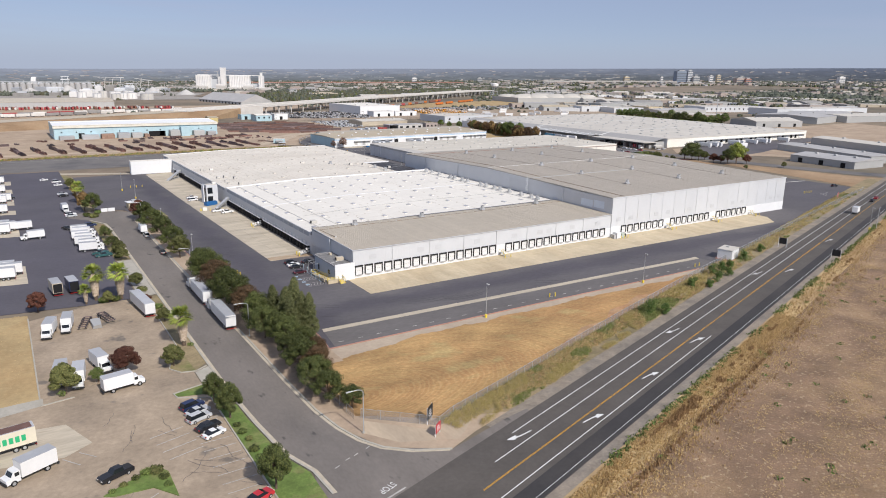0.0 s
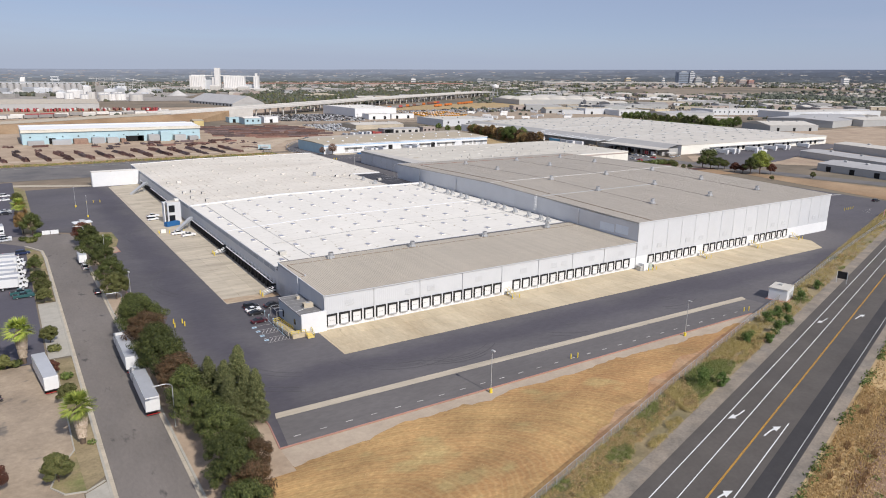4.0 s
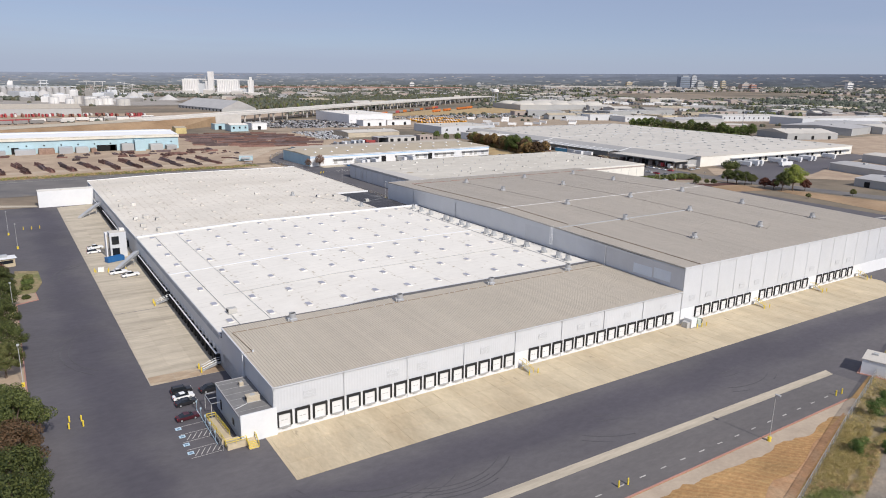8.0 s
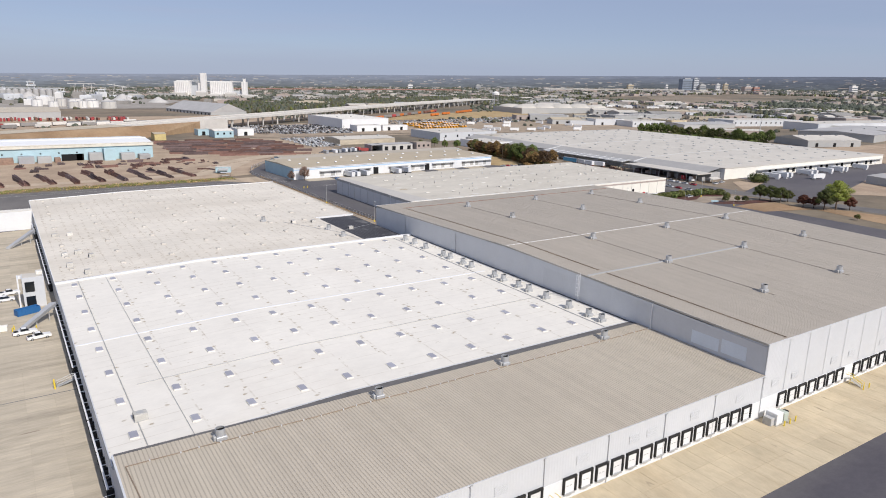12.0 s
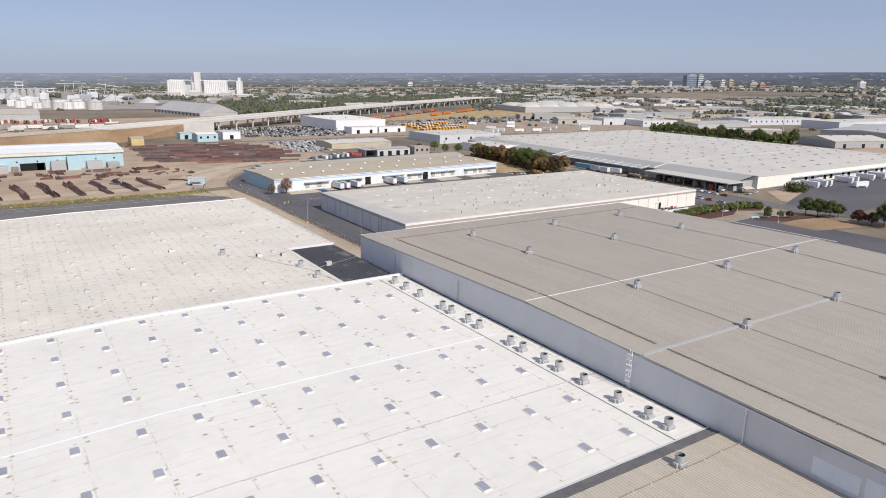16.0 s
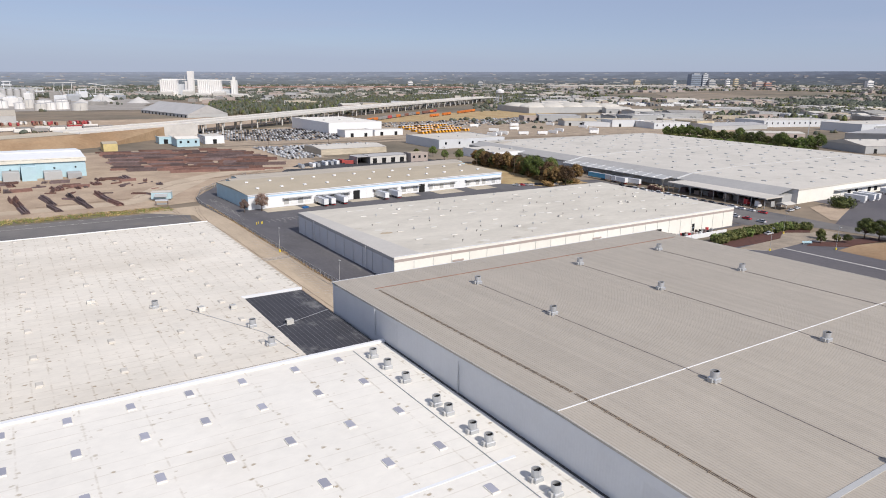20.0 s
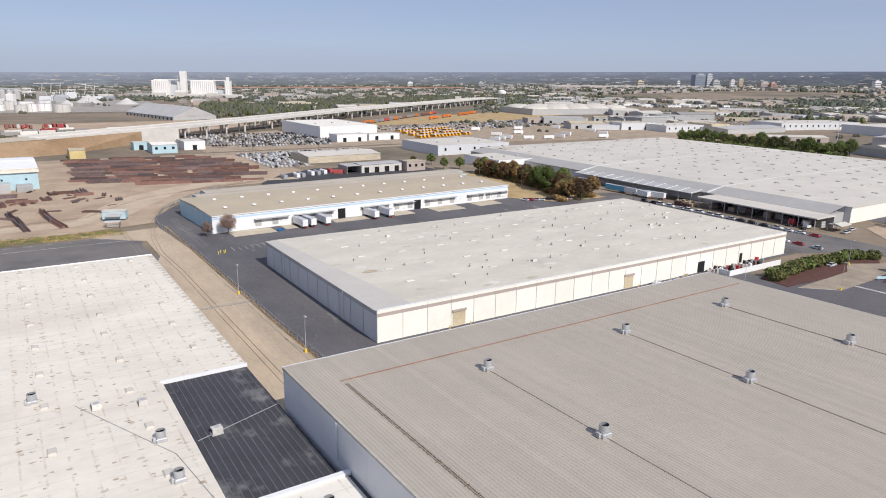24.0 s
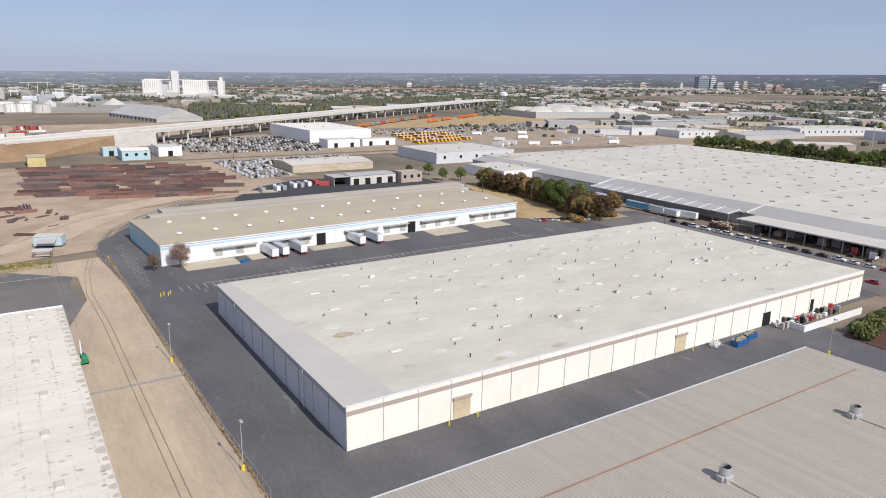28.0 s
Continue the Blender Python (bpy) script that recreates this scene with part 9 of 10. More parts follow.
for i in range(34):
    s = rs.uniform(0.5, 1.0)
    solo("steel_pack", STACK_ME[i % 4], None, "heap of rusty steel before the hall", "steel stack", pose(rs.uniform(-100, 130), rs.uniform(455, 502), -0.06, rz=rs.choice((0, 90)) + rs.uniform(-8, 8)) @ Matrix.Diagonal((s, s, s, 1)), group="steel heaps")

# ---- viaduct ----
VP = [(-140, 640, 6), (-40, 668, 8), (107, 722, 10.5), (223, 786, 12), (345, 872, 12.5), (518, 1012, 12.5), (700, 1145, 12.5), (885, 1274, 12.5), (1047, 1400, 11.5), (1160, 1480, 10)]
via = thing("viaduct", "long pale concrete highway viaduct on piers", "viaduct")
for (a, b, za), (c, d, zb) in zip(VP[2:], VP[3:]):
    u = Vector((c - a, d - b)).normalized()
    n = Vector((-u.y, u.x))

    def slab(off, w, lo, hi):
        p = [Vector((a, b)) + n * (off - w), Vector((c, d)) + n * (off - w), Vector((c, d)) + n * (off + w), Vector((a, b)) + n * (off + w)]
        z = [za, zb, zb, za]
        return MB().add([(q.x, q.y, zz + lo) for q, zz in zip(p, z)] + [(q.x, q.y, zz + hi) for q, zz in zip(p, z)], [(0, 3, 2, 1), (4, 5, 6, 7), (0, 1, 5, 4), (1, 2, 6, 5), (2, 3, 7, 6), (3, 0, 4, 7)])
    for mid in (0, 24):
        part("deck", slab(mid, 8, -1.6, 0), M_CONCRETE_V, via)
        part("parapet", slab(mid - 7.8, 0.25, 0.0, 1.0), M_CONCRETE_V, via)
        part("parapet", slab(mid + 7.8, 0.25, 0.0, 1.0), M_CONCRETE_V, via)
    if b > 780:
        L_ = math.hypot(c - a, d - b)
        for k in range(int(L_ // 32)):
            f = (k + 0.5) * 32 / L_
            p = Vector((a, b)).lerp(Vector((c, d)), f)
            zz = za + (zb - za) * f
            for mid in (0, 24):
                pier = part("pier", MB().bar((p.x + n.x * (mid - 6.5), p.y + n.y * (mid - 6.5)), (p.x + n.x * (mid + 6.5), p.y + n.y * (mid + 6.5)), 1.8, zz - 2.9, zz - 1.6), M_CONCRETE_V, via)
                for o in (mid - 4, mid + 4):
                    part("column", MB().cyl(p.x + n.x * o, p.y + n.y * o, -0.2, zz - 2.9, 0.95, n=10), M_CONCRETE_V, pier)
bank = MB()
BP = [(-420, 590, 2.5)] + VP[:3] + [(188, 766.7, 11.5)] + VP[3:4]
rows_ = []
for k, (a, b, z) in enumerate(BP):
    p0, p1 = BP[max(0, k - 1)], BP[min(len(BP) - 1, k + 1)]
    u = Vector((p1[0] - p0[0], p1[1] - p0[1])).normalized()
    n = Vector((-u.y, u.x))
    rows_.append([(a + n.x * o, b + n.y * o, z * h - 0.2) for o, h in ((-34 if k < 4 else -10.3, 0), (-10, 0.97), (34, 0.97), (58, 0))])
for r0, r1 in zip(rows_, rows_[1:]):
    for k in range(3):
        bank.add([r0[k], r1[k], r1[k + 1], r0[k + 1]], [(0, 1, 2, 3)])
u = Vector((223 - 165, 786 - 754)).normalized()
n = Vector((-u.y, u.x))
part("abutment", MB().prism([(186 - n.x * 10.9, 765.7 - n.y * 10.9), (224 - n.x * 10.9, 786.5 - n.y * 10.9), (224 + n.x * 34, 786.5 + n.y * 34), (222.4 + n.x * 34, 785.6 + n.y * 34), (222.4 - n.x * 10.5, 785.6 - n.y * 10.5), (186 - n.x * 10.5, 765.7 - n.y * 10.5)], -0.2, 11.7), M_CONCRETE_V, via, "pale concrete abutment wall")
setting("road_embankment", bank, M_BANK, "dry grass bank carrying the highway ramp", "ground")
rp = MB()
for r0, r1 in zip(rows_[:-1], rows_[1:-1]):
    rp.add([(*[r0[1][i] + (r0[2][i] - r0[1][i]) * f for i in (0, 1)], r0[1][2] + 0.15) for f in (0.1, 0.9)] + [(*[r1[1][i] + (r1[2][i] - r1[1][i]) * f for i in (0, 1)], r1[1][2] + 0.15) for f in (0.9, 0.1)], [(0, 1, 2, 3)])
setting("ramp_road", rp, M_APRON_L, "pale concrete ramp road on the bank", "road")
setting("rear_street", MB().sheet([(-300, 640), (470, 632), (480, 646), (-300, 655)], -0.045), M_LOT, "grey street behind the steel yard", "road")
setting("scrapyard_ground", MB().sheet([(225, 655), (470, 655), (480, 860), (390, 870), (225, 790)], -0.05), M_LOT, "grey dusty ground of the car lot", "ground")
setting("scrapyard_ground_south", MB().sheet([(236, 535), (274, 535), (274, 596), (352, 596), (352, 631), (246, 631)], -0.05), M_LOT, "grey dusty ground of the scrap yard", "ground")
setting("shop_yard", MB().sheet([(204, 446), (345, 452), (345, 505), (268, 524), (236, 505), (213, 476)], -0.045), M_ASPHALT_NEW, "dark asphalt yard behind the white warehouse", "pavement")
setting("bus_yard", MB().sheet([(450, 640), (790, 580), (860, 760), (560, 860), (470, 840)], -0.05), M_LOT, "grey asphalt yard of buses and trucks", "pavement")
setting("brown_field", MB().sheet([(480, 880), (700, 880), (1000, 1010), (950, 1120), (600, 1000)], -0.06), M_DRYGRASS, "golden dry field beside the railway", "field")
setting("brown_field_east", MB().sheet([(1050, 950), (1800, 900), (1900, 1100), (1300, 1250)], -0.06), M_DRYGRASS, "golden dry field in the distance", "field")
setting("brown_field_far", MB().add([(x, y, far_z(x, y) + 0.2) for x, y in ((1650, 1300), (2150, 1180), (2750, 1400), (2900, 1800), (2200, 1850))], [(0, 1, 2, 3, 4)]), mat("brown_far_soil", (0.27, 0.215, 0.16), 0.95, big=0.006, fine=0.06, var=0.25, col2=(0.19, 0.165, 0.12), cover=0.45), "brown open field in the distance", "field")
setting("bare_lot", MB().sheet([(655, 545), (850, 520), (900, 590), (760, 690), (660, 680)], -0.055), M_DIRT, "bare earth lot beside the warehouse", "ground")
setting("rail_ground", MB().sheet([(-400, 760), (200, 800), (420, 960), (500, 1000), (300, 1060), (-400, 1010)], -0.06), M_DIRT, "tan gravel ground of the railway yard", "ground")


def far_car(mb, x, y, a, r):
    c, s = math.cos(a), math.sin(a)

    def put_(l, w, z0, z1, sh):
        pts = [(x + c * u - s * v, y + s * u + c * v) for u, v in ((-l + sh, -w), (l + sh, -w), (l + sh, w), (-l + sh, w))]
        mb.prism(pts, z0, z1)
    put_(2.2, 0.9, 0.2, 0.95, 0)
    put_(1.2, 0.75, 0.95, 1.5, 0.2)


M_STORED = mat("dusty_car_paint", (0.22, 0.22, 0.23), 0.5, var=0.2, fine=0.3)
cars_ = [MB() for _ in range(4)]
for j in range(13):
    for i in range(50):
        x, y = 237 + i * 3.0, 694 + j * 10.6 + rs.uniform(-0.4, 0.4) - i * 0.42
        if rs.random() < 0.88 and x < 350 + j * 4 and (y > 700 or x > 262):
            far_car(cars_[rs.choice((0, 1, 2, 2, 3, 3))], x, y, 1.45 + rs.uniform(-0.1, 0.1), 1)
for j in range(15):
    for i in range(33):
        x, y = 243 + i * 3.3 + rs.uniform(-0.5, 0.5), 541 + j * 6.1 + rs.uniform(-0.8, 0.8)
        if rs.random() < 0.85 and (x < 271 or y > 597) and x < 350:
            far_car(cars_[rs.choice((0, 0, 1, 2, 3, 3))], x, y, rs.uniform(1.1, 2.0), 1)
for i in range(420):
    d = rs.uniform(0, 1)
    far_car(cars_[rs.randrange(4)], 480 + 330 * d + rs.uniform(-10, 10), 800 + 40 * d + rs.uniform(-40, 60), rs.uniform(1.3, 1.7), 1)
for i in range(420):
    far_car(cars_[rs.randrange(4)], rs.uniform(880, 1500), rs.uniform(640, 900), rs.choice((0.2, 1.7)), 1)
for mb, m, n in zip(cars_, (P_SILVER, M_GREY, M_CHASSIS, M_STORED), ("silver", "grey", "black", "dull grey")):
    stuff("stored_cars", mb, m, f"rows of {n} stored cars in the lots", "cars")
bus = thing("school_bus", "yellow school bus standing in a row", "bus", group="school buses")
part("body", shell([(-5.2, 0.4), (-5.2, 1.4), (-4.2, 1.6), (-4.1, 2.9), (5.2, 2.95), (5.2, 0.4)], 1.2, 0.08), mat("bus_yellow", (0.75, 0.36, 0.03), 0.5, var=0.04), bus)
part("roof", MB().cut(-1.1, -4.0, 2.9, 1.1, 5.1, 3.1, 0.08), M_WALL_W, bus, "white roof")
part("window_band", MB().box(-1.22, -3.9, 1.75, 1.22, 5.0, 2.45), M_GLASS, bus)
first = True
for j in range(4):
    for i in range(15):
        m = pose(462 + i * 5.4 + j * 6, 700 + j * 26 + i * 1.2, -0.05, rz=8)
        if first:
            bus.matrix_basis, first = m, False
        elif rs.random() < 0.9:
            copy_thing(bus, m)


# ---- trains ----
CAR_M = [mat("railcar_" + n, c, 0.7, var=0.12, rnd=0.15) for n, c in (("white", (0.62, 0.60, 0.56)), ("rust", (0.22, 0.10, 0.07)), ("orange", (0.55, 0.16, 0.03)), ("red", (0.36, 0.06, 0.06)), ("grey", (0.25, 0.24, 0.23)))]
BODY = [MB().cut(-8, -1.5, 1.1, 8, 1.5, 4.6, 0.35).mesh("body", m) for m in CAR_M]
BOGIE = MB().box(-6.8, -1.2, 0.1, -4.2, 1.2, 1.1).box(4.2, -1.2, 0.1, 6.8, 1.2, 1.1).box(-8.4, -0.2, 0.8, 8.4, 0.2, 1.1).mesh("bogie", M_CHASSIS)


def train(x, y, dx, dy, n, kinds, label):
    a = math.degrees(math.atan2(dy, dx))
    L_ = math.hypot(dx, dy)
    for i in range(n):
        if rs.random() < 0.9:
            o = thing("railway_wagon", label, "railway wagon", pose(x + dx / L_ * 17.4 * i, y + dy / L_ * 17.4 * i, -0.1, rz=a), "railway wagons")
            part("body", BODY[rs.choice(kinds)], None, o)
            part("bogie", BOGIE, None, o)


train(-180, 800, 1, 0.29, 26, (0, 0, 0, 4), "pale covered railway wagon on the sidings")
train(-160, 830, 1, 0.29, 20, (0, 3, 4), "weathered railway wagon on the sidings")
MINI = [MB().cut(-1.25, -6.2, 0.9, 1.25, 6.2, 3.9, 0.12).box(-1.0, -5.4, -0.1, 1.0, -3.0, 0.9).box(-1.0, 3.2, -0.1, 1.0, 5.4, 0.9).mesh("parked_trailer", m) for m in (CAR_M[3], CAR_M[0], CAR_M[4], M_BOX, P_BLUE, CAR_M[1])]
yard_r = random.Random(91)
for x in range(-150, 150, 4):
    y = 1004 - 0.09 * x
    for row in (0, 17):
        if yard_r.random() < (0.62 if x < 100 else 0.4):
            solo("parked_trailer", MINI[yard_r.choice((0, 0, 0, 1, 5))], None, "dull red or white trailer parked before the railway shed", "trailer", pose(x + yard_r.uniform(-0.5, 0.5), y - row, -0.05, rz=yard_r.uniform(-6, 6)), group="railway trailers")
for i in range(58):
    f = i / 57
    x, y = 872 + 330 * f + yard_r.uniform(-3, 3), 650 - 118 * f + (i % 3) * 17
    if yard_r.random() < 0.85:
        solo("parked_trailer", MINI[yard_r.choice((3, 3, 1, 2, 3))], None, "white trailer parked in a dusty storage yard", "trailer", pose(x, y, -0.05, rz=yard_r.choice((-28, 60)) + yard_r.uniform(-12, 12)), group="storage yard trailers")
for i in range(52):
    x, y = 1330 + (i % 13) * 17 + yard_r.uniform(-2, 2), 1130 + (i // 13) * 34 - (i % 13) * 6
    if yard_r.random() < 0.85:
        solo("parked_trailer", MINI[yard_r.choice((3, 3, 4, 1, 2))], None, "white or blue trailer parked in a far yard", "trailer", pose(x, y, far_z(x, y), rz=yard_r.choice((-30, 60)) + yard_r.uniform(-8, 8)) @ Matrix.Diagonal((1.2, 1.2, 1.2, 1)), group="far yard trailers")
train(500, 905, 0.78, 0.62, 17, (1, 2, 2, 4, 3), "weathered railway wagon near the viaduct")
train(640, 960, 0.82, 0.57, 12, (2, 2), "orange railway wagon near the viaduct")

# ---- grain silos, tanks, tower blocks ----
VR = Vector((0.839, -0.545, 0))
silo0 = Vector((493, 1927, 0))


def along(a, depth=0):
    return silo0 + VR * a + Vector((0.545, 0.839, 0)) * depth


sil = thing("grain_elevator", "tall white concrete grain elevator with silo rows", "silo", pose(*silo0, rz=-33))
for x0, x1, h, d in ((-84, -40, 41, 18), (16, 76, 41, 18), (104, 118, 42, 14)):
    part("storage_block", MB().box(x0, 0, -0.2, x1, d, h), M_SILO, sil)
    for k in range(int((x1 - x0) / 5)):
        part("silo_tube", MB().cyl(x0 + 2.5 + k * 5, 1.7, -0.2, h - 1.5, 2.6, n=16), M_SILO, sil, smooth=False)
part("head_tower", MB().box(-9, -2, -0.2, 5, 11, 64), M_SILO, sil, "white square head tower")
part("head_house", MB().box(-18, 2, -0.2, -9, 12, 38), M_SILO, sil)
for x0, x1, h, y0 in ((-78, -48, 12, -16), (-20, 8, 16, -14), (18, 58, 9, -26), (62, 92, 14, -20), (96, 150, 8, -12)):
    part("base_shed", MB().side([(y0, -0.2), (y0, h * 0.75), (y0 + 7, h), (-2.6, h * 0.75), (-2.6, -0.2)], x0, x1), M_CONCRETE_V, sil, "pale grey shed at the silos' foot")
part("recess_block", MB().box(-40, 6, -0.2, -9, 16, 30), M_WALL_G, sil, "grey recessed block")
part("recess_block", MB().box(76, 8, -0.2, 104, 14, 18), M_WALL_G, sil, "grey recessed block")
part("gallery", MB().box(-80, 7, 41, 112, 10.5, 43), M_SILO, sil)
part("small_head", MB().box(108, 3, 42, 114, 10, 51), M_SILO, sil)
part("leg_frame", MB().box(-20, 8, 38, -18.5, 9.5, 52).box(-26, 8, 36, -9, 9, 38), M_GREY, sil)
TANKS = ((167, 1303, 12.5, 12), (145, 1346, 11, 12), (127, 1332, 8, 12), (112, 1318, 9, 11), (122, 1398, 12, 13), (150, 1420, 10, 13), (98, 1390, 8, 14), (84, 1366, 8, 10), (60, 1400, 9, 12))
for i, (x, y, r, h) in enumerate(TANKS):
    t = thing("storage_tank", "white cylindrical storage tank with a low roof", "tank", pose(x, y, 0), "storage tanks")
    part("shell", MB().cyl(0, 0, -0.2, h, r, n=24), M_SILO if i % 3 else M_CONCRETE_V, t)
    part("roof", MB().cyl(0, 0, h, h + r * 0.13, r * 1.01, 0.4, n=24), M_SHEDROOF, t)
    part("ladder", MB().rod((0, -r - 0.3, 0), (0, -r - 0.3, h + 1), 0.3, 4), M_GALV, t)
bins = thing("silo_row", "row of grey concrete storage silos at the plant", "silo", pose(-150, 1840, far_z(-20, 1850)))
for i in range(21):
    tube = part("silo_tube", MB().cyl(13.6 * i, 2 * (i % 3), -0.2, 20, 6.7, n=16), M_SHEDROOF, bins)
    part("cap", MB().cyl(13.6 * i, 2 * (i % 3), 20, 23, 6.8, 1.5, n=16), M_SHEDROOF, tube)
part("gallery", MB().box(-6, 3, 23, 280, 6, 25.5), M_GALV, bins)
for x, y, w, d, h in ((78, 1470, 26, 16, 15), (52, 1455, 18, 12, 11), (104, 1500, 12, 10, 22), (60, 1560, 30, 12, 9), (20, 1500, 22, 14, 8), (-40, 1480, 34, 16, 8), (160, 1520, 24, 12, 9), (215, 1480, 30, 14, 7)):
    t = thing("plant_block", "pale industrial plant block with pipe stack", "plant", pose(x, y, 0, rz=-30), "plant blocks")
    part("block", MB().cut(-w / 2, -d / 2, -0.2, w / 2, d / 2, h, 0.6), M_SILO if h > 10 else M_GREYROOF, t)
    part("roof_house", MB().box(-w / 4, -d / 4, h, w / 6, d / 4, h + 3), M_WALL_G, t)
    part("chimney", MB().rod((w / 3, 0, 0), (w / 3, 0, h + 8), 0.7, 8), M_GREY, t)
for i in range(20):
    x, y = rs.uniform(-140, 330), rs.uniform(1640, 1980)
    h = rs.uniform(6, 17)
    t = thing("plant_block", "grey industrial plant block with pipe stack", "plant", pose(x, y, far_z(x, y), rz=rs.uniform(-40, 20)), "plant blocks")
    part("block", MB().cut(-rs.uniform(6, 18), -8, -0.2, rs.uniform(6, 18), 8, h, 1.0), rs.choice((M_CONCRETE_V, M_GREYROOF, M_WALL_G, M_GALV)), t)
    part("chimney", MB().rod((3, 0, 0), (3 + rs.uniform(-14, 14), 0, h + rs.uniform(4, 14)), 0.8, 8), M_GREY, t)
mill = thing("mill_tower", "stepped white mill tower at the plant", "plant", pose(22, 2010, far_z(22, 2010), rz=-33))
part("base", MB().box(-34, 0, -0.2, 20, 16, 14), M_SILO, mill)
part("step", MB().side([(2, 14), (2, 26), (8, 36), (8, 14)], -30, -18), M_SILO, mill)
part("hopper", MB().cyl(-8, 8, 14, 24, 9, 3, n=12), M_WALL_G, mill)
for x, y, h in ((80, 2010, 38), (150, 2060, 22), (240, 1980, 20)):
    t = thing("loading_tower", "open steel loading tower at the plant", "tower", pose(x, y, far_z(x, y), rz=-33))
    for u in (-8, 8):
        part("leg", MB().rod((u, 0, 0), (u, 0, h), 1.0, 5), M_WALL_W, t)
    part("head", MB().box(-11, -3, h - 10, 11, 3, h - 7).box(-10, -3, h - 1.5, 10, 3, h + 0.5), M_WALL_W, t)
for x, y, n_ in ((170, 2010, 3), (262, 1990, 2)):
    t = thing("stacker_conveyor", "long steel stacking conveyor on raking legs", "conveyor", pose(x, y, far_z(x, y), rz=-33))
    part("boom", MB().rod((-8, 0, 34), (22 * n_, 0, 36 - 9 * (n_ == 2)), 0.8, 6), M_SILO, t)
    for k in range(n_):
        part("leg", MB().rod((22 * k + 6, 0, 0), (22 * k + 13, 0, 35 - 4 * k * (n_ == 2)), 0.55, 5), M_SILO, t)
pg = MB()
for i in range(8):
    for j in range(8):
        q_ = [(-250 + 72 * (i + a) - 40 * math.sin(j + b), 1290 + 78 * (j + b)) for a, b in ((0, 0), (1, 0), (1, 1), (0, 1))]
        pg.add([(x, y, far_z(x, y) + 0.1) for x, y in q_], [(0, 1, 2, 3)])
setting("plant_ground", pg, mat("plant_dust", (0.33, 0.30, 0.265), 0.95, big=0.01, fine=0.1, var=0.2), "pale dusty ground of the industrial plant", "ground")
CONE = [(240, 1640, 26, 16), (60, 1700, 30, 18), (190, 1500, 20, 11), (300, 1560, 22, 12), (-20, 1640, 26, 14)]
for x, y, r, h in CONE:
    solo("gravel_cone", MB().cyl(0, 0, -0.2, h, r, 1.0, n=20), M_GRAVELGREY, "grey cone-shaped heap of aggregate", "heap", pose(x, y, 0), group="aggregate heaps")
th = math.radians(57.05)


def sight(px, dist):
    """A far place, by how many lens units it lies beside the flight line."""
    a = th - math.atan(px / 1202.6)
    return 60 + dist * math.cos(a), 20 + dist * math.sin(a)


M_TOWER = mat("tower_blue_glass", (0.24, 0.28, 0.34), 0.5, var=0.1)
M_BAND = mat("tower_window_band", (0.13, 0.15, 0.18), 0.4, var=0.1)
for px, w, h, m, lab in ((430, 64, 62, M_TOWER, "dark glass office tower in the distance"), (446, 26, 64, M_WALL_G, "pale office tower in the distance"), (458, 34, 34, M_GREY, "grey office block in the distance"), (486, 20, 38, M_SILO, "pale apartment tower in the distance"), (500, 22, 40, M_APRON, "tan apartment tower in the distance"),
                     (330, 30, 32, M_APRON, "tan apartment tower in the distance"), (395, 14, 30, M_SILO, "domed pale civic building in the distance"), (540, 50, 26, M_STRIPE, "brown office block in the distance"), (555, 30, 24, M_RED_KERB, "red brick block in the distance"), (730, 30, 34, M_SILO, "pale block in the distance"), (-60, 24, 26, M_SILO, "pale tower block in the distance"), (60, 26, 24, M_GREY, "grey block in the distance")):
    x, y = sight(px, 3700)
    t = thing("tower_block", lab, "tower block", pose(x, y, far_z(x, y), rz=-25))
    part("shaft", MB().box(-w / 2, -w / 3, -0.2, w / 2, w / 3, h), m, t)
    part("plant_room", MB().box(-w / 4, -w / 6, h, w / 4, w / 6, h + 5), M_GREY, t)
    for k in range(int(h / 9)):
        part("window_band", MB().box(-w / 2 - 0.2, -w / 3 - 0.2, 4 + k * 9, w / 2 + 0.2, -w / 3, 8 + k * 9), M_BAND, t)
wt = thing("water_tower", "pale water tower on legs among trees", "water tower", pose(*sight(92, 1560), 0))
part("tank", MB().cyl(0, 0, 24, 28, 4, 9, n=16).cyl(0, 0, 28, 33, 9, n=16).cyl(0, 0, 33, 36, 9, 2, n=16), M_SILO, wt)
for k in range(5):
    a = k * 1.2566
    part("leg", MB().rod((9 * math.cos(a), 9 * math.sin(a), -0.2), (6 * math.cos(a), 6 * math.sin(a), 27), 0.6), M_GALV, wt)
mast = thing("light_mast", "tall steel floodlight mast behind the warehouse", "mast", pose(722, 390, 0))
part("shaft", MB().rod((0, 0, -0.2), (0, 0, 33), 0.5, 8, 0.25), M_GALV, mast)
part("head", MB().box(-2, -0.4, 32, 2, 0.4, 33.5), M_GREY, mast)
for i in range(9):
    p = thing("utility_pole", "wooden utility pole with crossarms", "utility pole", pose(*((348, 250 + i * 45) if i < 6 else (200 + (i - 6) * 60, 640)), 0), "utility poles")
    part("shaft", MB().rod((0, 0, -0.2), (0, 0, 12), 0.18, 6, 0.12), M_TRUNK, p)
    part("crossarm", MB().box(-1.4, -0.08, 11, 1.4, 0.08, 11.2), M_TRUNK, p)

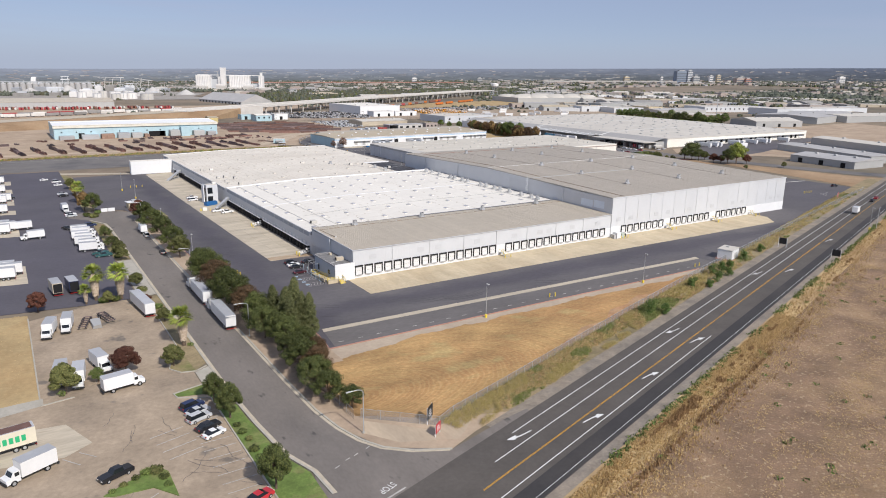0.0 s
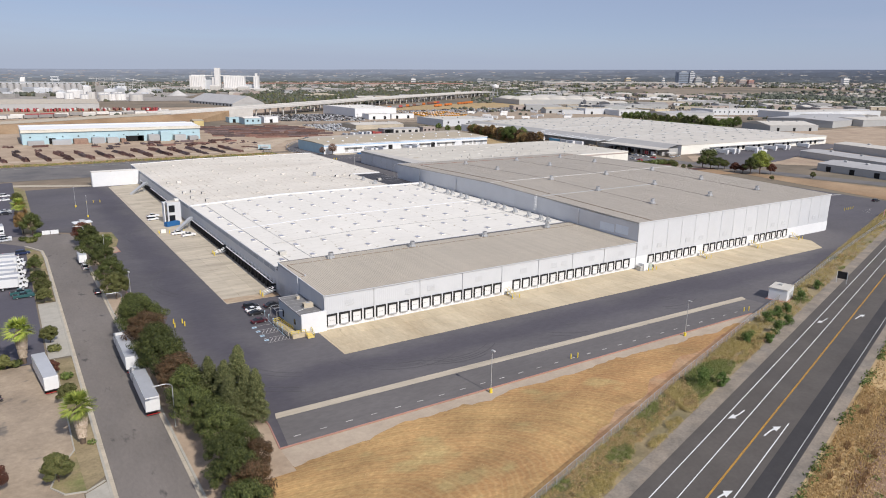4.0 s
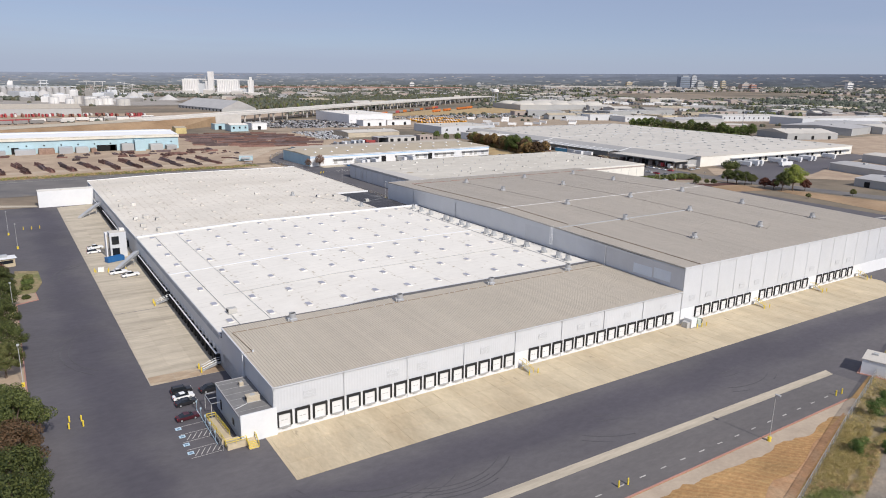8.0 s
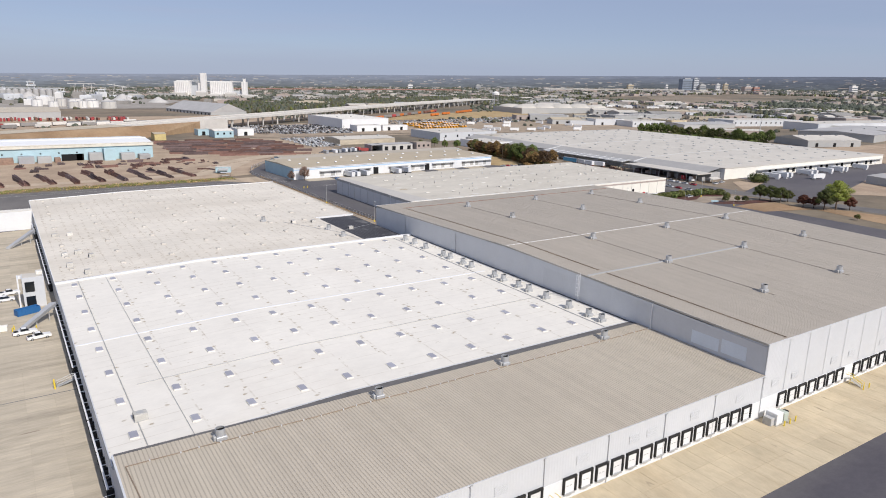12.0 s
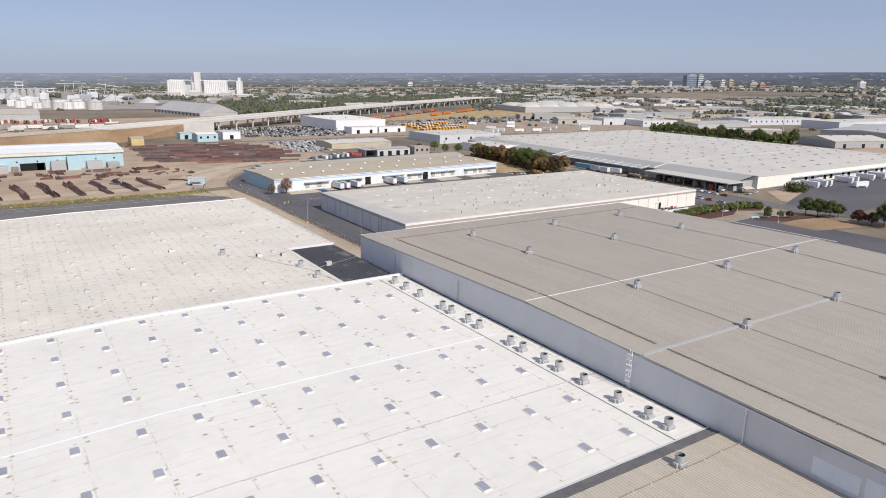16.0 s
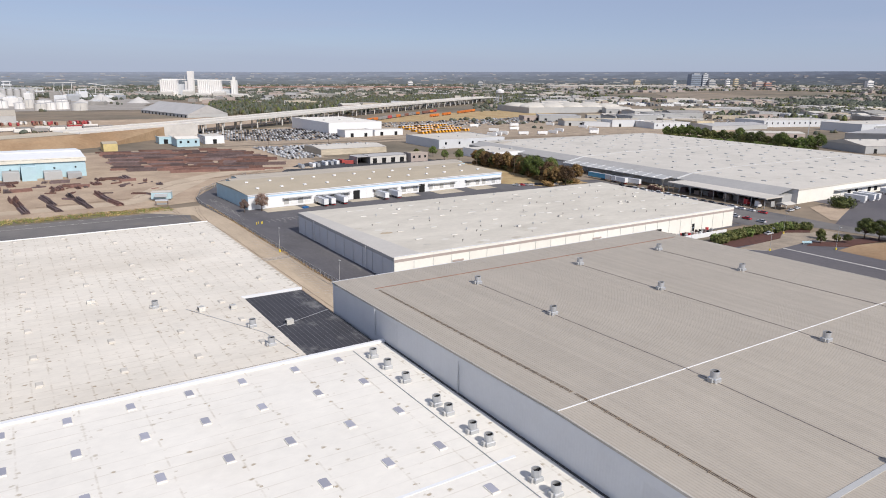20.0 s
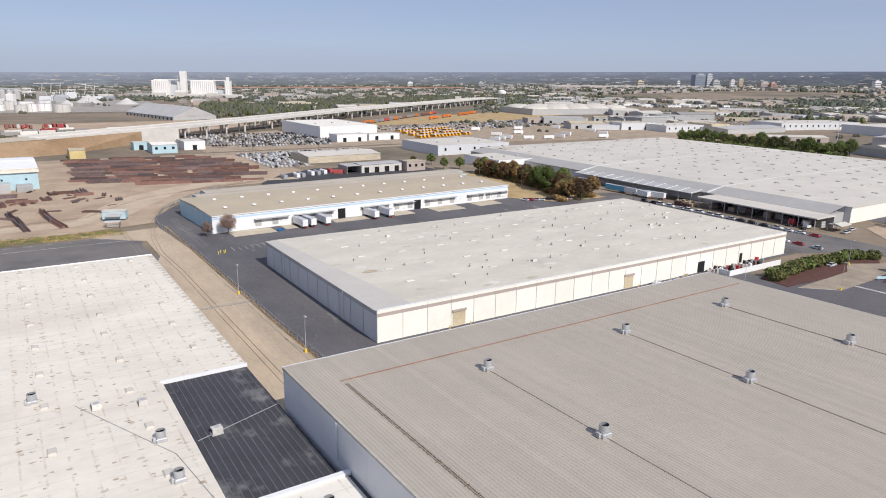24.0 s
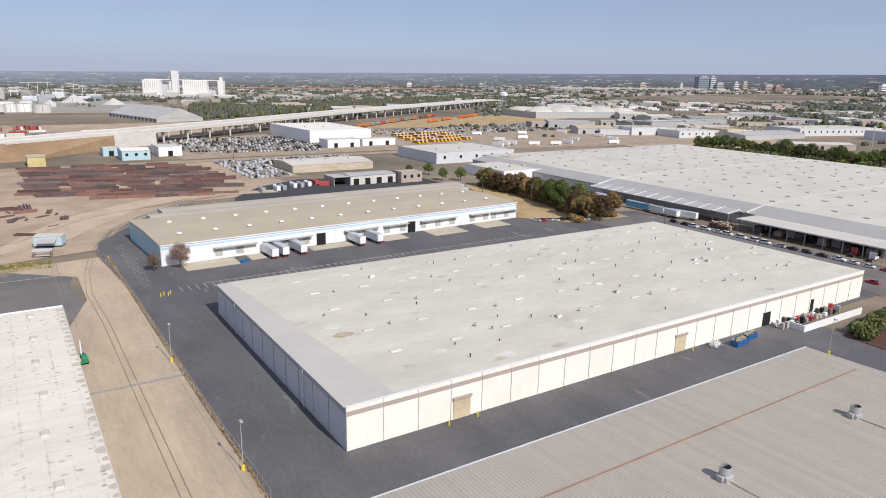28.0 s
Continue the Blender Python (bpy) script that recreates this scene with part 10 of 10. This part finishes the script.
# ---- suburbs: single buildings nearer by, the rest uncounted ----
KEEP = [(860, 515, 1220, 700), (1310, 1050, 1570, 1250), (690, 200, 1000, 470), (1700, 1250, 2700, 1750), (1080, 930, 1560, 1180), (660, 540, 860, 680), (380, 110, 540, 225), (100, 300, 420, 660), (300, 280, 700, 640), (-120, 380, 260, 700), (220, 540, 480, 870), (440, 640, 640, 860), (640, 240, 760, 560), (320, 60, 660, 240)]


def free(x, y, r=12):
    if any(a - r < x < c + r and b - r < y < d + r for a, b, c, d in KEEP):
        return False
    for (a, b, _), (c, d, _) in zip(VP, VP[1:]):
        t = max(0, min(1, ((x - a) * (c - a) + (y - b) * (d - b)) / ((c - a) ** 2 + (d - b) ** 2)))
        if math.hypot(x - a - t * (c - a), y - b - t * (d - b)) < 22 + r:
            return False
    return True


WALLS = (M_GREY, M_WALL_G, M_STRIPE, M_GREY, M_APRON_L, M_GREYROOF, M_GREY, M_CONCRETE_V)
ROOFS = (M_ROOF_W3, M_SHEDROOF, M_ROOF_W3, M_ROOF_BR, M_SHEDROOF, M_GREYROOF)
made = 0
while made < 150:
    d, px = rs.uniform(620, 2100), rs.uniform(-330, 860)
    if made % 3:
        px = rs.uniform(120, 860)
    x, y = sight(px, d)
    if not free(x, y, 30) or (px < 0 and d < 1250) or (450 < x < 1000 and 900 < y < 1060):
        continue
    w, dd = rs.uniform(18, 70), rs.uniform(14, 46)
    hall("far_hall", x, y, x + w, y + dd, rs.uniform(4.5, 9), rs.choice(WALLS), rs.choice(ROOFS), rs.choice(("low pale commercial hall in the suburbs", "small grey workshop hall in the suburbs", "flat-roofed store in the suburbs")), "hall", rise=rs.choice((0, 0, 1.5, 3)), rot=rs.choice((-33, -20, -5, -33)) + rs.uniform(-3, 3), doors=rs.choice((0, 2, 3)), vents=False)
    made += 1
roofs_ = [MB(), MB(), MB(), MB()]
town_r = random.Random(77)
for i in range(460):
    k, px = town_r.randrange(9), town_r.uniform(-840, 840)
    a = math.radians(57.05) - math.atan(px / 1202.6)
    x, y = CX + (4280 + 60 * k) * math.cos(a), CY + (4280 + 60 * k) * math.sin(a)
    w, h = town_r.uniform(5, 14) * (2.4 if town_r.random() < 0.12 else 1), town_r.uniform(0.5, 3.2)
    c, s = 0.839, -0.545
    roofs_[town_r.choice((0, 1, 1, 2, 3))].prism([(x + c * u - s * v, y + s * u + c * v) for u, v in ((-w, -5), (w, -5), (w, 5), (-w, 5))], far_z(x, y) - 4, far_z(x, y) + 8 + 7.1 * k + h)
for i in range(1900):
    d = 1400 + 3300 * rs.random() ** 0.9
    px = rs.uniform(-830, 830) if i % 3 else rs.uniform(60, 840)
    x, y = sight(px, d)
    if free(x, y, 15) and not (px < -500 and d < 2000):
        w, dd, h, a = rs.uniform(5, 16) * (2.4 if rs.random() < 0.16 else 1), rs.uniform(5, 12) * (1.8 if rs.random() < 0.16 else 1), rs.uniform(4, 9), rs.choice((-0.5, 1.07)) + rs.uniform(-0.1, 0.1)
        c, s = math.cos(a), math.sin(a)
        roofs_[rs.choice((0, 1, 2, 2, 3, 3, 3))].prism([(x + c * u - s * v, y + s * u + c * v) for u, v in ((-w, -dd), (w, -dd), (w, dd), (-w, dd))], far_z(x, y) - 1.5, far_z(x, y) + h)
for mb, m, n in zip(roofs_, (M_ROOF_W3, M_SHEDROOF, M_STRIPE, M_GREYROOF), ("white", "pale grey", "tan", "grey")):
    stuff("distant_town", mb, m, f"distant {n} roofs among the trees", "town")
wood = [MB(), MB(), MB(), MB()]
for i in range(10500):
    u = rs.random()
    d = 640 + 4000 * u ** 1.25
    px = rs.uniform(-840, 840)
    if d < 1700 and (px > 100 or px < -330) and rs.random() < 0.8:
        continue
    x, y = sight(px, d)
    if px > 60 and noise.noise((px * 0.008, d * 0.006, 6.6)) < -0.2 + rs.uniform(-0.15, 0.15):
        continue
    if not free(x, y, 6) or (480 < x < 1000 and 880 < y < 1060) or (-300 < x < 330 and y < 1950 and rs.random() < 0.85) or noise.noise((x * 0.004, y * 0.004, 9)) < -0.18 + rs.uniform(-0.15, 0.15):
        continue
    big_ = 1 + d / 4200
    for k in range(2):
        r = rs.uniform(1.7, 3.4) * big_
        clump(wood[rs.randrange(3)], rs, x + rs.uniform(-5, 5) * big_, y + rs.uniform(-5, 5) * big_, far_z(x, y) - 0.5, r, r * rs.uniform(1.1, 1.7))
for i in range(620):
    f = rs.random()
    x, y = 1330 + 330 * f + rs.uniform(-50, 60), 920 - 340 * f + rs.uniform(-40, 60)
    r = rs.uniform(3.5, 7)
    clump(wood[rs.choice((0, 0, 1, 2))], rs, x, y, far_z(x, y) - 0.5, r, r * rs.uniform(1.3, 1.9))
for i in range(260):
    x, y = rs.uniform(-200, 90), rs.uniform(1535, 1610)
    r = rs.uniform(3.5, 6)
    clump(wood[rs.choice((0, 1, 2))], rs, x, y, far_z(x, y) - 0.5, r, r * rs.uniform(1.2, 1.8))
for i in range(500):
    x, y = rs.uniform(1780, 1960), rs.uniform(700, 1080)
    r = rs.uniform(5, 9)
    clump(wood[rs.choice((0, 1))], rs, x, y, far_z(x, y) - 0.5, r, r * 1.6)
for i in range(5200):
    d, px = 1700 + 2900 * rs.random() ** 0.8, rs.uniform(-840, 840)
    x, y = sight(px, d)
    if not free(x, y, 10) or noise.noise((x * 0.0025, y * 0.0025, 2)) < -0.1:
        continue
    if px > 60 and noise.noise((px * 0.006, d * 0.006, 1.2)) < -0.18:
        continue
    r = rs.uniform(4, 9)
    for k in range(3):
        clump(wood[rs.choice((0, 1))], rs, x + rs.uniform(-1, 1) * r, y + rs.uniform(-1, 1) * r, far_z(x, y) - 0.5, r * 0.6, rs.uniform(5, 9), 6)
for i in range(5200):
    f, g = rs.random(), rs.random() ** 1.2
    if rs.random() < 0.82:
        x, y = 330 + 750 * f + 330 * g * f + 90 * g, 1085 + 500 * f + 380 * g * (1.0 - 0.1 * f)
    else:
        x, y = 1020 + 230 * f + 280 * g, 1330 + 20 * f + 450 * g
    if not free(x, y, 7) or noise.noise((x * 0.008, y * 0.008, 4)) < -0.3:
        continue
    r = rs.uniform(3.2, 6.0)
    for k in range(3):
        clump(wood[rs.choice((0, 1, 2, 2, 3))], rs, x + rs.uniform(-0.6, 0.6) * r, y + rs.uniform(-0.6, 0.6) * r, -0.3, r * rs.uniform(0.5, 0.8), r * rs.uniform(1.2, 2.0), 6)
for px0, px1, d0, d1, count in ((80, 340, 1430, 1760, 760), (-60, 620, 2150, 2550, 900), (300, 520, 2050, 2300, 320), (560, 845, 1700, 1950, 380), (120, 845, 2850, 3100, 520), (-500, 845, 3500, 3900, 700), (350, 700, 1330, 1400, 120)):
    for i in range(count):
        d, px = rs.uniform(d0, d1), rs.uniform(px0, px1)
        x, y = sight(px, d)
        if not free(x, y, 6) or noise.noise((px * 0.02, d * 0.004, 8.8)) < -0.15:
            continue
        r = rs.uniform(2.8, 5.2)
        for k in range(2):
            clump(wood[rs.choice((0, 1, 2, 3))], rs, x + rs.uniform(-1, 1) * r, y + rs.uniform(-1, 1) * r, far_z(x, y) - 0.4, r, r * rs.uniform(1.4, 2.3), 6)
for mb, m, n in zip(wood, (L_FAR, L_FAR, L_DUSTY, L_GREEN), ("dark green", "green", "olive", "leafy green")):
    stuff("distant_trees", mb, m, f"distant {n} trees over the suburbs", "trees")

fo = thing("far_overpass", "distant rust-red highway overpass on piers", "viaduct")
pts_ = [sight(px_, 2700) for px_ in range(-420, 80, 50)]
for (x0, y0), (x1, y1) in zip(pts_, pts_[1:]):
    z0 = far_z(x0, y0)
    part("deck", MB().bar((x0, y0), (x1, y1), 12, z0 + 16, z0 + 19), M_RED_KERB, fo)
    part("pier", MB().bar((x0 - 1, y0), (x0 + 1, y0), 8, z0 - 1, z0 + 16), M_CONCRETE_V, fo)
fo = thing("far_overpass", "distant pale highway overpass on piers", "viaduct")
pts_ = [sight(px_, 3000) for px_ in range(180, 480, 50)]
for (x0, y0), (x1, y1) in zip(pts_, pts_[1:]):
    z0, z1 = far_z(x0, y0), far_z(x1, y1)
    part("deck", MB().bar((x0, y0), (x1, y1), 12, z0 + 17, z1 + 20), M_CONCRETE_V, fo)
    part("pier", MB().bar((x0 - 1, y0), (x0 + 1, y0), 8, z0 - 1, z0 + 17), M_CONCRETE_V, fo)

# ---- roof panels and paving slabs, piece by piece ----
LOW_P = seam_panel(1.216, 33.72).mesh("roof_panel", M_ROOF_G)
for i in range(96):
    part("roof_panel", LOW_P, None, low, at=pose(1.216 * i, -0.15, 9.52, rx=math.degrees(math.atan(0.45 / 33.7))))
a1, a2 = math.atan(1.65 / 86), -math.atan(1.85 / 85)
TALL_A = seam_panel(1.216, 86.1, rise=0.03).mesh("roof_panel", M_ROOF_T)
TALL_B = seam_panel(1.216, 85.2, rise=0.03).mesh("roof_panel", M_ROOF_T)
for i in range(101):
    part("roof_panel", TALL_A, None, tall, at=pose(116.8 + 1.216 * i, 0, 16.3, rx=math.degrees(a1)))
    part("roof_panel", TALL_B, None, tall, at=pose(116.8 + 1.216 * i, 86.0, 17.95, rx=math.degrees(a2)))
M_MUDDY = mat("mud_stained_concrete", (0.40, 0.29, 0.19), 0.92, big=0.25, fine=1.4, var=0.2, col2=(0.48, 0.40, 0.295), cover=0.45, sharp=0.15, stretch=(0.4, 1, 1))
front_apron = bpy.data.objects["front_apron"]
side_apron = bpy.data.objects["side_apron"]
SLAB = MB().box(0.03, 0.03, -0.08, 4.47, 5.45, 0).mesh("slab", M_APRON)
for i in range(46):
    for j in range(3):
        part("slab", SLAB, None, front_apron, at=pose(-1.4 + 4.5 * i, -16.55 + 5.5 * j, random.Random(i * 3 + j).uniform(-0.006, 0.006)))
SLAB_S, SLAB_M = (MB().box(0.03, 0.03, -0.08, 5.2, 4.47, 0).mesh("slab", m) for m in (M_APRON_L, M_MUDDY))
for i in range(51):
    for j in range(3):
        part("slab", SLAB_S if i else SLAB_M, None, side_apron, at=pose(-15.8 + 5.25 * j, 33.1 + 4.5 * i, random.Random(i * 5 + j).uniform(-0.006, 0.006)))
